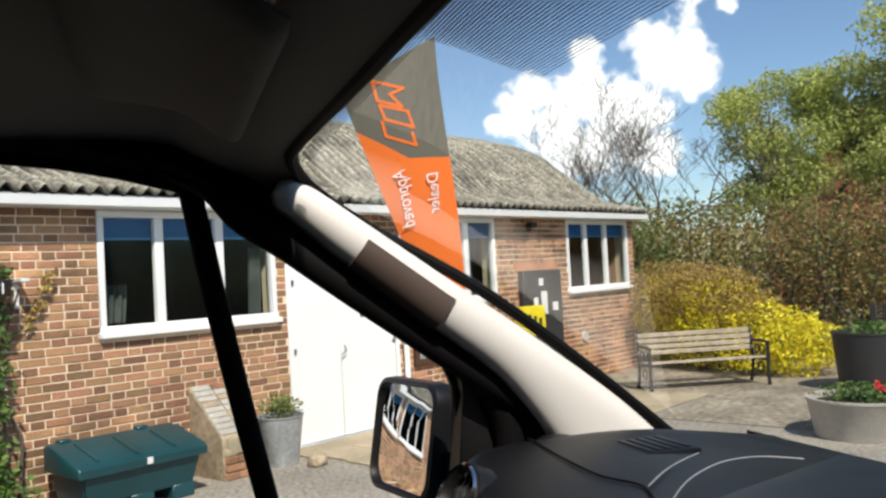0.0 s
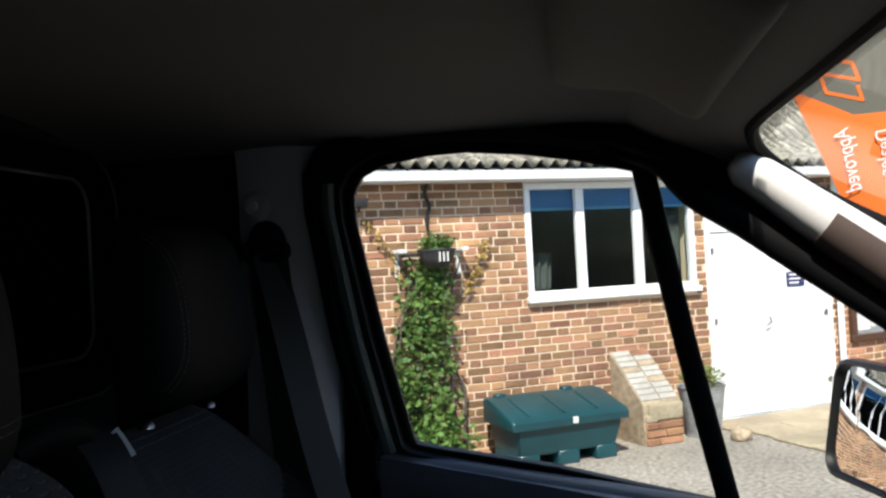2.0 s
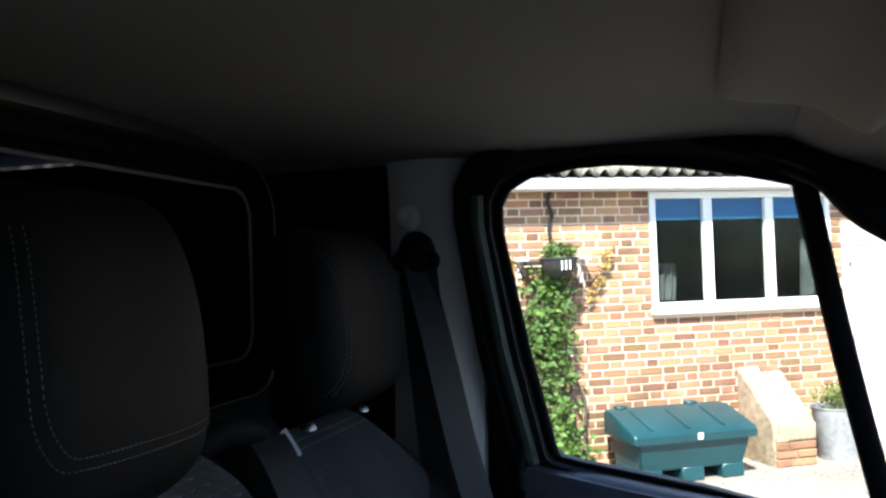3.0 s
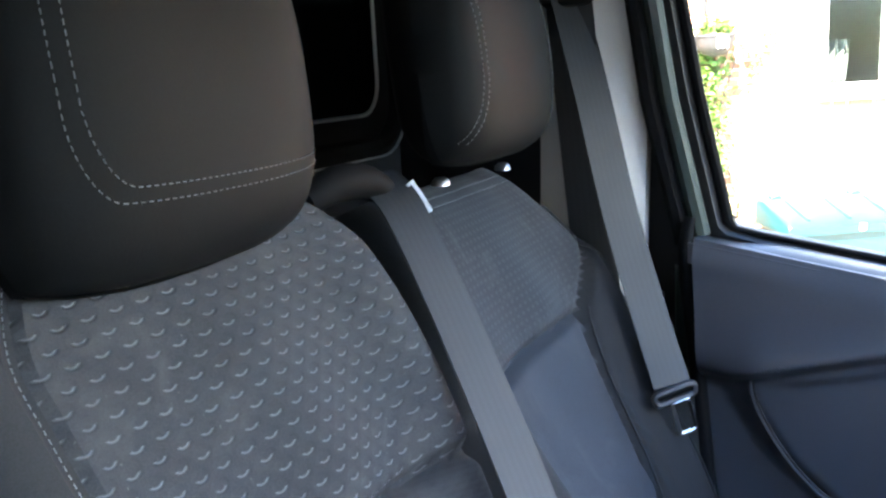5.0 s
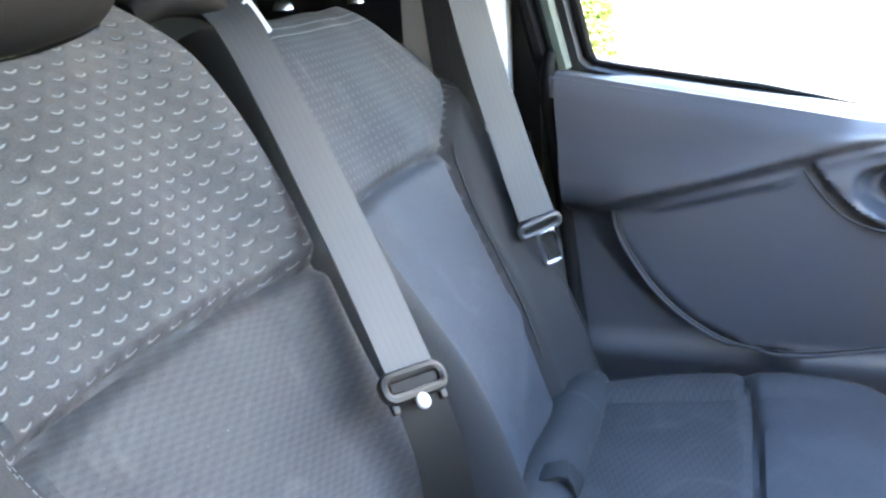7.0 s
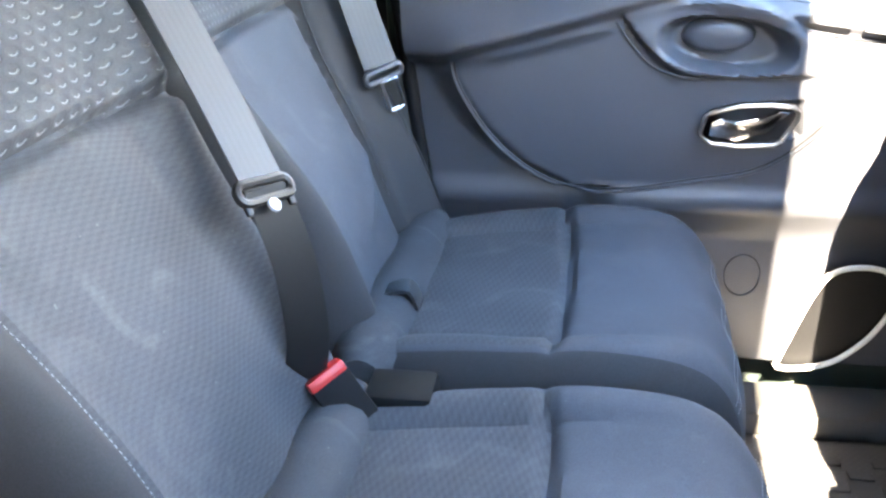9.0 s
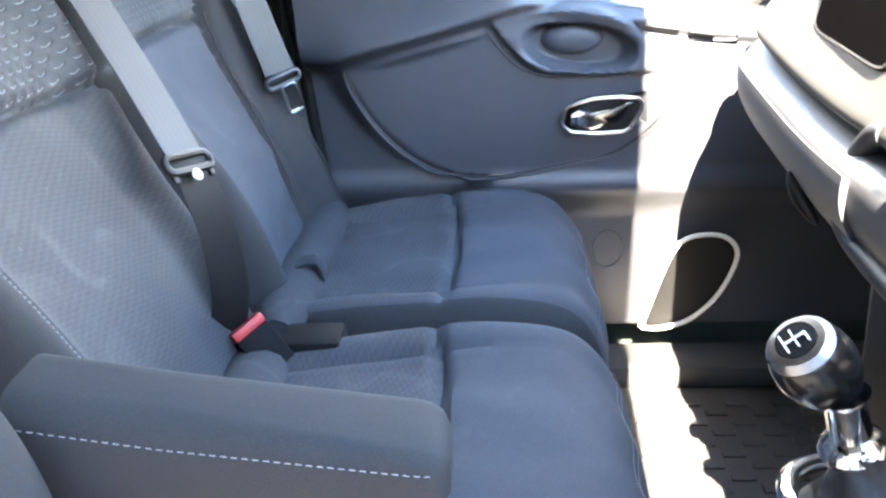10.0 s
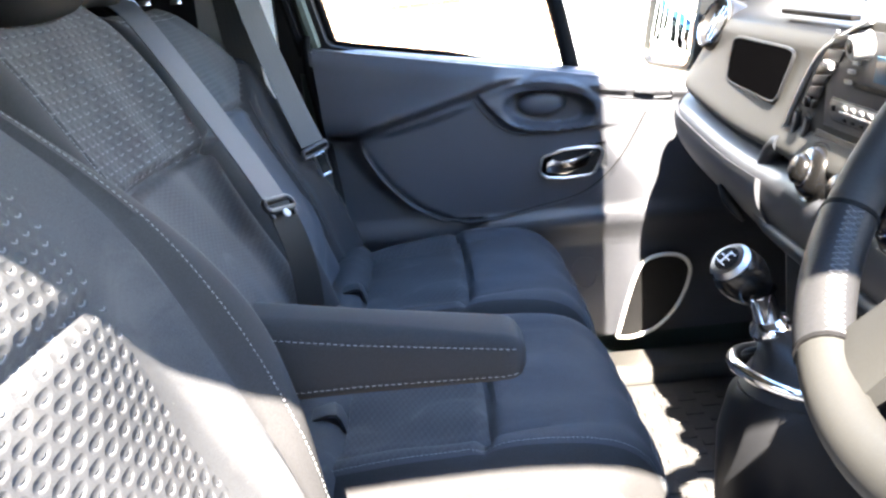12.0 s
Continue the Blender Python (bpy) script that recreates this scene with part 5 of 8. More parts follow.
# radio
rad = plate([(0.000, 1.452), (0.028, 1.416), (0.058, 1.390), (0.062, 1.345), (-0.20, 1.345), (-0.20, 1.452)], 0.0012, 0.002, "radio", M["dash"], "car radio with blue display", None, 0.001)


def knob(y, z, r, parent, material, high=0.020):
    m = Matrix.Translation((SX, y, z)) @ Matrix.Rotation(radians(-93), 4, "Y")
    lathe(bm := bmesh.new(), [(0, high), (r * 0.78, high), (r * 0.94, high * 0.9), (r, high * 0.72), (r, 0.004), (r * 1.25, 0.0)], m, 28)
    return part("knob", bm, material, parent)


kn = knob(-0.030, 1.438, 0.0125, rad, M["silver"])
lathe(bm := bmesh.new(), [(0.0, 0.0206), (0.0045, 0.0206), (0.0055, 0.0198)], Matrix.Translation((SX, -0.030, 1.438)) @ Matrix.Rotation(radians(-93), 4, "Y"), 16)
part("centre_dot", bm, M["dash_top"], kn)
plate([(-0.050, 1.430), (-0.155, 1.430), (-0.155, 1.404), (-0.044, 1.404)], 0.0025, 0.0, "display", M["display"], "pale blue display", rad, 0.0008)
for y, z in ((-0.012, 1.420), (-0.002, 1.410), (0.005, 1.399)):
    bar_on((y + 0.006, z), (y - 0.006, z), 0.0045, 0.005, "button", M["silver"], "", rad)
bar_on((-0.006, 1.3965), (-0.16, 1.394), 0.0065, 0.0022, "disc_slot", M["rubber"], "black disc slot", rad)
row = plate([(0.046, 1.372), (0.040, 1.379), (-0.16, 1.377), (-0.16, 1.353), (0.036, 1.353), (0.046, 1.359)], 0.0022, 0.0, "button_panel", M["dash_top"], "", rad, 0.0008)
plate([(0.043, 1.371), (0.038, 1.377), (-0.158, 1.375), (-0.158, 1.355), (0.034, 1.355), (0.043, 1.361)], 0.0032, 0.0, "button_field", M["dash"], "", row, 0.0008)
bar_on((0.018, 1.366), (-0.15, 1.364), 0.0020, 0.005, "pale_line", M["silver"], "", row)
for y in (0.008, -0.010, -0.028, -0.046, -0.064):
    bar_on((y + 0.004, 1.3715), (y - 0.004, 1.3715), 0.0035, 0.005, "button", M["silver"], "", row)
    bar_on((y + 0.004, 1.3585), (y - 0.004, 1.3585), 0.0035, 0.0045, "button", M["dash_top"], "", row)
bar_on((0.036, 1.368), (0.030, 1.368), 0.006, 0.0055, "button", M["dash_top"], "", row)
# heater recess with a large dark dial
heat = plate([(0.088, 1.326), (0.078, 1.338), (-0.20, 1.335), (-0.20, 1.232), (0.070, 1.232), (0.088, 1.262)], 0.0012, 0.0, "heater_panel", M["black"], "black heater panel with round dials", None, 0.001)
plate([(0.070, 1.322), (0.060, 1.328), (-0.19, 1.325), (-0.19, 1.245), (0.055, 1.245), (0.070, 1.265)], 0.0022, 0.0, "dial_field", M["dash_top"], "", heat, 0.001)
for y, z in ((0.052, 1.290), (-0.040, 1.288), (-0.130, 1.286)):
    DM = Matrix.Translation((SX, y, z)) @ Matrix.Rotation(radians(-72), 4, "Y")
    lathe(bm := bmesh.new(), [(0.046, -0.012), (0.046, 0.004), (0.043, 0.008), (0.041, 0.006), (0.039, 0.011), (0.036, 0.009), (0.034, 0.015), (0.031, 0.013), (0.029, 0.020), (0.022, 0.026), (0, 0.027)], DM, 36)
    k = part("dial", bm, M["gloss_black"], heat, "ribbed black dial")
    lathe(bm := bmesh.new(), [(0.017, 0.022), (0.018, 0.029), (0.0165, 0.035), (0.011, 0.039), (0, 0.040)], DM, 28)
    part("dial_grip", bm, M["gloss_black"], k, "domed black grip")
    lathe(bm := bmesh.new(), [(0.0178, 0.026), (0.0188, 0.0275), (0.0178, 0.029)], DM, 28)
    part("ring", bm, M["chrome"], k)
# shelf below the stack: a pale rounded edge, a dark groove, slots and a socket
shelf = [(v.x, v.y) for v in spline([(0.150, 1.300, 0), (0.186, 1.296, 0), (0.224, 1.258, 0), (0.244, 1.222, 0), (0.232, 1.198, 0), (0.188, 1.185, 0), (0.092, 1.180, 0), (-0.05, 1.176, 0), (-0.20, 1.172, 0)], 44)]
tray = plate(shelf + [(-0.20, 1.30)], -0.006, 0.09, "tray", M["trim"], "grey open tray", None, 0.004)
part("tray_edge", tube(bmesh.new(), face_pts([(y - 0.006, z + 0.003) for y, z in shelf[3:]], 0.004), 0.0125, 12), M["dash_lower"], tray, "rounded grey tray edge")
part("tray_groove", tube(bmesh.new(), face_pts([(y - 0.024, z + 0.004) if z > 1.20 else (y - 0.012, z + 0.020) for y, z in shelf[5:]], -0.005), 0.0024, 6), M["rubber"], tray, "dark groove inside the edge")
for dy in (0.0, 0.008):
    bar_on((0.138 - dy, 1.279 + dy * 0.3), (0.130 - dy, 1.271 + dy * 0.3), 0.0026, -0.004, "slit", M["rubber"], "", tray, 0.008)
bar_on((0.160, 1.236), (0.118, 1.266), 0.016, -0.003, "slot", M["rubber"], "dark key slot", tray, 0.008)
bar_on((0.158, 1.234), (0.150, 1.240), 0.011, 0.000, "slot_tip", M["silver"], "", tray, 0.008)
bar_on((0.104, 1.214), (0.098, 1.242), 0.005, -0.004, "slit", M["rubber"], "", tray, 0.008)
bar_on((0.098, 1.242), (0.070, 1.246), 0.005, -0.004, "slit", M["rubber"], "", tray, 0.008)
bm = bmesh.new()
prism(bm, [(0.150, 0.70), (0.170, 1.02), (0.205, 1.175), (-0.18, 1.175), (-0.16, 0.70)], 0, 0.668, 0.78, 0.02, 3)
part("lower_body", bm, M["dash_top"], cs, "dark lower body of the console")

# gear lever: base, gaiter, stalk, knob
gl = thing("gear_lever", pose(0.53, -0.157, FLOOR_Z), "gear lever with silver and black ball knob in a leather gaiter", "gear lever")
bm = bmesh.new()
lathe(bm, [(0.074, 0.0), (0.080, 0.20), (0.087, 0.33), (0.085, 0.395), (0.075, 0.435), (0.066, 0.445), (0.060, 0.43), (0, 0.42)], pose(0.555, -0.152, FLOOR_Z) @ Matrix.Diagonal((1.0, 0.85, 1, 1)), 36)
part("pod", bm, M["dash_top"], gl, "rounded dark grey pod")
ring = [Vector((0.553 + 0.068 * math.cos(k / 36 * 6.283), -0.152 + 0.058 * math.sin(k / 36 * 6.283), 1.150 - 0.25 * 0.068 * math.cos(k / 36 * 6.283) + 0.004)) for k in range(36)]
part("pod_ring", tube(bmesh.new(), ring, 0.0065, 10, closed=True), M["chrome"], gl, "satin chrome ring")
bm = bmesh.new()
prev = None
for k in range(15):
    t = k / 14
    r = 0.044 * (1 - t) ** 1.9 + 0.018
    c = Vector((0.553, -0.150, 1.145)).lerp(Vector((0.528, -0.132, 1.200)), t)
    rg = [bm.verts.new(c + Vector(((r * (1 + 0.13 * math.sin(6 * j / 24 * 6.283 + 0.5 * k) * (1 - t) * min(1.0, 4 * t))) * math.cos(j / 24 * 6.283), r * (1 + 0.10 * math.sin(5 * j / 24 * 6.283 + 0.7 * k) * min(1.0, 4 * t)) * math.sin(j / 24 * 6.283), 0))) for j in range(24)]
    if prev:
        for j in range(24):
            bm.faces.new((prev[j], prev[(j + 1) % 24], rg[(j + 1) % 24], rg[j]))
    prev = rg
part("gaiter", bm, M["wheel_leather"], gl, "folded black leather gaiter")
lathe(bm := bmesh.new(), [(0.019, 0), (0.021, 0.006), (0.018, 0.012), (0.0125, 0.016), (0.012, 0.04), (0.016, 0.046)], Matrix.Translation((0.528, -0.130, 1.190)) @ Matrix.Rotation(radians(-18), 4, "Y"), 24)
part("collar", bm, M["chrome"], gl, "chrome collar")
KM = Matrix.Translation((0.520, -0.114, 1.222)) @ Matrix.Rotation(radians(-38), 4, "Y") @ Matrix.Rotation(radians(14), 4, "X") @ Matrix.Diagonal((0.84, 0.84, 0.80, 1))
lathe(bm := bmesh.new(), [(0, 0.0), (0.014, 0.0), (0.021, 0.012), (0.027, 0.028), (0.0295, 0.044), (0.028, 0.058), (0.024, 0.068), (0.021, 0.0715)], KM, 32)
kb = part("knob", bm, M["gloss_black"], gl, "black leather ball knob")
lathe(bm := bmesh.new(), [(0.024, 0.0665), (0.0245, 0.070), (0.020, 0.0755), (0.0, 0.0785)], KM, 32)
part("cap", bm, M["steel"], kb, "silver cap with gear marks")
lathe(bm := bmesh.new(), [(0.0150, 0.0768), (0.0146, 0.0779), (0.0, 0.0792)], KM, 28)
part("cap_plate", bm, M["leather"], kb, "dark plate with gear marks")
bm = bmesh.new()
for x0, x1, y0, y1 in ((-0.0086, -0.0074, -0.008, 0.008), (-0.0006, 0.0006, -0.008, 0.008), (0.0074, 0.0086, -0.008, 0.0), (-0.008, 0.008, -0.0006, 0.0006)):
    box(bm, x0, x1, y0, y1, 0.0775, 0.0802)
part("gear_marks", bm, M["upvc"], kb, F=KM)

# ---- steering wheel ----
sw = thing("steering_wheel", pose(0.62, -0.49, 1.30), "dark leather steering wheel with sewn grips and padded hub", "steering wheel")
SM = Matrix.Translation((0.551, -0.498, 1.436)) @ Matrix.Rotation(radians(-51.5), 4, "Y")
SR = 0.189


def sw_arc(a0, a1, n, r=SR, z=0.0):
    return [SM @ Vector((r * math.cos(radians(a0 + (a1 - a0) * k / n)), r * math.sin(radians(a0 + (a1 - a0) * k / n)), z)) for k in range(n + 1)]


part("rim", tube(bmesh.new(), sw_arc(0, 360, 90)[:-1], 0.0172, 16, closed=True), M["fascia"], sw, "smooth grey rim")
for a0, a1 in ((118, 152), (208, 242)):
    gp = part("rim_grip", tube(bmesh.new(), sw_arc(a0, a1, 36), 0.0184, 16), M["wheel_leather"], sw, "dark leather grip")
    bm = bmesh.new()
    n_st = int((a1 - a0) / 1.55)
    for k in range(n_st):
        a = radians(a0 + 1 + k * (a1 - a0 - 2) / n_st)
        for f0, f1 in ((10, 44), (44, 10)):
            ends = []
            for f, da in ((f0, 0.0), (f1, 0.026)):
                rr = SR - 0.0187 * math.cos(radians(f))
                ends.append(SM @ Vector((rr * math.cos(a + da), rr * math.sin(a + da), 0.0187 * math.sin(radians(f)))))
            tube(bm, ends, 0.00042, 5)
    part("rim_stitching", bm, M["wheel_thread"], gp, "pale cross stitching inside the grip")
    for a in (a0, a1):
        part("grip_band", tube(bmesh.new(), sw_arc(a - 0.5, a + 0.5, 2), 0.0190, 16), M["rubber"], gp)
bm = bmesh.new()
slab(bm, lambda a, b: SM @ Vector((-0.095 + 0.19 * a, (-0.095 + 0.19 * b) * (1 - 0.22 * abs(2 * a - 1) ** 2), 0.016 - 0.034 * max(abs(2 * a - 1), abs(2 * b - 1)) ** 4)), lambda a, b: SM @ Vector((-0.095 + 0.19 * a, (-0.095 + 0.19 * b) * (1 - 0.22 * abs(2 * a - 1) ** 2), -0.05)), 22, 22)
hub = part("hub", bm, M["dash"], sw, "padded hub")
part("pad_seam", tube(bmesh.new(), [SM @ Vector((0.082 * math.cos(k / 40 * 6.283), 0.070 * math.sin(k / 40 * 6.283), 0.0135)) for k in range(40)], 0.0012, 6, closed=True), M["rubber"], hub, "thin seam round the horn pad")
for a in (92, 158, 202, 268):
    d = Vector((math.cos(radians(a)), math.sin(radians(a)), 0))
    n_ = Vector((-d.y, d.x, 0))
    bm = bmesh.new()
    slab(bm, lambda u, w: SM @ (d * (0.075 + 0.112 * u) + n_ * (w - 0.5) * (0.060 - 0.010 * math.sin(math.pi * u)) + Vector((0, 0, 0.004 * math.sin(math.pi * w) + 0.006 * (1 - u)))),
         lambda u, w: SM @ (d * (0.075 + 0.112 * u) + n_ * (w - 0.5) * 0.048 + Vector((0, 0, -0.014))), 10, 8)
    part("spoke", bm, M["fascia"], sw, "smooth grey spoke")
lathe(bm := bmesh.new(), [(0.05, -0.24), (0.062, -0.12), (0.055, -0.045), (0, -0.045)], SM, 24)
part("column_cover", bm, M["pale"], sw, "pale grey steering column cover")
part("stalk", tube(bmesh.new(), [SM @ Vector((0, 0.05, -0.07)), SM @ Vector((0.01, 0.13, -0.065)), SM @ Vector((0.012, 0.145, -0.065))], [0.007, 0.008, 0.004], 10), M["black"], sw)

# ---- rubber mat ----
fm = thing("floor_mat", pose(0.65, 0.35, FLOOR_Z), "black rubber floor mat with raised tread blocks", "floor mat")
bm = bmesh.new()
slab(bm, lambda a, b: Vector((0.40 + 0.60 * a, -0.06 + 0.75 * b, FLOOR_Z + 0.010)), lambda a, b: Vector((0.40 + 0.60 * a, -0.06 + 0.75 * b, FLOOR_Z + 0.002)), 20, 20, uv=lambda a, b: (0.6 * a, 0.75 * b))
part("sheet", bm, M["mat_diamond"], fm)
block = box(bmesh.new(), -0.017, 0.017, -0.010, 0.010, 0.0, 0.003, 0.0012, 1)
block_me = link_mesh("tread_block", block, M["mat"])
for i in range(15):
    for j in range(13):
        ob = new("tread_block", block_me)
        ob.parent = fm
        ob.matrix_basis = pose(0.435 + i * 0.038 - 0.65, -0.03 + j * 0.054 + (0.027 if i % 2 else 0) - 0.35, 0.010)
bm = box(bmesh.new(), 0.42, 1.0, 0.70, 0.795, FLOOR_Z, FLOOR_Z + 0.045, 0.015)
solo("door_sill_strip", bm, M["carpet"], "grey-brown carpeted sill strip beside the mat", "sill strip", kind="structure", base=(0.7, 0.73, FLOOR_Z))


# ---- seats ----
def back_line(z, off):
    return 0.035 + off - 0.46 * (z - 1.03)


BN = Vector((0.909, 0, 0.418))


def seat(name, label, yc, hw, off, z_top, seam_z, bolster, dotted, inner_side, group="", insert=(-0.70, 0.70), sewn=(0.07, 0.93), lines=(0.145, 0.855), back=None, plain=False):
    st = thing(name, pose(0.2 + off, yc, FLOOR_Z), label, "seat", group)
    zb = 0.95

    yb, hb_ = (yc + back[0], back[1]) if back else (yc, hw)

    def half(b):
        if back:
            return hb_ * (0.90 + 0.18 * sstep(0.40, 0.80, b) - (0.30 * sstep(0.70, 1.02, b) if plain else 0.45 * sstep(0.84, 1.03, b)))

        return hw * (0.93 + 0.09 * math.sin(math.pi * min(1, b * 1.1)) - 0.26 * sstep(0.62, 1.0, b) ** 1.3)

    def seam(a):
        return seam_z + 0.016 * (1 - (2 * a - 1) ** 2)

    def wing(z):
        """Where the side wing of the plain seat begins, across the backrest."""
        return 0.34 + 0.22 * sstep(1.14, 1.34, z) + 0.50 * sstep(1.325, 1.50, z)

    def bf(a, b):
        z = zb + (z_top - zb) * b
        s = 2 * a - 1
        y = yb + s * half(b)
        swell = math.exp(-((z - 1.25) / 0.125) ** 2) if dotted else 0.35 + 0.65 * math.sin(math.pi * min(1, 0.1 + b))
        d = bolster * sstep(0.52, 0.86, abs(s)) * swell - 0.085 * abs(s) ** 14 - 0.05 * b ** 14
        d += 0.018 * math.exp(-((z - 1.16) / 0.09) ** 2) * (1 - s * s)
        d -= (0.007 if dotted else 0.020) * math.exp(-((z - seam(a)) / 0.0065) ** 2) * sstep(min(0.9, insert[1]) + 0.05, min(0.9, insert[1]) - 0.07, s) * sstep(max(-0.9, insert[0]) - 0.05, max(-0.9, insert[0]) + 0.07, s) * (sstep(wing(z) + 0.01, wing(z) - 0.06, s) if plain else 1.0)
        if plain:
            d += 0.012 * sstep(wing(z) - 0.01, wing(z) + 0.05, s) - 0.007 * math.exp(-((s - wing(z)) / 0.025) ** 2)
            d -= 0.006 * math.exp(-((s + 0.62) / 0.022) ** 2)
            d += 0.007 * math.exp(-((z - 1.165 - 0.14 * (s - 0.29)) / 0.014) ** 2) * sstep(-0.4, -0.1, s) * sstep(0.36, 0.25, s)
        elif back:
            d -= 0.009 * math.exp(-((s + 0.70) / 0.020) ** 2)
        else:
            d -= 0.011 * math.exp(-((abs(s) - 0.70) / 0.020) ** 2)
        d += 0.004 * math.sin(9 * s + 5 * b) * math.sin(7 * b)
        upright = 0.034 * sstep(1.20, 1.42, z) if dotted else 0.0
        return Vector((back_line(z, off) + upright, y, z)) + BN * d

    def bg(a, b):
        z = zb + (z_top - zb) * b
        return Vector((back_line(z, off) - 0.10 + 0.03 * b, yb + (2 * a - 1) * half(b) * 0.97, z - 0.03))

    def slot(a, b):
        s, z = 2 * a - 1, zb + (z_top - zb) * b
        if plain:
            return 1 if s > wing(z) or s < -0.62 else (4 if z > seam(a) else 5)
        if not insert[0] < s < insert[1]:
            return 1 if abs(s) > 0.69 else 0
        return 2 if (z > seam(a) or dotted) else 3

    bm = bmesh.new()
    slab(bm, bf, bg, 70, 150, uv=lambda a, b: (2 * a * hw, b * (z_top - zb) * 1.1), slot=slot)
    part("backrest", bm, [M["cloth"], M["cloth_dark"], M["cloth_dot"], M["cloth_rib"], M["cloth_fine"], M["cloth_plain"]], st)
    for s in lines:
        for o in ((-0.008, 0.008) if s == inner_side else (0.0,)):
            pts = [bf(s + o, k / 60) + BN * (0.0032 if dotted else 0.0012) for k in range(6, 57)]
            part("stitching", stitches(pts, BN), M["thread"], st)
    for bb in (0.955, 0.972):
        pts = [bf(0.10 + 0.80 * k / 30, bb) + BN * 0.002 for k in range(31)]
        part("top_stitching", stitches(pts, Vector((0.5, 0, 0.87))), M["thread"], st)
    # roll at the foot of the backrest
    bm = bmesh.new()
    tube(bm, [Vector((0.035 + off + 0.012, yc - hw * 0.95 + 1.9 * hw * k / 16, 1.018)) for k in range(17)], [0.024] + [0.040] * 15 + [0.024], 16)
    part("back_roll", bm, M["cloth"], st, "rolled foot of the backrest")

    cp = spline([(0.00, 0, 0.99), (0.06, 0, 1.022), (0.14, 0, 1.036), (0.22, 0, 1.042), (0.30, 0, 1.052), (0.38, 0, 1.050), (0.425, 0, 1.026), (0.452, 0, 0.975), (0.458, 0, 0.92), (0.440, 0, 0.875)], 100)

    def cf(a, b):
        p = cp[min(100, int(round(b * 100)))]
        s = 2 * a - 1
        q = cp[min(100, int(round(b * 100)) + 1)] - cp[max(0, int(round(b * 100)) - 1)]
        n = Vector((-q.z, 0, q.x)).normalized()
        d = 0.022 * sstep(0.55, 0.88, abs(s)) * sstep(0.75, 0.4, b) - 0.050 * abs(s) ** 12
        d -= 0.013 * math.exp(-((p.x - 0.257 + 0.014 * s * s) / 0.007) ** 2) * sstep(0.93, 0.80, abs(s)) * (b < 0.8)
        d -= 0.005 * math.exp(-((abs(s) - 0.66) / 0.025) ** 2) * sstep(0.6, 0.4, b)
        d += 0.003 * math.sin(11 * s + 8 * b) * math.sin(9 * b + 1)
        w = hw * (0.90 + 0.10 * sstep(0.0, 0.4, b) - 0.10 * sstep(0.55, 1.0, b))
        return Vector((p.x + off, yc + s * w, p.z)) + n * d

    def cg(a, b):
        p = cf(a, b)
        return Vector((min(p.x, 0.43 + off), p.y, 0.86))

    def cslot(a, b):
        s = abs(2 * a - 1)
        return 1 if s > 0.90 else (2 if s < 0.86 and b < 0.378 else 3)

    bm = bmesh.new()
    slab(bm, cf, cg, 52, 100, uv=lambda a, b: (2 * a * hw, b * 0.6), slot=cslot)
    part("cushion", bm, [M["cloth"], M["cloth_dark"], M["cloth_rib"], M["cloth_plain"]], st)
    for s in sewn:
        part("stitching", stitches([cf(s, k / 60) + Vector((0, 0, 0.0012)) for k in range(5, 50)], Vector((0, 0, 1))), M["thread"], st)
    for bb in (0.715, 0.735):
        part("front_stitching", stitches([cf(0.06 + 0.88 * k / 50, bb) + Vector((0.001, 0, 0.0012)) for k in range(51)], Vector((0.6, 0, 0.8))), M["thread"], st)
    bm = box(bmesh.new(), 0.03 + off, 0.40 + off, yc - hw * 0.9, yc + hw * 0.9, FLOOR_Z, 0.862, 0.02)
    part("base", bm, M["black"], st, "black plinth under the cushion")
    return st, bf, cf


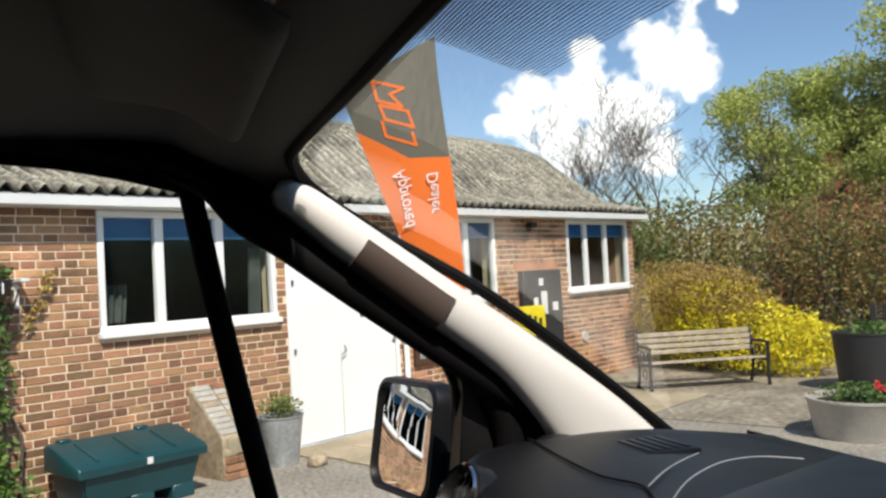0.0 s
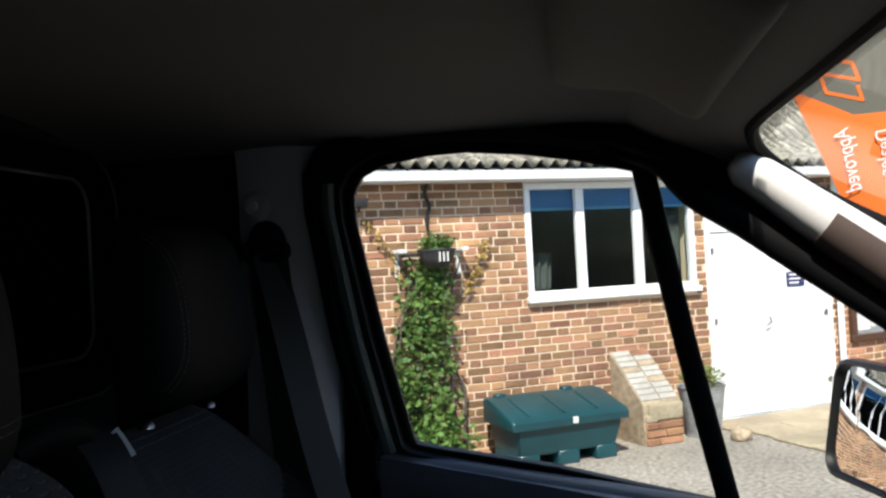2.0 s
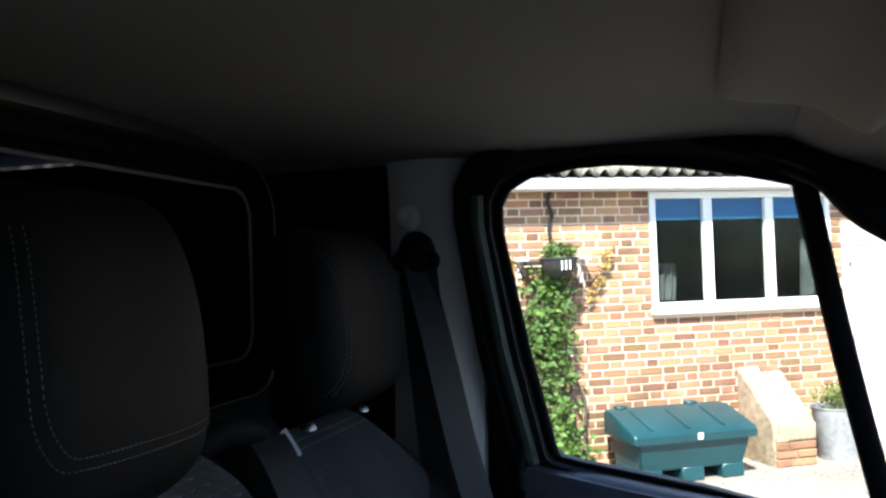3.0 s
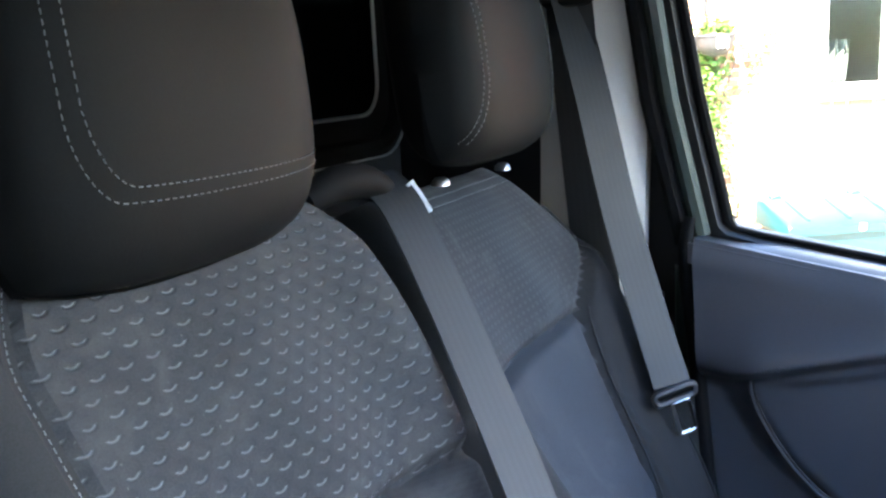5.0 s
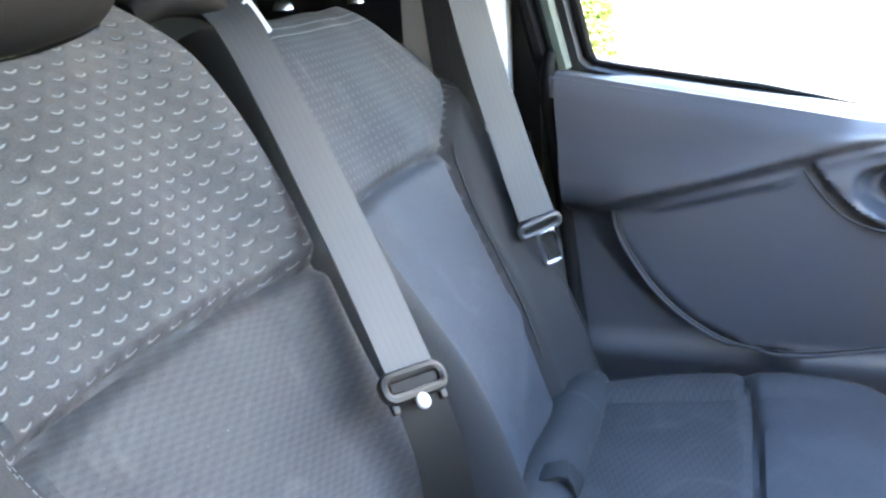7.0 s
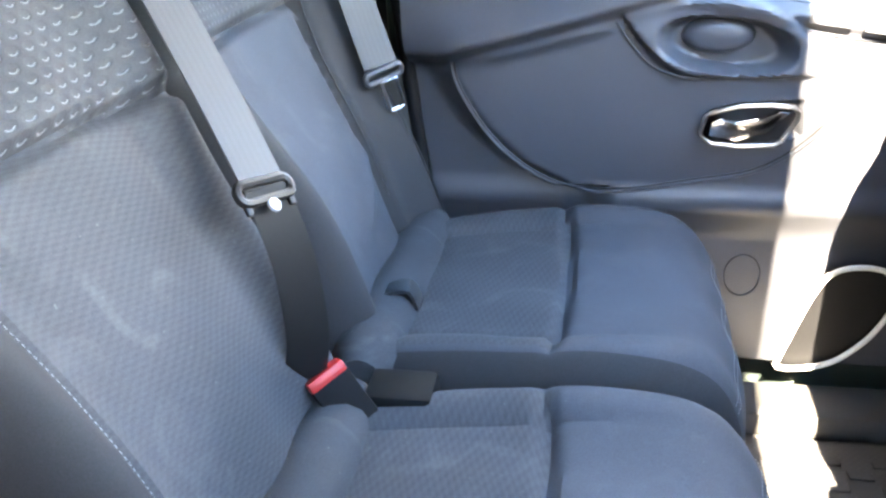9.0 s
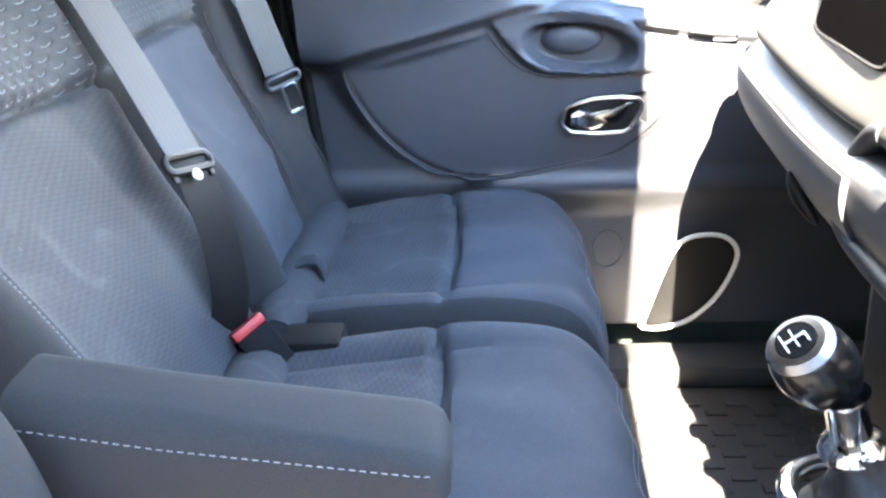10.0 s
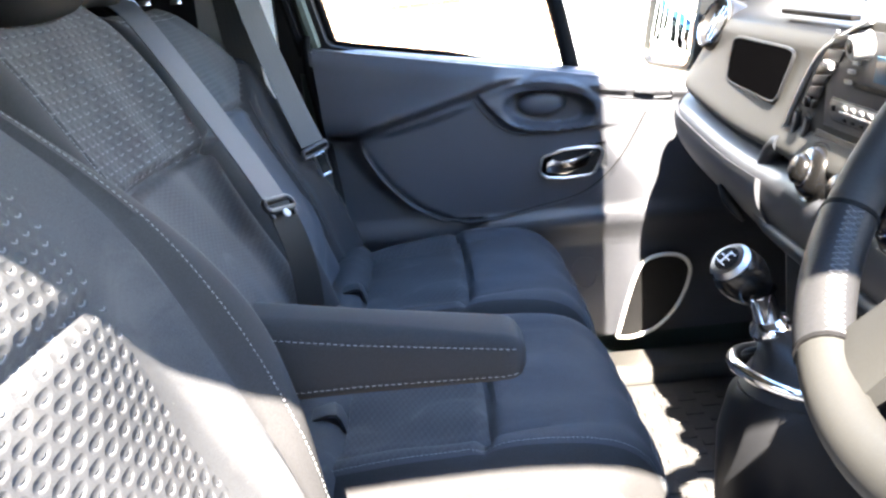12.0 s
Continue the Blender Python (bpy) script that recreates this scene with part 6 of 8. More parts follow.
def headrest(st, yc, hw, xf, z0, z1, sides=False, sockets=()):
    name = "headrest"
    zc, hh = (z0 + z1) / 2, (z1 - z0) / 2

    def hf(a, b, sgn=1):
        s, t = 2 * a - 1, 2 * b - 1
        w = hw * (1 - 0.16 * max(0, t) ** 2 - 0.14 * max(0, -t) ** 5)
        e = max(0.0, 1 - abs(s) ** 4.5) ** 0.42 * max(0.0, 1 - abs(t) ** 5) ** 0.42
        lean = -0.10 * (t * hh)
        return Vector((xf - 0.055 + lean + sgn * 0.055 * e - (0.012 * t * t if sgn > 0 else 0), yc + s * w, zc + t * hh * (1 - (0.10 * abs(s) ** 2.5 if t < 0 else 0.05 * abs(s) ** 3))))

    bm = bmesh.new()
    slab(bm, lambda a, b: hf(a, b), lambda a, b: hf(a, b, -1), 40, 40)
    bmesh.ops.remove_doubles(bm, verts=bm.verts, dist=0.0004)
    hr = part(name, bm, M["leather"], st, "black leatherette headrest with pale stitching", smooth=60)
    skin = Vector((0.001, 0, 0))
    if sides:
        for a0, sg in ((0.14, 1), (0.90, -1)):
            for k in (0.0, 0.030):
                pts = [hf(a0 + sg * (k - 0.10 * abs(2 * i / 40 - 1) ** 3), 0.10 + 0.80 * i / 40) + skin for i in range(41)]
                part("stitching", stitches(pts, Vector((1, 0, 0))), M["thread"], hr)
    else:
        for k in (0.0, 0.035):
            pts = [hf(0.10 + k, 0.86 - 0.46 * i / 30) + skin for i in range(31)]
            pts += [hf(0.10 + k + 0.10 * (1 - math.cos(radians(9 * i))), 0.40 - 0.188 * math.sin(radians(9 * i)) + k * 0.9) + skin for i in range(1, 11)]
            pts += [hf(0.20 + k + (0.76 - k) * i / 30, 0.212 + k * 0.9 - 0.008 * (i / 30)) + skin for i in range(1, 31)]
            part("stitching", stitches(pts, Vector((1, 0, 0))), M["thread"], hr)
    for s in (() if sides else (-1, 1)):
        part("post", tube(bmesh.new(), [(xf - 0.065, yc + s * 0.07, z0 - 0.03), (xf - 0.065, yc + s * 0.07, z0 + 0.06)], 0.005, 10), M["black"], hr)
    for p in sockets:
        lathe(bm := bmesh.new(), [(0.0, 0.003), (0.006, 0.002), (0.009, -0.001), (0.010, -0.006)], Matrix.Translation(p), 16)
        part("post_socket", bm, M["steel"], hr)
    return hr


outer, out_bf, out_cf = seat("passenger_seat", "grey cloth outer passenger seat with leatherette headrest", 0.535, 0.215, 0.0, 1.545, 1.338, 0.035, False, 0.855, "passenger seats", sewn=(0.93,), insert=(-0.92, 0.70), lines=(), back=(0.025, 0.222), plain=True)
middle, mid_bf, mid_cf = seat("passenger_seat", "grey cloth middle passenger seat with crescent-pattern backrest", 0.105, 0.205, 0.0, 1.605, 1.330, 0.030, False, 0.145, "passenger seats", sewn=(0.07,), insert=(-0.70, 0.955), lines=(0.145,), back=(0.02, 0.205))
driver, drv_bf, drv_cf = seat("driver_seat", "grey cloth driver seat with crescent pattern and pale stitching", -0.475, 0.282, 0.095, 1.56, 1.358, 0.056, True, 0.0, insert=(-0.433, 0.433), lines=(0.13, 0.87))
# pale piping along the outer seat's wing
pts = [out_bf(0.905, k / 60) + BN * 0.002 for k in range(4, 54)]
part("wing_piping", tube(bmesh.new(), pts, 0.0012, 6), M["webbing"], outer, "thin grey piping")
pts = [out_bf(0.19, k / 60) + BN * 0.001 for k in range(4, 50)]
part("insert_piping", tube(bmesh.new(), pts, 0.0013, 6), M["rubber"], outer, "thin dark seam beside the insert")
pts = [out_bf((1 + 0.34 + 0.22 * sstep(1.14, 1.34, z) + 0.50 * sstep(1.325, 1.50, z)) / 2 + 0.012, (z - 0.95) / 0.595) + BN * 0.002 for z in [1.10 + 0.25 * k / 30 for k in range(31)]]
part("wing_seam", tube(bmesh.new(), pts, 0.0009, 6), M["webbing"], outer, "fine seam along the wing")
headrest(outer, 0.580, 0.145, -0.135, 1.548, 1.782, True, ((-0.193, 0.481, 1.541), (-0.190, 0.645, 1.537)))
headrest(middle, 0.110, 0.136, -0.160, 1.528, 1.800)
headrest(driver, -0.475, 0.135, -0.06, 1.59, 1.81)

# driver's folding armrest
def arm_ring(a):
    """A rounded section of the armrest at a, from the hinge (0) to the tip (1)."""
    top, low = 1.280 - 0.040 * a, 1.196 + 0.004 * a
    p = Vector((0.050 + 0.236 * a, -0.172, (top + low) / 2))
    e = max(0.0, 1 - max(0.0, (a - 0.91) / 0.09) ** 2.2) ** 0.5
    hw_, hh_ = 0.034 * (0.55 + 0.45 * e), (top - low) / 2 * (0.50 + 0.50 * e)
    return [p + Vector((0, x, z)) for x, z in rr_loop(hw_, hh_, min(hw_, hh_) * 0.62, 5)]


bm = bmesh.new()
prev = None
N_ARM = 44
for k in range(N_ARM + 1):
    rg = [bm.verts.new(p) for p in arm_ring(k / N_ARM)]
    if prev:
        for j in range(len(rg)):
            bm.faces.new((prev[j], prev[(j + 1) % len(rg)], rg[(j + 1) % len(rg)], rg[j]))
    else:
        bm.faces.new(rg[::-1])
    prev = rg
bm.faces.new(prev)
arm = part("armrest", bm, M["cloth_dark"], driver, "padded folding armrest with pale stitching", smooth=60)
for idx, out in ((10, Vector((0, -1, 0.35))), (13, Vector((0, -0.9, -0.4)))):
    part("stitching", stitches([arm_ring(0.02 + 0.95 * k / 50)[idx] + out * 0.0008 for k in range(51)], out), M["thread"], arm)

# ---- seat belts ----
def resample(pts, n):
    return spline(pts, n)


mb = thing("seat_belt", pose(-0.15, 0.40, 1.50), "grey middle seat belt clipped into its red buckle", "seat belt", "seat belts")
top = resample([(-0.225, 0.400, 1.556), (-0.182, 0.376, 1.530), (-0.12, 0.338, 1.450), (-0.045, 0.286, 1.345), (0.005, 0.250, 1.268)], 24)
part("shoulder_strap", strap(bmesh.new(), top, [Vector((0.18, 0.95, 0.25))] * 25, 0.047, 0.0016), M["webbing"], mb)
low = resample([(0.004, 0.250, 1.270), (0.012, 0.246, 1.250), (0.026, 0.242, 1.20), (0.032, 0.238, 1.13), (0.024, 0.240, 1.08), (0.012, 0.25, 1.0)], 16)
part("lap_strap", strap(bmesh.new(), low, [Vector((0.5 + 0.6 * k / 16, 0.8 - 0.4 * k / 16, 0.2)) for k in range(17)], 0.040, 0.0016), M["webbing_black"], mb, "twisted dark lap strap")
td = Vector((0.05, -0.036, -0.077)).normalized()
tc_ = Vector((0.18, 0.95, 0.25))
tc_ = (tc_ - td * tc_.dot(td)).normalized()
tn = tc_.cross(td)
tn = tn if tn.x > 0 else -tn
TM = Matrix(((tn.x, tc_.x, -td.x, 0.006), (tn.y, tc_.y, -td.y, 0.242), (tn.z, tc_.z, -td.z, 1.267), (0, 0, 0, 1)))
tg = part("tongue", tube(bmesh.new(), [TM @ Vector((0.003, x, z)) for x, z in rr_loop(0.0285, 0.0085, 0.0075, 5)], 0.0044, 8, closed=True), M["black"], mb, "black plastic belt tongue")
part("tongue_tail", box(bmesh.new(), -0.002, 0.0035, -0.027, -0.0205, -0.019, -0.008, 0.002), M["black"], tg, F=TM)
part("tongue_tail", box(bmesh.new(), -0.002, 0.0035, 0.0205, 0.027, -0.019, -0.008, 0.002), M["black"], tg, F=TM)
lathe(bm := bmesh.new(), [(0, 0.0022), (0.0058, 0.0018), (0.0068, 0.0)], TM @ Matrix.Translation((0.0055, 0.0, -0.0155)) @ Matrix.Rotation(radians(90), 4, "Y"), 16)
part("stop_button", bm, M["silver"], mb, "pale round stop button")
bm = bmesh.new()
tube(bm, spline([(-0.235, 0.300, 1.545), (-0.225, 0.335, 1.556), (-0.215, 0.372, 1.552), (-0.208, 0.402, 1.535)], 16), [0.008 + 0.009 * math.sin(math.pi * (0.15 + 0.75 * k / 16)) for k in range(17)], 14)
part("guide", bm, M["rubber"], mb, "black belt guide on the seat shoulder")
part("guide_flap", strap(bmesh.new(), [(-0.190, 0.406, 1.548), (-0.182, 0.410, 1.533), (-0.174, 0.412, 1.518)], [Vector((0.2, 0.95, 0.2))] * 3, 0.011, 0.004), M["silver"], mb, "pale plastic flap")
bz = Vector((-0.55, 0.10, 0.83)).normalized()
by = (Vector((0.80, 0.55, 0.0)) - bz * bz.dot(Vector((0.80, 0.55, 0.0)))).normalized()
bx = by.cross(bz)
BM_ = Matrix(((bx.x, by.x, bz.x, 0.038), (bx.y, by.y, bz.y, 0.250), (bx.z, by.z, bz.z, 1.078), (0, 0, 0, 1)))
bk = part("buckle", box(bmesh.new(), -0.012, 0.012, -0.021, 0.021, -0.085, -0.006, 0.003), M["rubber"], mb, "black buckle housing", F=BM_)
part("buckle_button", box(bmesh.new(), -0.0115, 0.0115, -0.0205, 0.0205, -0.010, 0.004, 0.003), M["red"], bk, "red release button", F=BM_)

solo("buckle_recess", box(bmesh.new(), 0.072, 0.140, 0.252, 0.305, 0.96, 1.054, 0.006, 2), M["leather"], "dark fabric-lined buckle slot between the cushions", "buckle slot", base=(0.1, 0.28, 0.96))

ob_ = thing("seat_belt", pose(-0.14, 0.80, 1.75), "grey outer seat belt hanging from the door post", "seat belt", "seat belts")
hang = resample([(-0.150, 0.790, 1.735), (-0.118, 0.775, 1.62), (-0.075, 0.750, 1.46), (-0.030, 0.722, 1.33), (-0.002, 0.700, 1.262)], 24)
part("shoulder_strap", strap(bmesh.new(), hang, [Vector((0.75, 0.62, 0.25))] * 25, 0.047, 0.0016), M["webbing_dark"], ob_)
part("retractor_strap", strap(bmesh.new(), [(-0.150, 0.793, 1.735), (-0.138, 0.788, 1.60), (-0.124, 0.786, 1.45), (-0.110, 0.788, 1.25)], [Vector((1, 0.1, 0))] * 4, 0.060, 0.0016), M["webbing_dark"], ob_)
low = resample([(0.000, 0.702, 1.258), (0.000, 0.732, 1.20), (0.006, 0.742, 1.114), (0.013, 0.747, 1.016), (0.022, 0.75, 0.86)], 16)
part("lap_strap", strap(bmesh.new(), low, [Vector((0.9, 0.4, 0.1))] * 17, 0.045, 0.0016), M["webbing_dark"], ob_)
TM2 = Matrix.Translation((0.002, 0.696, 1.252)) @ Matrix.Rotation(radians(35), 4, "Z") @ Matrix.Rotation(radians(-15), 4, "Y")
bm = bmesh.new()
tube(bm, [TM2 @ Vector((x, 0, z)) for x, z in rr_loop(0.026, 0.007, 0.006, 4)], 0.0045, 8, closed=True)
tg = part("tongue", bm, M["dash"], ob_, "grey plastic tongue grip")
bm = bmesh.new()
tube(bm, [TM2 @ Vector((0.004 + x, -0.002, -0.030 + z)) for x, z in rr_loop(0.011, 0.021, 0.004, 3)], 0.0028, 6, closed=True)
part("latch_plate", bm, M["steel"], tg, "bare steel latch plate")
lathe(bm := bmesh.new(), [(0.030, -0.008), (0.033, 0.0), (0.026, 0.012), (0.014, 0.018), (0, 0.018)], pose(-0.15, 0.800, 1.752, 90, 0, 0) @ Matrix.Diagonal((1, 1.1, 1, 1)), 24)
part("guide_ring", bm, M["black"], ob_, "black swivel guide")
part("guide_loop", tube(bmesh.new(), [Vector((-0.15 + x, 0.785, 1.738 + z)) for x, z in rr_loop(0.033, 0.011, 0.010, 4)], 0.006, 8, closed=True), M["black"], ob_)

lb = thing("seat_belt_stub", pose(0.03, 0.47, 1.0), "grey folded strap end between cushion and backrest", "belt stub")
part("strap_end", strap(bmesh.new(), resample([(0.045, 0.46, 1.055), (0.075, 0.465, 1.060), (0.085, 0.468, 1.035)], 6), [Vector((0, 1, 0))] * 7, 0.03, 0.004), M["webbing"], lb)
lb2 = copy_thing(lb, pose(0.03, 0.05, 1.0))
WORLD[lb2.name] = pose(0.03, 0.05, 1.0)

# ---- outside: ground ----
bm = bmesh.new()
rings = [[bm.verts.new((0, 0, 0))]]
for r in (3, 6, 9, 13, 20, 40, 100, 400):
    rings.append([bm.verts.new((r * math.cos(k / 48 * 6.28318), r * math.sin(k / 48 * 6.28318), 0)) for k in range(48)])
for a, b in zip(rings, rings[1:]):
    for k in range(48):
        j = (k + 1) % 48
        bm.faces.new((a[0], b[k], b[j]) if len(a) == 1 else (a[k], b[k], b[j], a[j]))
solo("ground", bm, M["gravel"], "worn gravelly tarmac yard", "ground", kind="structure", smooth=0)

# ---- the brick building; in its own axes x runs along the wall, y into it ----
BF = Matrix.Translation((-0.112, 7.329, 0)) @ Matrix.Rotation(radians(30.46), 4, "Z")
WALL_L, WALL_R, WALL_T = -7.0, 9.15, 2.42
OPEN = [(-5.6, -3.75, 1.31, 2.385), (-3.6, -1.75, 1.31, 2.385), (0.0, 1.85, 1.31, 2.385), (1.97, 3.56, -0.03, 2.05), (3.70, 5.45, 1.31, 2.385), (7.16, 8.95, 1.31, 2.385)]
bm = bmesh.new()
cuts = sorted({WALL_L, WALL_R, *(o[0] for o in OPEN), *(o[1] for o in OPEN)})
for x0, x1 in zip(cuts, cuts[1:]):
    holes = sorted((o[2], o[3]) for o in OPEN if o[0] <= x0 and o[1] >= x1)
    z = -0.05
    for h0, h1 in holes + [(WALL_T, WALL_T)]:
        if h0 > z + 0.01:
            box(bm, x0, x1, 0.008, 0.23, z, h0)
        z = max(z, h1)
wall_s = solo("wall_south", bm, M["mortar"], "sunlit brick wall with pale mortar joints", "brick wall", kind="structure", F=BF, smooth=0)
bm = bmesh.new()
GABLE = [(0.23, -0.05), (0.23, 2.45), (0.80, 2.72), (1.45, 3.26), (2.9, 3.97), (5.2, 4.28), (6.4, 4.18), (8.0, 3.1), (8.0, -0.05)]
prism(bm, GABLE, 0, WALL_R - 0.22, WALL_R)
prism(bm, GABLE, 0, WALL_L, WALL_L + 0.2)
box(bm, WALL_L, WALL_R, 8.0, 8.2, -0.05, 2.9)
solo("wall_sides", bm, M["brick"], "brick end walls of the building", "brick wall", kind="structure", F=BF, smooth=0)
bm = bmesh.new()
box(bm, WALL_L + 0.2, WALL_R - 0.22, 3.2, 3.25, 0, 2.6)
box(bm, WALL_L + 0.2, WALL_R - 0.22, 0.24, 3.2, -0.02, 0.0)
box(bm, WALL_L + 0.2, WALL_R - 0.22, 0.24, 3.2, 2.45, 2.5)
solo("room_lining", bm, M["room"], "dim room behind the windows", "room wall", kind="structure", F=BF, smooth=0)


def window(x0, x1, z0, z1, mull, label, number, curtain=()):
    w = thing("window_%d" % number, BF @ pose(x0, 0.05, z0), label, "window", kind="structure")
    bm = bmesh.new()
    t = 0.06
    for a0, a1, b0, b1 in ((x0, x1, z1 - t, z1), (x0, x1, z0 + 0.03, z0 + 0.03 + t), (x0, x0 + t, z0 + 0.03 + t, z1 - t), (x1 - t, x1, z0 + 0.03 + t, z1 - t)):
        box(bm, a0, a1, -0.012, 0.06, b0, b1, 0.006, 1)
    part("window_frame", bm, M["upvc"], w, "white plastic frame", F=BF)
    part("window_sill", box(bmesh.new(), x0 - 0.02, x1 + 0.02, -0.065, 0.05, z0 - 0.012, z0 + 0.045, 0.008, 1), M["upvc"], w, "white plastic sill", F=BF)
    xs = [x0 + t] + list(mull) + [x1 - t]
    for m in mull:
        part("mullion", box(bmesh.new(), m - 0.045, m + 0.045, -0.008, 0.05, z0 + 0.09, z1 - t, 0.006, 1), M["upvc"], w, F=BF)
    for a, b in zip(xs, xs[1:]):
        pn = part("pane", box(bmesh.new(), a, b, 0.03, 0.034, z0 + 0.08, z1 - t), M["glass_window"], w, F=BF, smooth=0)
        pn.visible_shadow = False
        bl = part("blind", box(bmesh.new(), a + 0.01, b - 0.01, 0.055, 0.065, z1 - t - 0.17, z1 - t), M["blind"], w, "lowered blue roller blind", F=BF, smooth=0)
        part("blind_bar", box(bmesh.new(), a + 0.01, b - 0.01, 0.048, 0.068, z1 - t - 0.19, z1 - t - 0.171), M["blue_bar"], bl, "paler bar at its foot", F=BF, smooth=0)
    for a, b, zt, yy in curtain:
        bm = bmesh.new()
        slab(bm, lambda u, v: Vector((a + (b - a) * u + 0.03 * v, yy + 0.02 * math.sin(u * 22), z0 + 0.1 + (zt - z0 - 0.1) * v)), lambda u, v: Vector((a + (b - a) * u + 0.03 * v, yy + 0.015 + 0.02 * math.sin(u * 22), z0 + 0.1 + (zt - z0 - 0.1) * v)), 24, 4)
        part("curtain", bm, M["curtain"], w, "pale folded curtain", F=BF)
    return w


window(0.0, 1.85, 1.31, 2.385, (0.575, 1.205), "white three-light window with blue blinds", 2, ((0.15, 0.42, 1.75, 0.35), (1.60, 1.74, 2.05, 0.12)))
window(-3.6, -1.75, 1.31, 2.385, (-3.14, -2.68, -2.21), "white four-light window with blue blinds", 3)
window(-5.6, -3.75, 1.31, 2.385, (-5.0, -4.4), "white window with blue blinds", 4)
window(3.70, 5.45, 1.31, 2.385, (4.28, 4.86), "white three-light window with blue blinds", 5, ((5.05, 5.3, 1.95, 0.3),))
window(7.16, 8.95, 1.31, 2.385, (7.69, 8.27), "white three-light window with deep blue blinds", 6)

dd = thing("door_2", BF @ pose(2.75, 0.05, 0), "white double door with a small navy sign", "door", kind="structure")
bm = bmesh.new()
for a0, a1, b0, b1 in ((1.97, 2.03, 0, 2.05), (3.50, 3.56, 0, 2.05), (2.03, 3.50, 1.86, 2.05)):
    box(bm, a0, a1, -0.015, 0.07, b0, b1, 0.006, 1)
part("door_frame", bm, M["upvc"], dd, F=BF)
for a0, a1 in ((2.035, 2.665), (2.673, 3.495)):
    lf = part("leaf", box(bmesh.new(), a0, a1, 0.0, 0.05, 0.03, 1.853, 0.005, 1), M["upvc"], dd, F=BF)
    if a0 > 2.5:
        part("handle", tube(bmesh.new(), [BF @ Vector(p) for p in ((2.71, -0.02, 0.99), (2.71, -0.045, 0.93), (2.64, -0.045, 0.90))], 0.008, 8), M["steel"], lf)
        sg = part("sign", box(bmesh.new(), 2.97, 3.20, -0.008, -0.002, 1.27, 1.42), M["navy"], lf, "small navy notice", F=BF, smooth=0)
        for k in range(3):
            part("line_of_writing", box(bmesh.new(), 3.0, 3.17 - 0.02 * k, -0.011, -0.0085, 1.385 - k * 0.042, 1.400 - k * 0.042), M["white"], sg, F=BF, smooth=0)
    for z in (0.25, 0.95, 1.65):
        part("hinge", box(bmesh.new(), (a0 if a0 < 2.5 else a1 - 0.03) - 0.02, (a0 if a0 < 2.5 else a1 - 0.03) + 0.03, -0.014, 0.0, z, z + 0.06, 0.004, 1), M["steel"], lf, F=BF)
part("threshold", box(bmesh.new(), 1.97, 3.56, -0.05, 0.06, 0.0, 0.028, 0.004, 1), M["zinc"], dd, F=BF)

# eaves: soffit board, fascia, gutter
bm = bmesh.new()
box(bm, WALL_L, WALL_R + 0.1, -0.125, 0.0, 2.392, 2.41)
box(bm, WALL_L, WALL_R + 0.1, -0.145, -0.125, 2.392, 2.50)
solo("fascia", bm, M["upvc"], "white fascia and soffit under the eaves", "fascia", kind="structure", F=BF)
bm = bmesh.new()
prof_g = [(-0.148, 2.475), (-0.150, 2.402), (-0.160, 2.394), (-0.222, 2.394), (-0.232, 2.402), (-0.240, 2.478), (-0.233, 2.478), (-0.225, 2.408), (-0.220, 2.402), (-0.163, 2.402), (-0.158, 2.408), (-0.156, 2.475)]
prism(bm, prof_g, 0, WALL_L, WALL_R + 0.12)
solo("gutter", bm, M["upvc"], "white plastic gutter along the eaves", "gutter", kind="structure", F=BF)
part_pipe = solo("downpipe", tube(bmesh.new(), [(3.635, -0.06, 2.40), (3.635, -0.045, 2.2), (3.635, -0.045, 0.1)], 0.034, 12), M["upvc"], "white plastic downpipe on the wall", "downpipe", F=BF, base=(3.635, -0.045, 0.0))

# corrugated roof
RP = spline([(-0.225, 0, 2.512), (0.10, 0, 2.60), (0.45, 0, 2.70), (0.80, 0, 2.845), (1.10, 0, 3.10), (1.45, 0, 3.38), (2.0, 0, 3.72), (2.9, 0, 4.08), (4.0, 0, 4.33), (5.2, 0, 4.40), (6.4, 0, 4.30), (8.3, 0, 3.2)], 40)
verts, faces = [], []
xs = np.arange(WALL_L - 0.1, WALL_R + 0.16, 0.146 / 8)
for j, p in enumerate(RP):
    q = RP[min(j + 1, 40)] - RP[max(j - 1, 0)]
    nz = Vector((-q.z, 0, q.x)).normalized()
    lap = 0.022 * (1 if j % 10 < 5 else 0)
    for x in xs:
        h = 0.085 * abs(math.sin(math.pi * x / 0.146)) - 0.045 + 0.008 * noise.noise((x * 0.9, j * 0.31, 0)) + lap
        verts.append((x, p.x + nz.x * h, p.z + nz.z * h))
nx = len(xs)
for j in range(40):
    for i in range(nx - 1):
        faces.append((j * nx + i, j * nx + i + 1, (j + 1) * nx + i + 1, (j + 1) * nx + i))
me = bpy.data.meshes.new("roof")
me.from_pydata(verts, [], faces)
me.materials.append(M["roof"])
me.shade_smooth()
roof = new("roof", me)
roof.matrix_basis = BF
tagged(roof, "lichen-spotted grey corrugated roof sheets", "roof", kind="structure")
md = roof.modifiers.new("thick", "SOLIDIFY")
md.thickness = 0.012

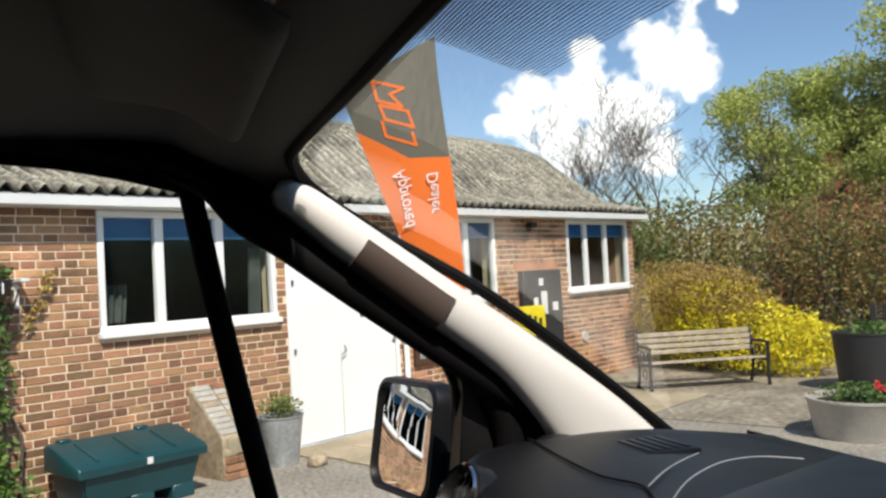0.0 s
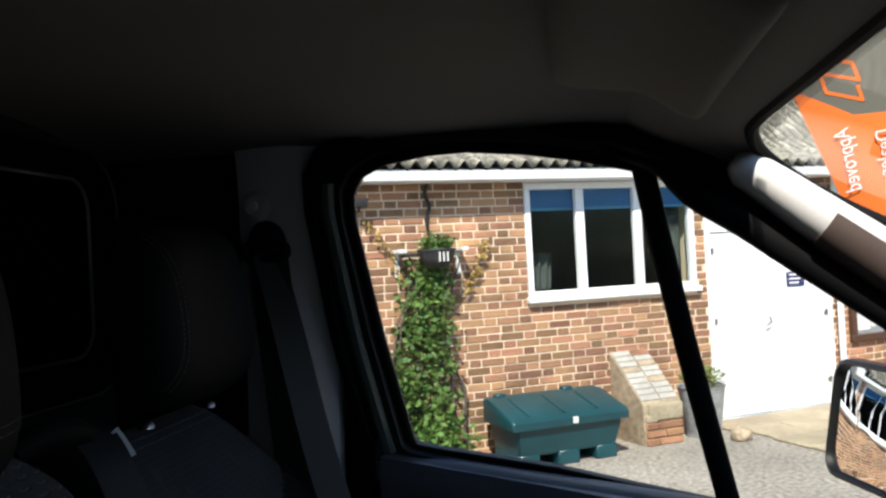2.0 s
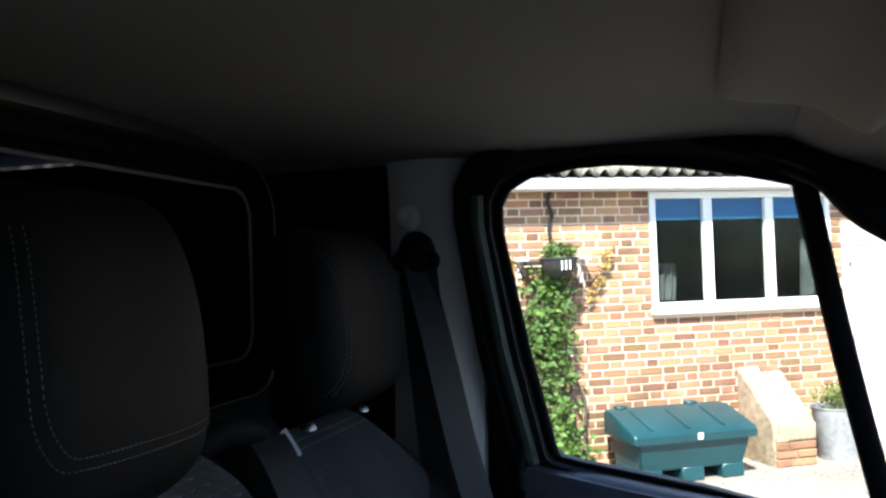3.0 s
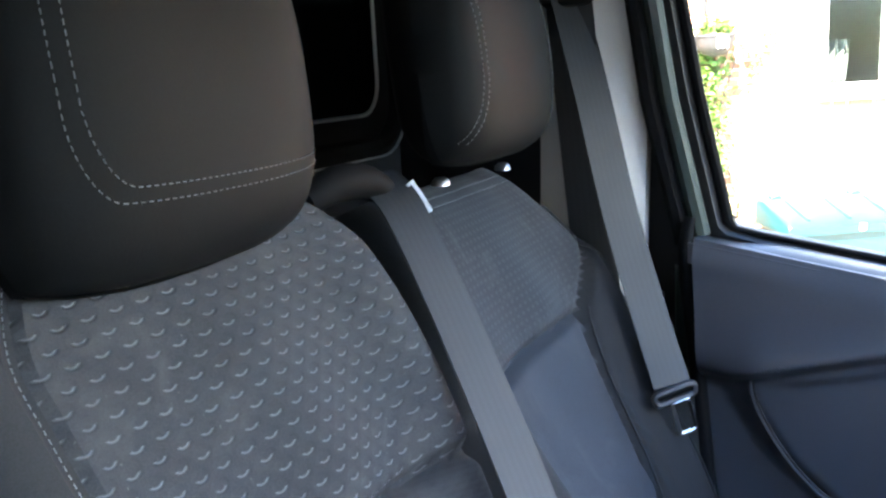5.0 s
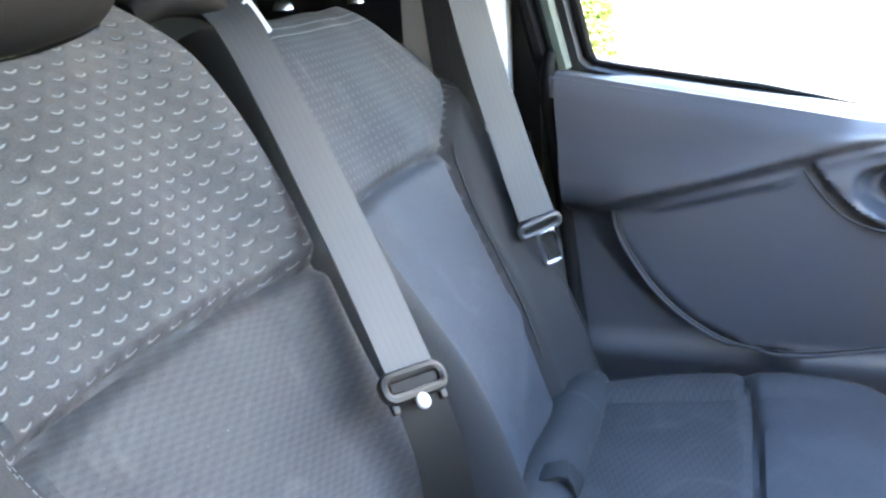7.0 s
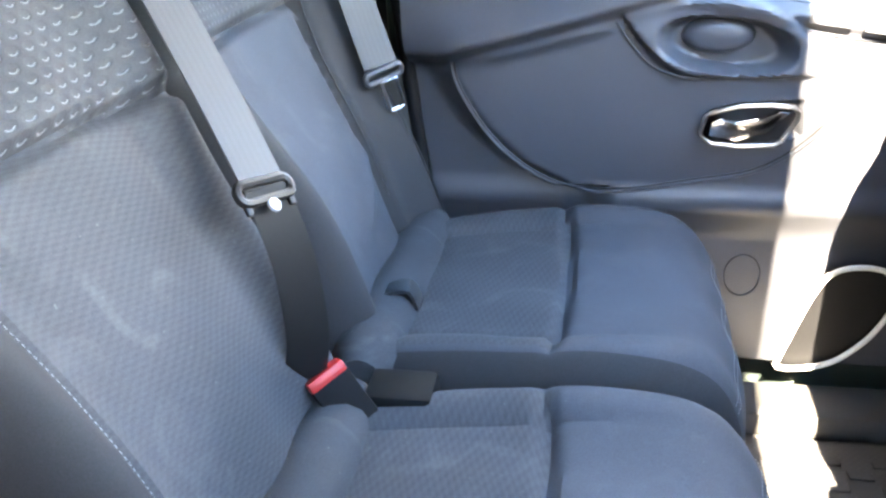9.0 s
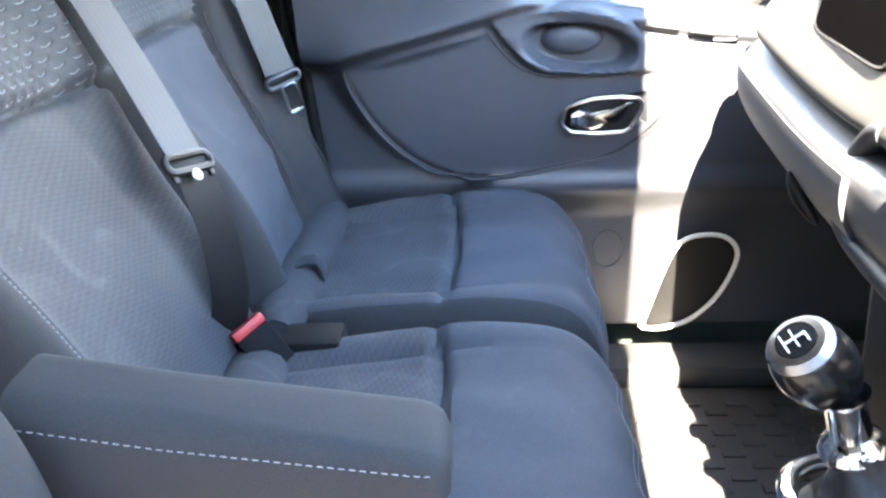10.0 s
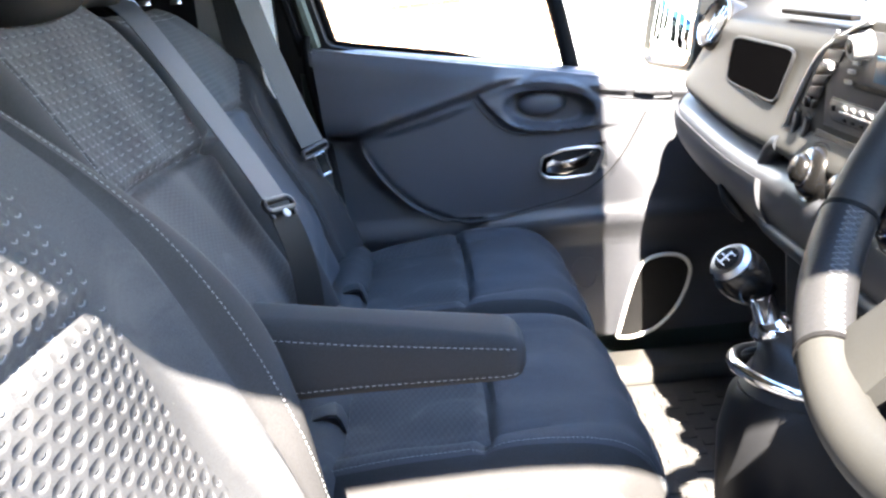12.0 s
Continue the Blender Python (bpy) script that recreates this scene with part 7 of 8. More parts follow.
# things on the wall
def wall_lamp(x, z):
    t = thing("wall_lamp", BF @ pose(x, 0, z), "small black wall lamp under the eaves", "wall lamp", "wall lamps")
    part("bracket", tube(bmesh.new(), [BF @ Vector((x, 0.0, z - 0.05)), BF @ Vector((x, -0.06, z - 0.05)), BF @ Vector((x, -0.07, z))], 0.012, 8), M["iron"], t)
    bm = bmesh.new()
    prism(bm, [(x - 0.06, z - 0.02), (x + 0.06, z - 0.02), (x + 0.065, z + 0.05), (x - 0.065, z + 0.05)], 1, -0.13, -0.03, 0.006)
    part("head", bm, M["iron"], t, F=BF)


wall_lamp(-1.56, 2.22)
wall_lamp(6.20, 2.28)
cb = solo("cable_bundle", tube(bmesh.new(), [BF @ p for p in spline([(-0.93, -0.02, 2.39), (-0.96, -0.03, 2.30), (-0.92, -0.02, 2.20), (-0.95, -0.02, 2.08), (-0.94, -0.02, 1.98)], 20)], 0.016, 8), M["iron"], "dark cable hanging from the eaves", "cable")

nb = thing("notice_board", BF @ pose(4.3, 0, 0.63), "dark wooden notice board with white papers", "notice board")
bm = bmesh.new()
for a0, a1, b0, b1 in ((3.78, 4.85, 0.63, 0.71), (3.78, 4.85, 1.16, 1.24), (3.78, 3.86, 0.71, 1.16), (4.77, 4.85, 0.71, 1.16), (4.26, 4.34, 0.71, 1.16)):
    box(bm, a0, a1, -0.05, -0.001, b0, b1, 0.006, 1)
part("wooden_frame", bm, M["dark_wood"], nb, F=BF)
part("backing", box(bmesh.new(), 3.86, 4.77, -0.02, -0.002, 0.71, 1.16), M["zinc"], nb, F=BF, smooth=0)
for a0, a1, b0, b1 in ((3.88, 4.06, 0.75, 1.12), (4.08, 4.25, 0.78, 1.10), (4.37, 4.56, 0.74, 1.12), (4.58, 4.75, 0.80, 1.13)):
    part("paper", box(bmesh.new(), a0, a1, -0.026, -0.022, b0, b1), M["paper"], nb, F=BF, smooth=0)

mc = thing("metal_cabinet", BF @ pose(6.37, 0, 0.45), "dark metal wall cabinet with pinned papers", "cabinet")
part("body", box(bmesh.new(), 5.91, 6.82, -0.10, -0.001, 0.45, 1.67, 0.01, 1), M["lead"], mc, F=BF)
part("cabinet_door", box(bmesh.new(), 5.95, 6.78, -0.115, -0.102, 0.5, 1.62, 0.006, 1), M["lead"], mc, F=BF)
for a0, a1, b0, b1 in ((6.28, 6.42, 1.06, 1.38), (6.55, 6.68, 1.10, 1.22), (6.24, 6.34, 1.46, 1.56), (6.10, 6.20, 1.0, 1.3)):
    part("paper", box(bmesh.new(), a0, a1, -0.121, -0.117, b0, b1), M["paper"], mc, F=BF, smooth=0)
yb = thing("yellow_box", BF @ pose(5.85, 0, 0.86), "yellow wall box with dark markings", "wall box")
part("body", box(bmesh.new(), 5.60, 6.10, -0.30, -0.125, 0.80, 1.20, 0.02, 2), M["yellow"], yb, F=BF)
for k in range(3):
    part("marking", box(bmesh.new(), 5.70 + k * 0.12, 5.76 + k * 0.12, -0.304, -0.3005, 0.90, 1.10 - 0.03 * k), M["iron"], yb, F=BF, smooth=0)
part("bracket", box(bmesh.new(), 5.7, 5.85, -0.126, 0.0, 0.85, 0.95), M["iron"], yb, F=BF, smooth=0)
lathe(bm := bmesh.new(), [(0, 0.03), (0.07, 0.025), (0.085, 0.0)], BF @ pose(7.52, 0.0, 0.65, 90, 0, 0), 20)
solo("wall_vent", bm, M["concrete"], "round grey vent cover in the brickwork", "vent")
solo("lintel", box(bmesh.new(), 5.85, 6.88, -0.008, 0.0, 1.675, 1.78), M["brick"], "row of upright bricks over the cabinet", "lintel", kind="structure", F=BF, smooth=0)


# ---- foliage ----
def leaf_mesh(name, centres, size, material, seed, droop=0.0, vary=0.5):
    rng = np.random.default_rng(seed)
    n = len(centres)
    d1 = rng.normal(size=(n, 3))
    d1[:, 2] = d1[:, 2] * 0.7 - droop
    d1 /= np.linalg.norm(d1, axis=1)[:, None]
    d2 = np.cross(d1, rng.normal(size=(n, 3)))
    d2 /= np.linalg.norm(d2, axis=1)[:, None]
    nr = np.cross(d1, d2)
    ln = size * (1 - vary / 2 + vary * rng.random(n))[:, None]
    c = np.asarray(centres)
    v = np.stack([c - d1 * ln * 0.5, c + d2 * ln * 0.30 + nr * ln * 0.06, c + d1 * ln * 0.5, c - d2 * ln * 0.30 + nr * ln * 0.06], 1).reshape(-1, 3)
    f = np.arange(4 * n).reshape(-1, 4)
    me = bpy.data.meshes.new(name)
    me.from_pydata(v.tolist(), [], f.tolist())
    me.materials.append(material)
    return me


def in_lumps(lumps, n, seed, shell=0.35):
    """Points in a heap of ellipsoids (centre, radii), most of them near the skin, in clumps."""
    rng = np.random.default_rng(seed)
    w = np.array([l[1][0] * l[1][1] + l[1][0] * l[1][2] for l in lumps])
    pick = rng.choice(len(lumps), n, p=w / w.sum())
    d = rng.normal(size=(n, 3))
    d /= np.linalg.norm(d, axis=1)[:, None]
    r = 1 - shell * rng.random(n) ** 1.6
    bumps = 1 + 0.14 * np.sin(d[:, 0] * 9 + pick) * np.sin(d[:, 1] * 8 + 2 * pick) + 0.12 * np.sin(d[:, 2] * 11 + d[:, 0] * 6)
    c, rad = np.array([l[0] for l in lumps])[pick], np.array([l[1] for l in lumps])[pick]
    return c + d * rad * (r * bumps)[:, None]


def foliage(name, me, parent, label=""):
    ob = new(name, me)
    ob.parent = parent
    ob.matrix_parent_inverse = WORLD[parent.name].inverted()
    ob.matrix_basis = I4
    WORLD[ob.name] = WORLD[parent.name]
    return tagged(ob, label)


def bw(x, d, z):
    """A place by metres along the wall, out from it, and up."""
    return BF @ Vector((x, -d, z))


def lump(x, d, z, rx, rd, rz):
    p = bw(x, d, z)
    return ((p.x, p.y, p.z), (rx, rd, rz))


def branches(bm, p, d, length, r, depth, rng, spread=0.5, up=0.15, tips=None):
    n = 4
    pts, rs = [p.copy()], [r]
    for k in range(n):
        d = (d + Vector((rng.uniform(-1, 1), rng.uniform(-1, 1), rng.uniform(-1, 1))) * 0.14 + Vector((0, 0, up * 0.3))).normalized()
        p = p + d * length / n
        pts.append(p.copy())
        rs.append(max(0.0042, r * (1 - 0.42 * (k + 1) / n)))
    tube(bm, pts, rs, 5 if depth < 3 else 8)
    if tips is not None:
        tips += pts[1:]
    if depth <= 0:
        return
    for k in range(rng.choice((2, 3, 3))):
        at = pts[rng.choice((2, 3, 4))] if k else pts[-1]
        side = Vector((rng.uniform(-1, 1), rng.uniform(-1, 1), rng.uniform(-0.2, 0.9))).normalized()
        branches(bm, at, (d * (1 - spread) + side * spread).normalized(), length * rng.uniform(0.6, 0.82), rs[-1] * 0.8, depth - 1, rng, spread, up, tips)


# climber on the wall, with a hanging basket on brackets
cl = thing("climbing_plant", BF @ pose(-1.0, -0.1, 0), "green climber with a bushy foot growing up the wall", "climber")
rng = random.Random(4)
bm = bmesh.new()
for k in range(9):
    x = -1.05 + 0.07 * (k - 4)
    tube(bm, [bw(*p) for p in [(x, 0.12, 0.0), (x + rng.uniform(-0.1, 0.1), 0.07, 0.6), (x * 0.6 - 0.4 + rng.uniform(-0.1, 0.1), 0.05, 1.2), (-1.0 + rng.uniform(-0.35, 0.45), 0.04, 1.75)]], [0.018, 0.014, 0.010, 0.005], 6)
for q in ([(-1.1, 0.04, 1.5), (-1.3, 0.03, 1.85), (-1.45, 0.03, 2.05), (-1.52, 0.03, 2.12)], [(-0.8, 0.05, 1.3), (-0.6, 0.04, 1.5), (-0.45, 0.03, 1.75), (-0.42, 0.03, 1.85)]):
    tube(bm, [bw(*p) for p in q], [0.008, 0.006, 0.005, 0.003], 5)
part("stems", bm, M["bark"], cl)
lumps = [lump(-1.05, 0.10, 1.30, 0.28, 0.10, 0.42), lump(-1.08, 0.10, 0.95, 0.30, 0.12, 0.4), lump(-1.22, 0.2, 0.5, 0.42, 0.25, 0.35), lump(-1.42, 0.25, 0.72, 0.26, 0.22, 0.26), lump(-1.15, 0.2, 0.22, 0.46, 0.25, 0.28), lump(-0.95, 0.08, 1.62, 0.2, 0.08, 0.2)]
foliage("leaves", leaf_mesh("leaves", in_lumps(lumps, 3300, 3, 0.6), 0.066, M["leaf"], 5), cl)
pts = [bw(-0.62 + 0.22 * t + rng.uniform(-0.04, 0.04), 0.06, 1.45 + 0.42 * t + rng.uniform(-0.05, 0.05)) for t in [k / 90 for k in range(90)]] + [bw(-1.2 - 0.3 * t + rng.uniform(-0.04, 0.04), 0.05, 1.6 + 0.5 * t) for t in [k / 40 for k in range(40)]]
foliage("shoots", leaf_mesh("shoots", np.array([tuple(p) for p in pts]), 0.05, M["leaf_bronze"], 6), cl, "reddish young shoots")
hb = thing("hanging_basket", BF @ pose(-0.95, -0.25, 1.66), "dark wall basket with green plants on two white brackets", "plant basket")
bm = bmesh.new()
lathe(bm, [(0.02, 0.0), (0.09, 0.02), (0.14, 0.08), (0.158, 0.16), (0.165, 0.165), (0.165, 0.15), (0.15, 0.145), (0, 0.145)], BF @ pose(-0.95, -0.21, 1.66), 28)
part("bowl", bm, M["lead"], hb)
for k in range(3):
    part("white_stripe", box(bmesh.new(), -0.99 + k * 0.035, -0.98 + k * 0.035, -0.374, -0.360, 1.72, 1.80), M["paper"], hb, F=BF, smooth=0)
foliage("plants", leaf_mesh("plants", in_lumps([lump(-0.95, 0.21, 1.87, 0.15, 0.13, 0.09)], 420, 9, 0.9), 0.05, M["leaf"], 10), hb)
for x in (-1.24, -0.68):
    br = part("bracket", box(bmesh.new(), x - 0.035, x + 0.035, -0.20, -0.001, 1.80, 1.835, 0.006, 1), M["paper"], hb, "white shelf bracket", F=BF)
    part("bracket_post", box(bmesh.new(), x - 0.02, x + 0.02, -0.03, -0.001, 1.60, 1.80, 0.004, 1), M["paper"], br, F=BF)
part("shelf", box(bmesh.new(), -1.2, -0.72, -0.06, -0.03, 1.77, 1.80), M["lead"], hb, F=BF, smooth=0)

# grit bin
gb = thing("grit_bin", BF @ pose(-0.08, -0.5, 0), "dark green plastic grit bin with a sloping lid", "grit bin")
x0, x1, d0, d1 = -0.57, 0.46, 0.20, 0.76
bm = bmesh.new()


def bin_ring(bm, gx, gd0, gd1, z):
    return [bm.verts.new((x, -d, z)) for x, d in ((x0 + gx, gd0), (x1 - gx, gd0), (x1 - gx, gd1), (x0 + gx, gd1))]


rg = [bin_ring(bm, 0.06, d0 + 0.02, d1 - 0.10, 0.10), bin_ring(bm, 0.03, d0, d1 - 0.05, 0.27), bin_ring(bm, 0.02, d0, d1 - 0.03, 0.36)]
for a, b in zip(rg, rg[1:]):
    for j in range(4):
        bm.faces.new((a[j], a[(j + 1) % 4], b[(j + 1) % 4], b[j]))
bm.faces.new(rg[0][::-1])
bm.faces.new(rg[-1])
bmesh.ops.bevel(bm, geom=bm.edges[:], offset=0.015, segments=2, affect="EDGES")
part("body", bm, M["bin"], gb, F=BF)
for x in (x0 + 0.05, -0.15, x1 - 0.25):
    part("foot", box(bmesh.new(), x, x + 0.2, -0.67, -0.22, 0.0, 0.12, 0.012, 1), M["bin"], gb, F=BF)
bm = bmesh.new()
prism(bm, [(-d1, 0.335), (-d1 - 0.005, 0.395), (-d1 + 0.03, 0.425), (-d0 - 0.12, 0.535), (-d0 - 0.02, 0.545), (-d0 + 0.01, 0.52), (-d0 + 0.01, 0.335)], 0, x0 - 0.03, x1 + 0.03, 0.022, 3)
lid = part("lid", bm, M["bin"], gb, "sloping lid with ribs", F=BF)
for x in (-0.42, -0.1, 0.22):
    bm = bmesh.new()
    tube(bm, [(x, -d1 + 0.05, 0.434), (x, -d0 - 0.14, 0.530)], 0.012, 8)
    part("lid_rib", bm, M["bin"], lid, F=BF)
for x in (-0.45, 0.2):
    part("hinge_knuckle", box(bmesh.new(), x - 0.05, x + 0.05, -d0 - 0.06, -d0 + 0.02, 0.530, 0.565, 0.01, 1), M["bin"], lid, F=BF)
part("label", box(bmesh.new(), -0.055, -0.01, -d1 - 0.012, -d1 - 0.002, 0.35, 0.40), M["paper"], gb, "small white label", F=BF, smooth=0)

# brick and stone buttress
bt = thing("buttress", BF @ pose(0.98, -0.25, 0), "sloping brick buttress with buff stone foot", "buttress")
bm = bmesh.new()
prism(bm, [(-0.52, 0.0), (-0.52, 0.36), (-0.46, 0.40), (-0.02, 0.79), (-0.001, 0.79), (-0.001, 0.0)], 0, 0.80, 1.20, 0.012)
part("core", bm, M["stone"], bt, F=BF)
rng = random.Random(8)
for j in range(9):
    y = -0.05 - j * 0.05
    z = 0.79 - (-y - 0.02) * 0.886
    for i in range(2):
        m = BF @ Matrix.Translation((0.90 + i * 0.2, y, z)) @ Matrix.Rotation(radians(41.5), 4, "X")
        part("brick", box(bmesh.new(), -0.093, 0.093, -0.031, 0.031, -0.02, 0.014, 0.004, 1), M[rng.choice(("stone", "concrete", "brick", "concrete"))], bt, F=m)
for j in range(3):
    for i in range(2):
        shift = 0.08 if j % 2 else 0.0
        part("brick", box(bmesh.new(), 0.808 + i * (0.13 + shift), (0.93 + shift) if i == 0 else 1.192, -0.532 - rng.uniform(0, 0.012), -0.45, 0.004 + j * 0.0705, 0.062 + j * 0.0705, 0.006, 1), M["brick"], bt, F=BF)
for xa, xb, za, zb in ((0.835, 1.195, 0.218, 0.372), (0.805, 0.93, 0.205, 0.275)):
    bm = box(bmesh.new(), xa, xb, -0.545, -0.40, za, zb, 0.02, 3)
    for v in bm.verts:
        v.co += Vector((0.0, 0.014, 0.008)) * noise.noise(v.co * 14)
    part("stone", bm, M["slab"], bt, "pale broken facing stone", F=BF)

# zinc pot with a shrub, and a loose stone
zp = thing("zinc_planter", BF @ pose(1.50, -0.42, 0), "tapered galvanised planter with a small shrub", "planter")
bm = bmesh.new()
lathe(bm, [(0, 0.01), (0.15, 0.0), (0.21, 0.44), (0.222, 0.45), (0.222, 0.46), (0.205, 0.455), (0.20, 0.40), (0, 0.40)], BF @ pose(1.50, -0.42, 0), 32)
part("pot", bm, M["zinc"], zp)
foliage("shrub", leaf_mesh("shrub", in_lumps([lump(1.50, 0.42, 0.53, 0.20, 0.18, 0.13)], 700, 21, 0.9), 0.035, M["leaf_dark"], 22), zp)


def boulder(name, p, r, material, label):
    bm = bmesh.new()
    bmesh.ops.create_icosphere(bm, subdivisions=3, radius=1)
    for v in bm.verts:
        k = 1 + 0.25 * noise.noise(v.co * 1.7 + Vector(p))
        v.co = Vector((v.co.x * r[0] * k, v.co.y * r[1] * k, max(v.co.z * r[2] * k, -r[2] * 0.6)))
    ob = solo(name, bm, material, label, "stone", F=Matrix.Translation(Vector(p) + Vector((0, 0, r[2] * 0.6))))
    return ob


boulder("loose_stone", bw(1.62, 0.78, 0), (0.09, 0.08, 0.08), M["stone"], "pale loose stone beside the planter")

# paving before the door
pv = thing("pavement", BF @ pose(2.8, -0.9, 0), "buff stone paving before the white door", "paving", kind="structure")
rng = random.Random(3)
for j in range(5):
    x = 1.75 + rng.uniform(0, 0.2)
    while x < 6.6:
        w = rng.choice((0.45, 0.6, 0.75))
        dd0 = 0.02 + j * 0.45
        part("paving_stone", box(bmesh.new(), x + 0.006, x + w - 0.006, -dd0 - 0.438, -dd0, 0.002, 0.022 + rng.uniform(0, 0.006), 0.006, 1), M["slab"], pv, F=BF)
        x += w
# patio to the right, one sheet of worn stone
bm = bmesh.new()
prism(bm, [(6.6, -0.02), (13.5, 0.5), (13.5, -8.0), (5.0, -8.0), (5.0, -2.4), (6.6, -2.4)], 2, 0.002, 0.012)
solo("patio", bm, M["cobble"], "worn buff stone patio", "paving", kind="structure", F=BF, smooth=0)

# ---- bench ----
bc = bw(7.35, 1.9, 0)
bench_m = Matrix.Translation(bc) @ Matrix.Rotation(radians(-13), 4, "Z") @ Matrix.Diagonal((1.02, 0.95, 0.90, 1))
bench = thing("garden_bench", Matrix.Translation(bc), "weathered slatted garden bench with black iron ends", "bench")
for k in range(4):
    z = 0.50 + k * 0.085
    part("back_slat", box(bmesh.new(), -0.80, 0.80, 0.20 + 0.022 * k, 0.225 + 0.022 * k, z, z + 0.065, 0.006, 1), M["bench_wood"], bench, F=bench_m)
for k in range(5):
    y = -0.27 + k * 0.09
    part("seat_slat", box(bmesh.new(), -0.80, 0.80, y, y + 0.075, 0.41 - 0.008 * k, 0.435 - 0.008 * k, 0.006, 1), M["bench_wood"], bench, F=bench_m)
for x in (-0.78, 0.78):
    bm = bmesh.new()
    tube(bm, [(x, -0.27, 0.0), (x, -0.25, 0.2), (x, -0.27, 0.41), (x, -0.26, 0.62)], [0.028, 0.022, 0.026, 0.02], 8)
    tube(bm, [(x, 0.30, 0.0), (x, 0.22, 0.2), (x, 0.20, 0.42), (x, 0.29, 0.85)], [0.028, 0.022, 0.026, 0.018], 8)
    tube(bm, [(x, -0.29, 0.63), (x, -0.1, 0.65), (x, 0.24, 0.63)], 0.024, 8)
    tube(bm, [(x, -0.27, 0.39), (x, 0.20, 0.38)], 0.022, 8)
    for cx, cz, r in ((-0.1, 0.52, 0.07), (0.06, 0.52, 0.06), (-0.03, 0.25, 0.08)):
        tube(bm, [(x, cx + r * math.cos(k / 14 * 6.283), cz + r * math.sin(k / 14 * 6.283)) for k in range(14)], 0.010, 6, closed=True)
    part("iron_end", bm, M["iron"], bench, "scrolled black iron end", F=bench_m)

# ---- planters ----
def planter(name, x, d, r, h, material, label, flowers):
    t = thing(name, BF @ pose(x, -d, 0), label, "planter")
    bm = bmesh.new()
    lathe(bm, [(0, 0.0), (r * 0.88, 0.0), (r, h - 0.03), (r * 1.02, h - 0.02), (r * 1.02, h), (r * 0.93, h), (r * 0.92, h - 0.06), (0, h - 0.06)], BF @ pose(x, -d, 0), 40)
    part("pot", bm, material, t)
    lathe(bm := bmesh.new(), [(r * 0.915, h - 0.058), (0, h - 0.03)], BF @ pose(x, -d, 0), 30)
    part("soil", bm, M["soil"], t)
    foliage("plants", leaf_mesh("plants", in_lumps([lump(x, d, h + 0.02, r * 0.8, r * 0.8, 0.10)], 900, int(r * 100), 1.0), 0.05, M["leaf"], 31), t)
    if flowers:
        for k, (fx, fd) in enumerate(((-0.12, 0.15), (-0.18, 0.2), (0.1, 0.1), (-0.05, 0.25), (0.2, 0.22))):
            foliage("flower", leaf_mesh("flower", in_lumps([lump(x + fx, d + fd, h + 0.10, 0.035, 0.035, 0.025)], 40, k, 1.0), 0.035, M["petal"], 40 + k), t, "red flower head")


planter("dark_planter", 7.85, 3.95, 0.52, 0.72, M["lead"], "large round black planter with low plants", False)
planter("concrete_planter", 5.0, 4.55, 0.50, 0.36, M["concrete"], "round pale concrete planter with red flowers", True)

# ---- bushes, hedge, fence, trees ----
yb = thing("golden_bush", BF @ pose(9.3, -1.6, 0), "rounded golden-yellow bush with a bronze top", "bush")
lumps = [lump(9.6, 0.55, 0.75, 0.8, 0.8, 0.72), lump(9.3, 1.3, 0.72, 0.8, 0.85, 0.70), lump(9.0, 2.1, 0.55, 0.75, 0.8, 0.52), lump(8.9, 2.65, 0.42, 0.62, 0.62, 0.42), lump(9.8, 0.1, 0.7, 0.6, 0.6, 0.6)]
foliage("golden_leaves", leaf_mesh("golden_leaves", in_lumps(lumps, 24000, 51, 0.35), 0.050, M["leaf_yellow"], 52), yb)
lumps = [lump(9.55, 0.45, 1.25, 0.8, 0.8, 0.45), lump(9.25, 1.2, 1.22, 0.8, 0.8, 0.42), lump(9.0, 1.8, 0.98, 0.6, 0.6, 0.32), lump(9.0, 0.5, 0.95, 0.5, 0.5, 0.4)]
foliage("bronze_top", leaf_mesh("bronze_top", in_lumps(lumps, 16000, 53, 0.5), 0.042, M["leaf_bronze"], 54), yb, "feathery bronze shoots on top")
bm = bmesh.new()
rng = random.Random(12)
for k in range(14):
    p = bw(9.2 + rng.uniform(-0.3, 0.4), 1.5 + rng.uniform(-0.8, 0.9), 0)
    tube(bm, [p, p + Vector((rng.uniform(-0.2, 0.2), rng.uniform(-0.2, 0.2), 0.5)), p + Vector((rng.uniform(-0.4, 0.4), rng.uniform(-0.4, 0.4), 0.95))], [0.02, 0.014, 0.006], 5)
part("stems", bm, M["bark"], yb)

hg = thing("hedge", BF @ pose(12.5, 0, 0), "tall mixed hedge of green and brownish shrubs", "hedge", kind="stuff")
rng = random.Random(17)
lumps = [lump(11.2 + rng.uniform(-0.5, 0.8), -1.6 + 0.75 * k, 1.1 + rng.uniform(-0.3, 0.5), 0.95, 0.95, 1.25 + rng.uniform(-0.1, 0.35)) for k in range(14)]
lumps += [lump(12.5 + rng.uniform(-0.5, 0.8), -2.2 + 0.9 * k, 1.5, 1.1, 1.1, 1.5 - 0.06 * k) for k in range(12)]
foliage("hedge_leaves", leaf_mesh("hedge_leaves", in_lumps(lumps, 56000, 61, 0.5), 0.070, M["leaf_hedge"], 62), hg)
foliage("dark_leaves", leaf_mesh("dark_leaves", in_lumps(lumps, 12000, 63, 0.7), 0.09, M["leaf_dark"], 64), hg)
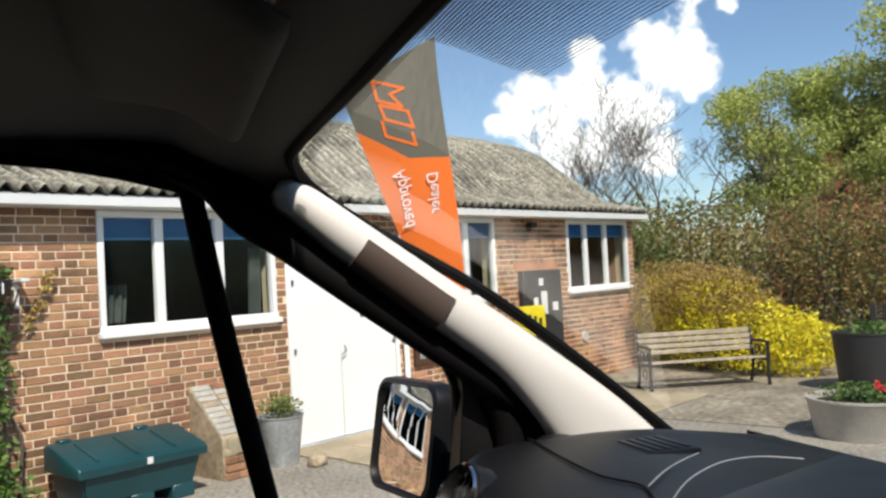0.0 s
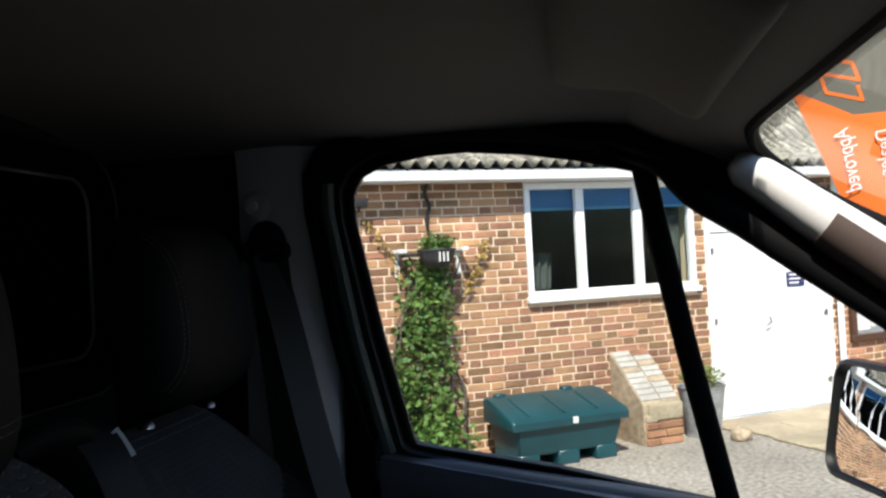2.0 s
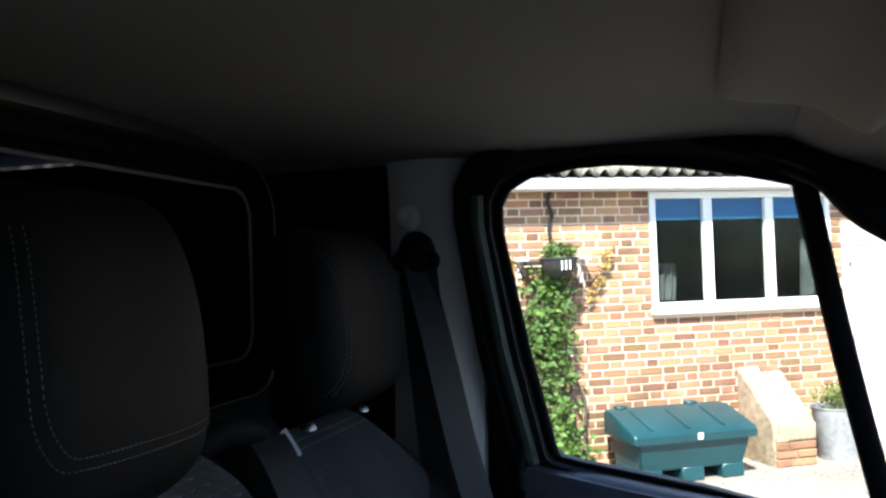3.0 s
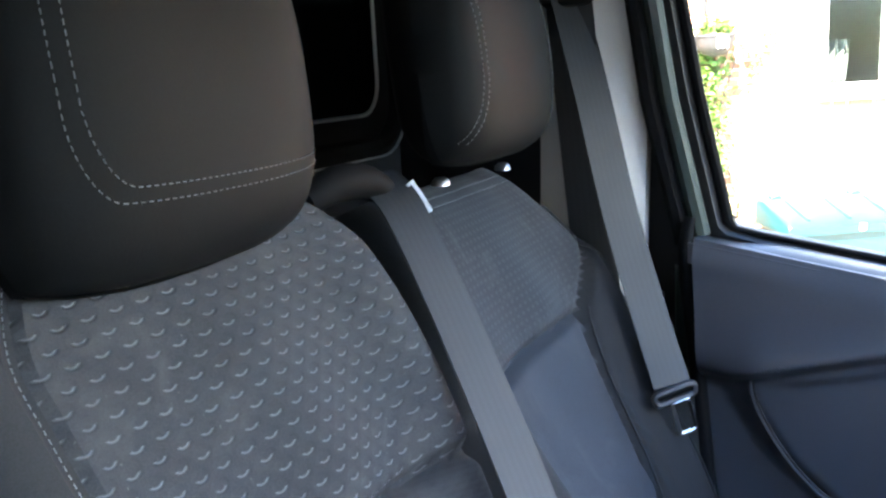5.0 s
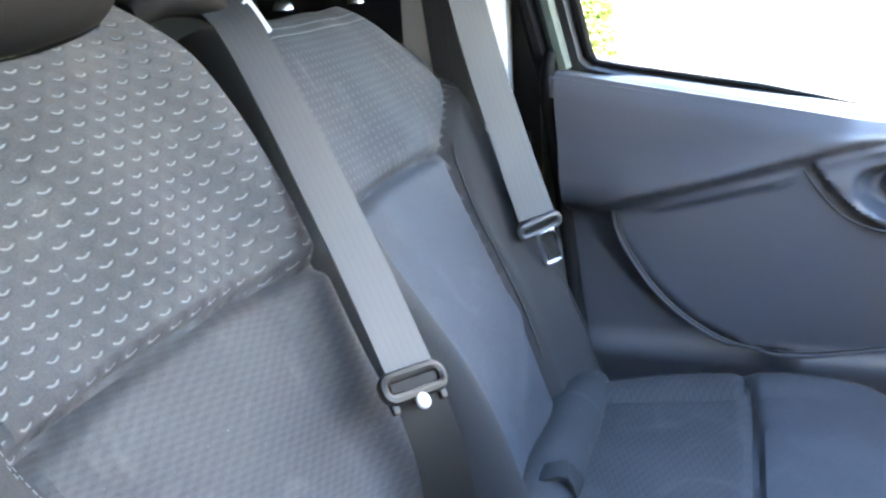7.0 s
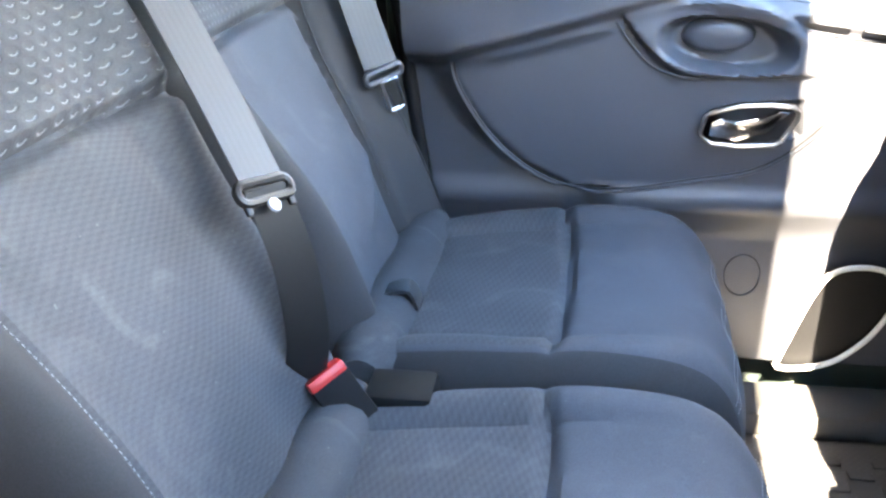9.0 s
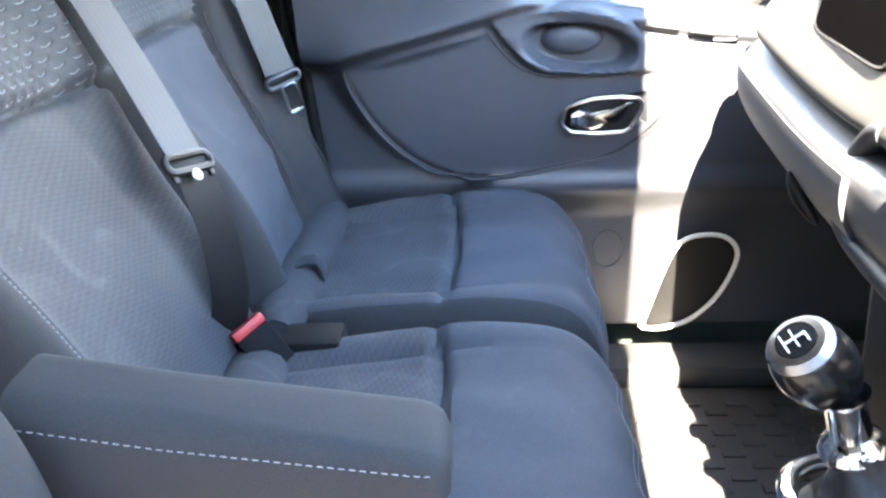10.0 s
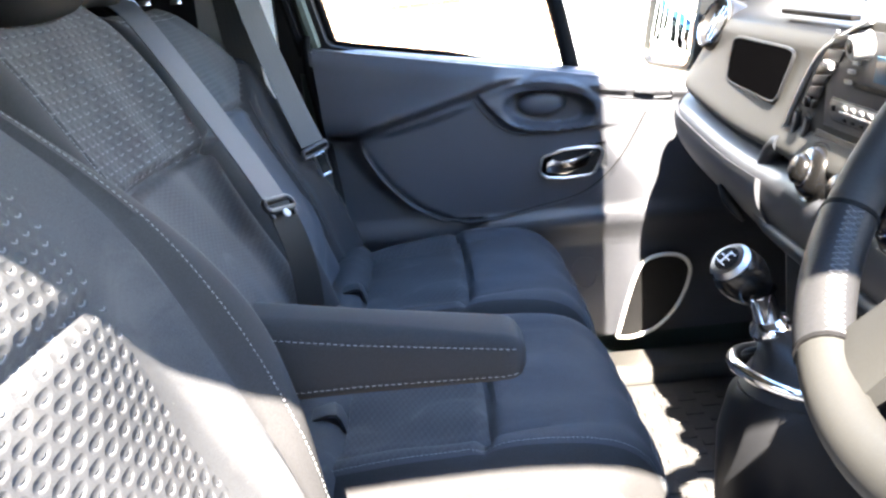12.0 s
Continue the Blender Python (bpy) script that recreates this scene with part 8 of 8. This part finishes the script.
lumps2 = [lump(10.6, -0.55, 1.5, 0.7, 0.7, 1.0), lump(10.4, -0.2, 0.7, 0.55, 0.6, 0.7), lump(10.6, 4.6, 0.9, 0.8, 0.9, 0.95), lump(10.9, 5.6, 1.1, 0.8, 0.9, 1.1)]
foliage("near_leaves", leaf_mesh("near_leaves", in_lumps(lumps2, 9000, 65, 0.5), 0.08, M["leaf_dark"], 66), hg)
bm = bmesh.new()
for k in range(60):
    p = bw(11.3 + rng.uniform(-0.8, 0.8), -1.8 + 0.17 * k, 0)
    tube(bm, [p, p + Vector((rng.uniform(-0.2, 0.2), rng.uniform(-0.2, 0.2), 1.0)), p + Vector((rng.uniform(-0.6, 0.6), rng.uniform(-0.6, 0.6), 2.2))], [0.03, 0.02, 0.006], 5)
part("stems", bm, M["bark"], hg)

fn = thing("picket_fence", BF @ pose(10.2, -4.2, 0), "dark wooden picket fence before the hedge", "fence")
for k in range(16):
    part("picket", box(bmesh.new(), 10.0 + 0.03 * k, 10.02 + 0.03 * k, -3.3 - 0.16 * k - 0.09, -3.3 - 0.16 * k, 0.0, 0.92, 0.006, 1), M["lead"], fn, F=BF)
for z in (0.3, 0.72):
    part("rail", tube(bmesh.new(), [bw(10.03, 3.3, z), bw(10.5, 5.85, z)], 0.022, 6), M["lead"], fn)


def leafy_tree(name, x, d, height, lumps, n, size, material, label, seed):
    base = bw(x, d, 0)
    t = thing(name, Matrix.Translation(base), label, "tree")
    bm = bmesh.new()
    rng = random.Random(seed)
    branches(bm, base, Vector((0, 0, 1)), height * 0.38, height * 0.035, 4, rng, 0.42, 0.25)
    part("trunk", bm, M["bark"], t)
    foliage("crown", leaf_mesh("crown", in_lumps(lumps, n, seed, 0.6), size, material, seed + 1, droop=0.4), t)


rng = random.Random(23)
lumps = [lump(17.5 + rng.uniform(-1.3, 1.3), -0.2 + rng.uniform(-1.3, 2.4), 4.55 + rng.uniform(-1.6, 1.5), 0.62, 0.62, 0.46) for k in range(40)]
leafy_tree("willow_tree", 17.5, 0.6, 6.4, lumps, 46000, 0.088, M["leaf_pale"], "tall leafy tree with pale green crown", 71)
lumps = [lump(17.0 + rng.uniform(-1.5, 1.5), 3.6 + rng.uniform(-1.6, 2.2), 4.7 + rng.uniform(-1.7, 2.1), 0.68, 0.68, 0.52) for k in range(36)]
leafy_tree("leafy_tree", 17.0, 4.0, 6.8, lumps, 32000, 0.095, M["leaf_pale"], "broad leafy tree beside the yard", 81)
lumps = [lump(14.6 + rng.uniform(-0.6, 0.6), 3.6 + rng.uniform(-0.7, 0.9), 2.2 + rng.uniform(-0.8, 0.6), 0.6, 0.6, 0.6) for k in range(9)]
leafy_tree("copper_shrub", 14.6, 3.7, 2.9, lumps, 5000, 0.11, M["leaf_bronze"], "dark copper-leaved shrub above the hedge", 91)

bt_base = bw(14.2, -3.0, 0)
bare = thing("bare_tree", Matrix.Translation(bt_base), "bare spreading tree behind the roof", "tree")
bm = bmesh.new()
rngb = random.Random(5)
for k in range(5):
    a = k * 1.3
    branches(bm, bt_base + Vector((0, 0, 0.1 * k)), Vector((0.60 * math.cos(a), 0.60 * math.sin(a), 1)).normalized(), 2.1, 0.07, 6, rngb, 0.54, 0.05)
part("trunk", bm, M["bark"], bare, "thin bare twigs and limbs")

# far house roof and woods on the skyline
fh = thing("far_house", BF @ pose(26, 1.2, 0), "red-brick house half hidden by the trees", "house")
bm = bmesh.new()
box(bm, 24.5, 28.5, -1.2, 3.5, 0, 3.6)
part("wall", bm, M["red_brick_far"], fh, F=BF, smooth=0)
bm = bmesh.new()
prism(bm, [(-1.5, 3.6), (3.8, 3.6), (1.15, 5.2)], 0, 24.3, 28.7)
part("roof", bm, M["red_brick_far"], fh, F=BF, smooth=0)
wd = thing("far_woods", BF @ pose(40, 0, 0), "distant line of trees", "woods", kind="stuff")
lumps = []
rng = random.Random(31)
for k in range(60):
    a = -0.6 + k * 0.045
    R_ = 46 + rng.uniform(-6, 6)
    p = Vector((math.sin(a + 0.2) * R_, math.cos(a + 0.2) * R_, 1.5))
    lumps.append(((p.x, p.y, 1.2 + rng.uniform(0, 1.2)), (3.2, 3.2, 3.2)))
foliage("wood_leaves", leaf_mesh("wood_leaves", in_lumps(lumps, 42000, 33, 0.3), 0.30, M["leaf_dark"], 34), wd)

# ---- flag ----
fp = Vector((1.58, 2.95, 0))
fw = Vector((0.955, -0.296, 0)).normalized()   # to the flag's pole side
flag = thing("feather_flag", Matrix.Translation(fp), "orange and grey advertising flag on a pole, seen from behind", "flag")
FM = Matrix(((0.8 * fw.x, -0.8 * fw.y, 0, fp.x), (0.8 * fw.y, 0.8 * fw.x, 0, fp.y), (0, 0, 0.8, 0.338), (0, 0, 0, 1)))   # x to the pole, y away, z up
lathe(bm := bmesh.new(), [(0, 0.06), (0.03, 0.06), (0.22, 0.02), (0.24, 0.0), (0, 0)], Matrix.Translation(fp), 24)
part("foot", bm, M["lead"], flag)


def flag_left(z):
    return -0.593 + 0.246 * (2.64 - z) / 0.685


def flag_right(z):
    return -0.09 * sstep(1.5, 3.0, z) ** 1.2


part("pole", tube(bmesh.new(), [FM @ Vector((flag_right(z) - 0.016, 0.020 * math.sin(flag_right(z) * 7 + z * 3) + 0.016, z)) for z in (-0.38, 0.8, 1.5, 2.0, 2.4, 2.7, 2.93)], [0.014, 0.013, 0.012, 0.011, 0.010, 0.008, 0.006], 8), M["lead"], flag)


def flag_piece(name, zlo, zhi, material, label):
    bm = bmesh.new()

    def f(a, b, back=0.0):
        z0, z1 = zlo(a), zhi(a)
        z = z0 + (z1 - z0) * b
        l, r = flag_left(z), flag_right(z)
        x = l + (r - l) * a
        return FM @ Vector((x, 0.02 * math.sin(x * 7 + z * 3) + back, z))
    slab(bm, f, lambda a, b: f(a, b, 0.003), 20, 30)
    return part(name, bm, material, flag, label)


split = lambda a: 2.456 - 0.151 * min(1.0, a / 0.5)
og = flag_piece("orange_field", lambda a: 1.22, split, M["flag_orange"], "orange cloth field")
gy = flag_piece("grey_field", split, lambda a: 2.64 + 0.312 * a, M["flag_grey"], "grey-brown cloth field")


def flag_text(body, x, z, size, narrow, lean):
    cu = bpy.data.curves.new("lettering", "FONT")
    cu.body, cu.size, cu.extrude, cu.shear = body, size, 0.0008, 0.15
    cu.materials.append(M["white"])
    ob = new("lettering", cu)
    ob.parent = og
    m = FM @ Matrix.Translation((x, -0.032, z)) @ Matrix.Rotation(radians(-lean), 4, "Y") @ Matrix(((0, -1, 0, 0), (0, 0, -1, 0), (-narrow, 0, 0, 0), (0, 0, 0, 1)))
    ob.matrix_basis = WORLD[flag.name].inverted() @ m
    return ob


flag_text("Approved", -0.285, 2.25, 0.100, 0.75, 8)
flag_text("Dealer", -0.112, 2.228, 0.088, 0.90, 0)
# emblem: three shapes of thin squared strokes
EMBLEM = (((-0.268, 2.676), (-0.429, 2.717), (-0.408, 2.614), (-0.279, 2.577)), ((-0.268, 2.676), (-0.341, 2.646), (-0.279, 2.577)),
          ((-0.397, 2.589), (-0.251, 2.552), (-0.225, 2.467), (-0.371, 2.513), (-0.397, 2.589)), ((-0.389, 2.500), (-0.370, 2.424), (-0.216, 2.371), (-0.233, 2.437)))
for line in EMBLEM:
    bm = bmesh.new()
    for (xa, za), (xb, zb) in zip(line, line[1:]):
        d = Vector((xb - xa, 0, zb - za)).normalized()
        ends = [Vector((x, 0.02 * math.sin(x * 7 + z * 3) - 0.0035, z)) + d * e for x, z, e in ((xa, za, -0.006), (xb, zb, 0.006))]
        strap(bm, [FM @ p for p in ends], [FM.to_3x3() @ Vector((-d.z, 0, d.x))] * 2, 0.013, 0.0015)
    part("emblem_stroke", bm, M["flag_orange"], gy)

# ---- bricks of the sunlit wall, the nearest as pieces of their own ----
def brick_cells():
    out = []
    rng = random.Random(77)
    z, row = 0.0, 0
    while z + 0.06 < WALL_T:
        x = WALL_L - (0.176 if row % 2 else 0.0)
        k = 0
        while x < WALL_R - 0.02:
            w = (0.228, 0.124)[k % 2] + rng.uniform(-0.006, 0.006)
            x1 = min(x + w, WALL_R)
            segs = [(max(x, WALL_L) + 0.0075, x1 - 0.0075)]
            for o in OPEN:
                if o[2] - 0.012 < z + 0.062 and o[3] > z + 0.004:
                    nxt = []
                    for a, b in segs:
                        if b <= o[0] or a >= o[1]:
                            nxt.append((a, b))
                        else:
                            if a < o[0] - 0.03:
                                nxt.append((a, o[0] - 0.002))
                            if b > o[1] + 0.03:
                                nxt.append((o[1] + 0.002, b))
                    segs = nxt
            for a, b in segs:
                out.append((a, b, z + 0.007, z + 0.0637, rng.uniform(-0.003, 0.003)))
            x, k = x1, k + 1
        z += 0.0705
        row += 1
    return out


cells = brick_cells()
near = [c for c in cells if -0.75 < c[0] < 1.85 and 0.70 < c[2] < 1.31]
near = near[:300]
chosen = set(near)
unit = {}
for a, b, z0, z1, o in near:
    w = round(b - a, 2) + 0.003
    if w not in unit:
        unit[w] = link_mesh("brick", box(bmesh.new(), -w / 2, w / 2, 0, 0.09, -0.0283, 0.0283, 0.004, 1), M["brick"], 0)
    ob = new("brick", unit[w])
    ob.parent = wall_s
    ob.matrix_basis = pose((a + b) / 2, o, (z0 + z1) / 2)
verts, faces = [], []
for a, b, z0, z1, o in cells:
    if (a, b, z0, z1, o) in chosen:
        continue
    k = len(verts)
    c = 0.004
    verts += [(a + c, o, z0 + c), (b - c, o, z0 + c), (b - c, o, z1 - c), (a + c, o, z1 - c), (a, o + c, z0), (b, o + c, z0), (b, o + c, z1), (a, o + c, z1), (a, 0.05, z0), (b, 0.05, z0), (b, 0.05, z1), (a, 0.05, z1)]
    faces += [(k, k + 1, k + 2, k + 3)] + [(k + i, k + 4 + i, k + 4 + (i + 1) % 4, k + (i + 1) % 4) for i in range(4)] + [(k + 4 + i, k + 8 + i, k + 8 + (i + 1) % 4, k + 4 + (i + 1) % 4) for i in range(4)]
me = bpy.data.meshes.new("brickwork")
me.from_pydata(verts, [], faces)
me.materials.append(M["brick"])
ob = new("brickwork", me)
ob.parent = wall_s
tagged(ob, "the rest of the bricks in the wall", kind="stuff")
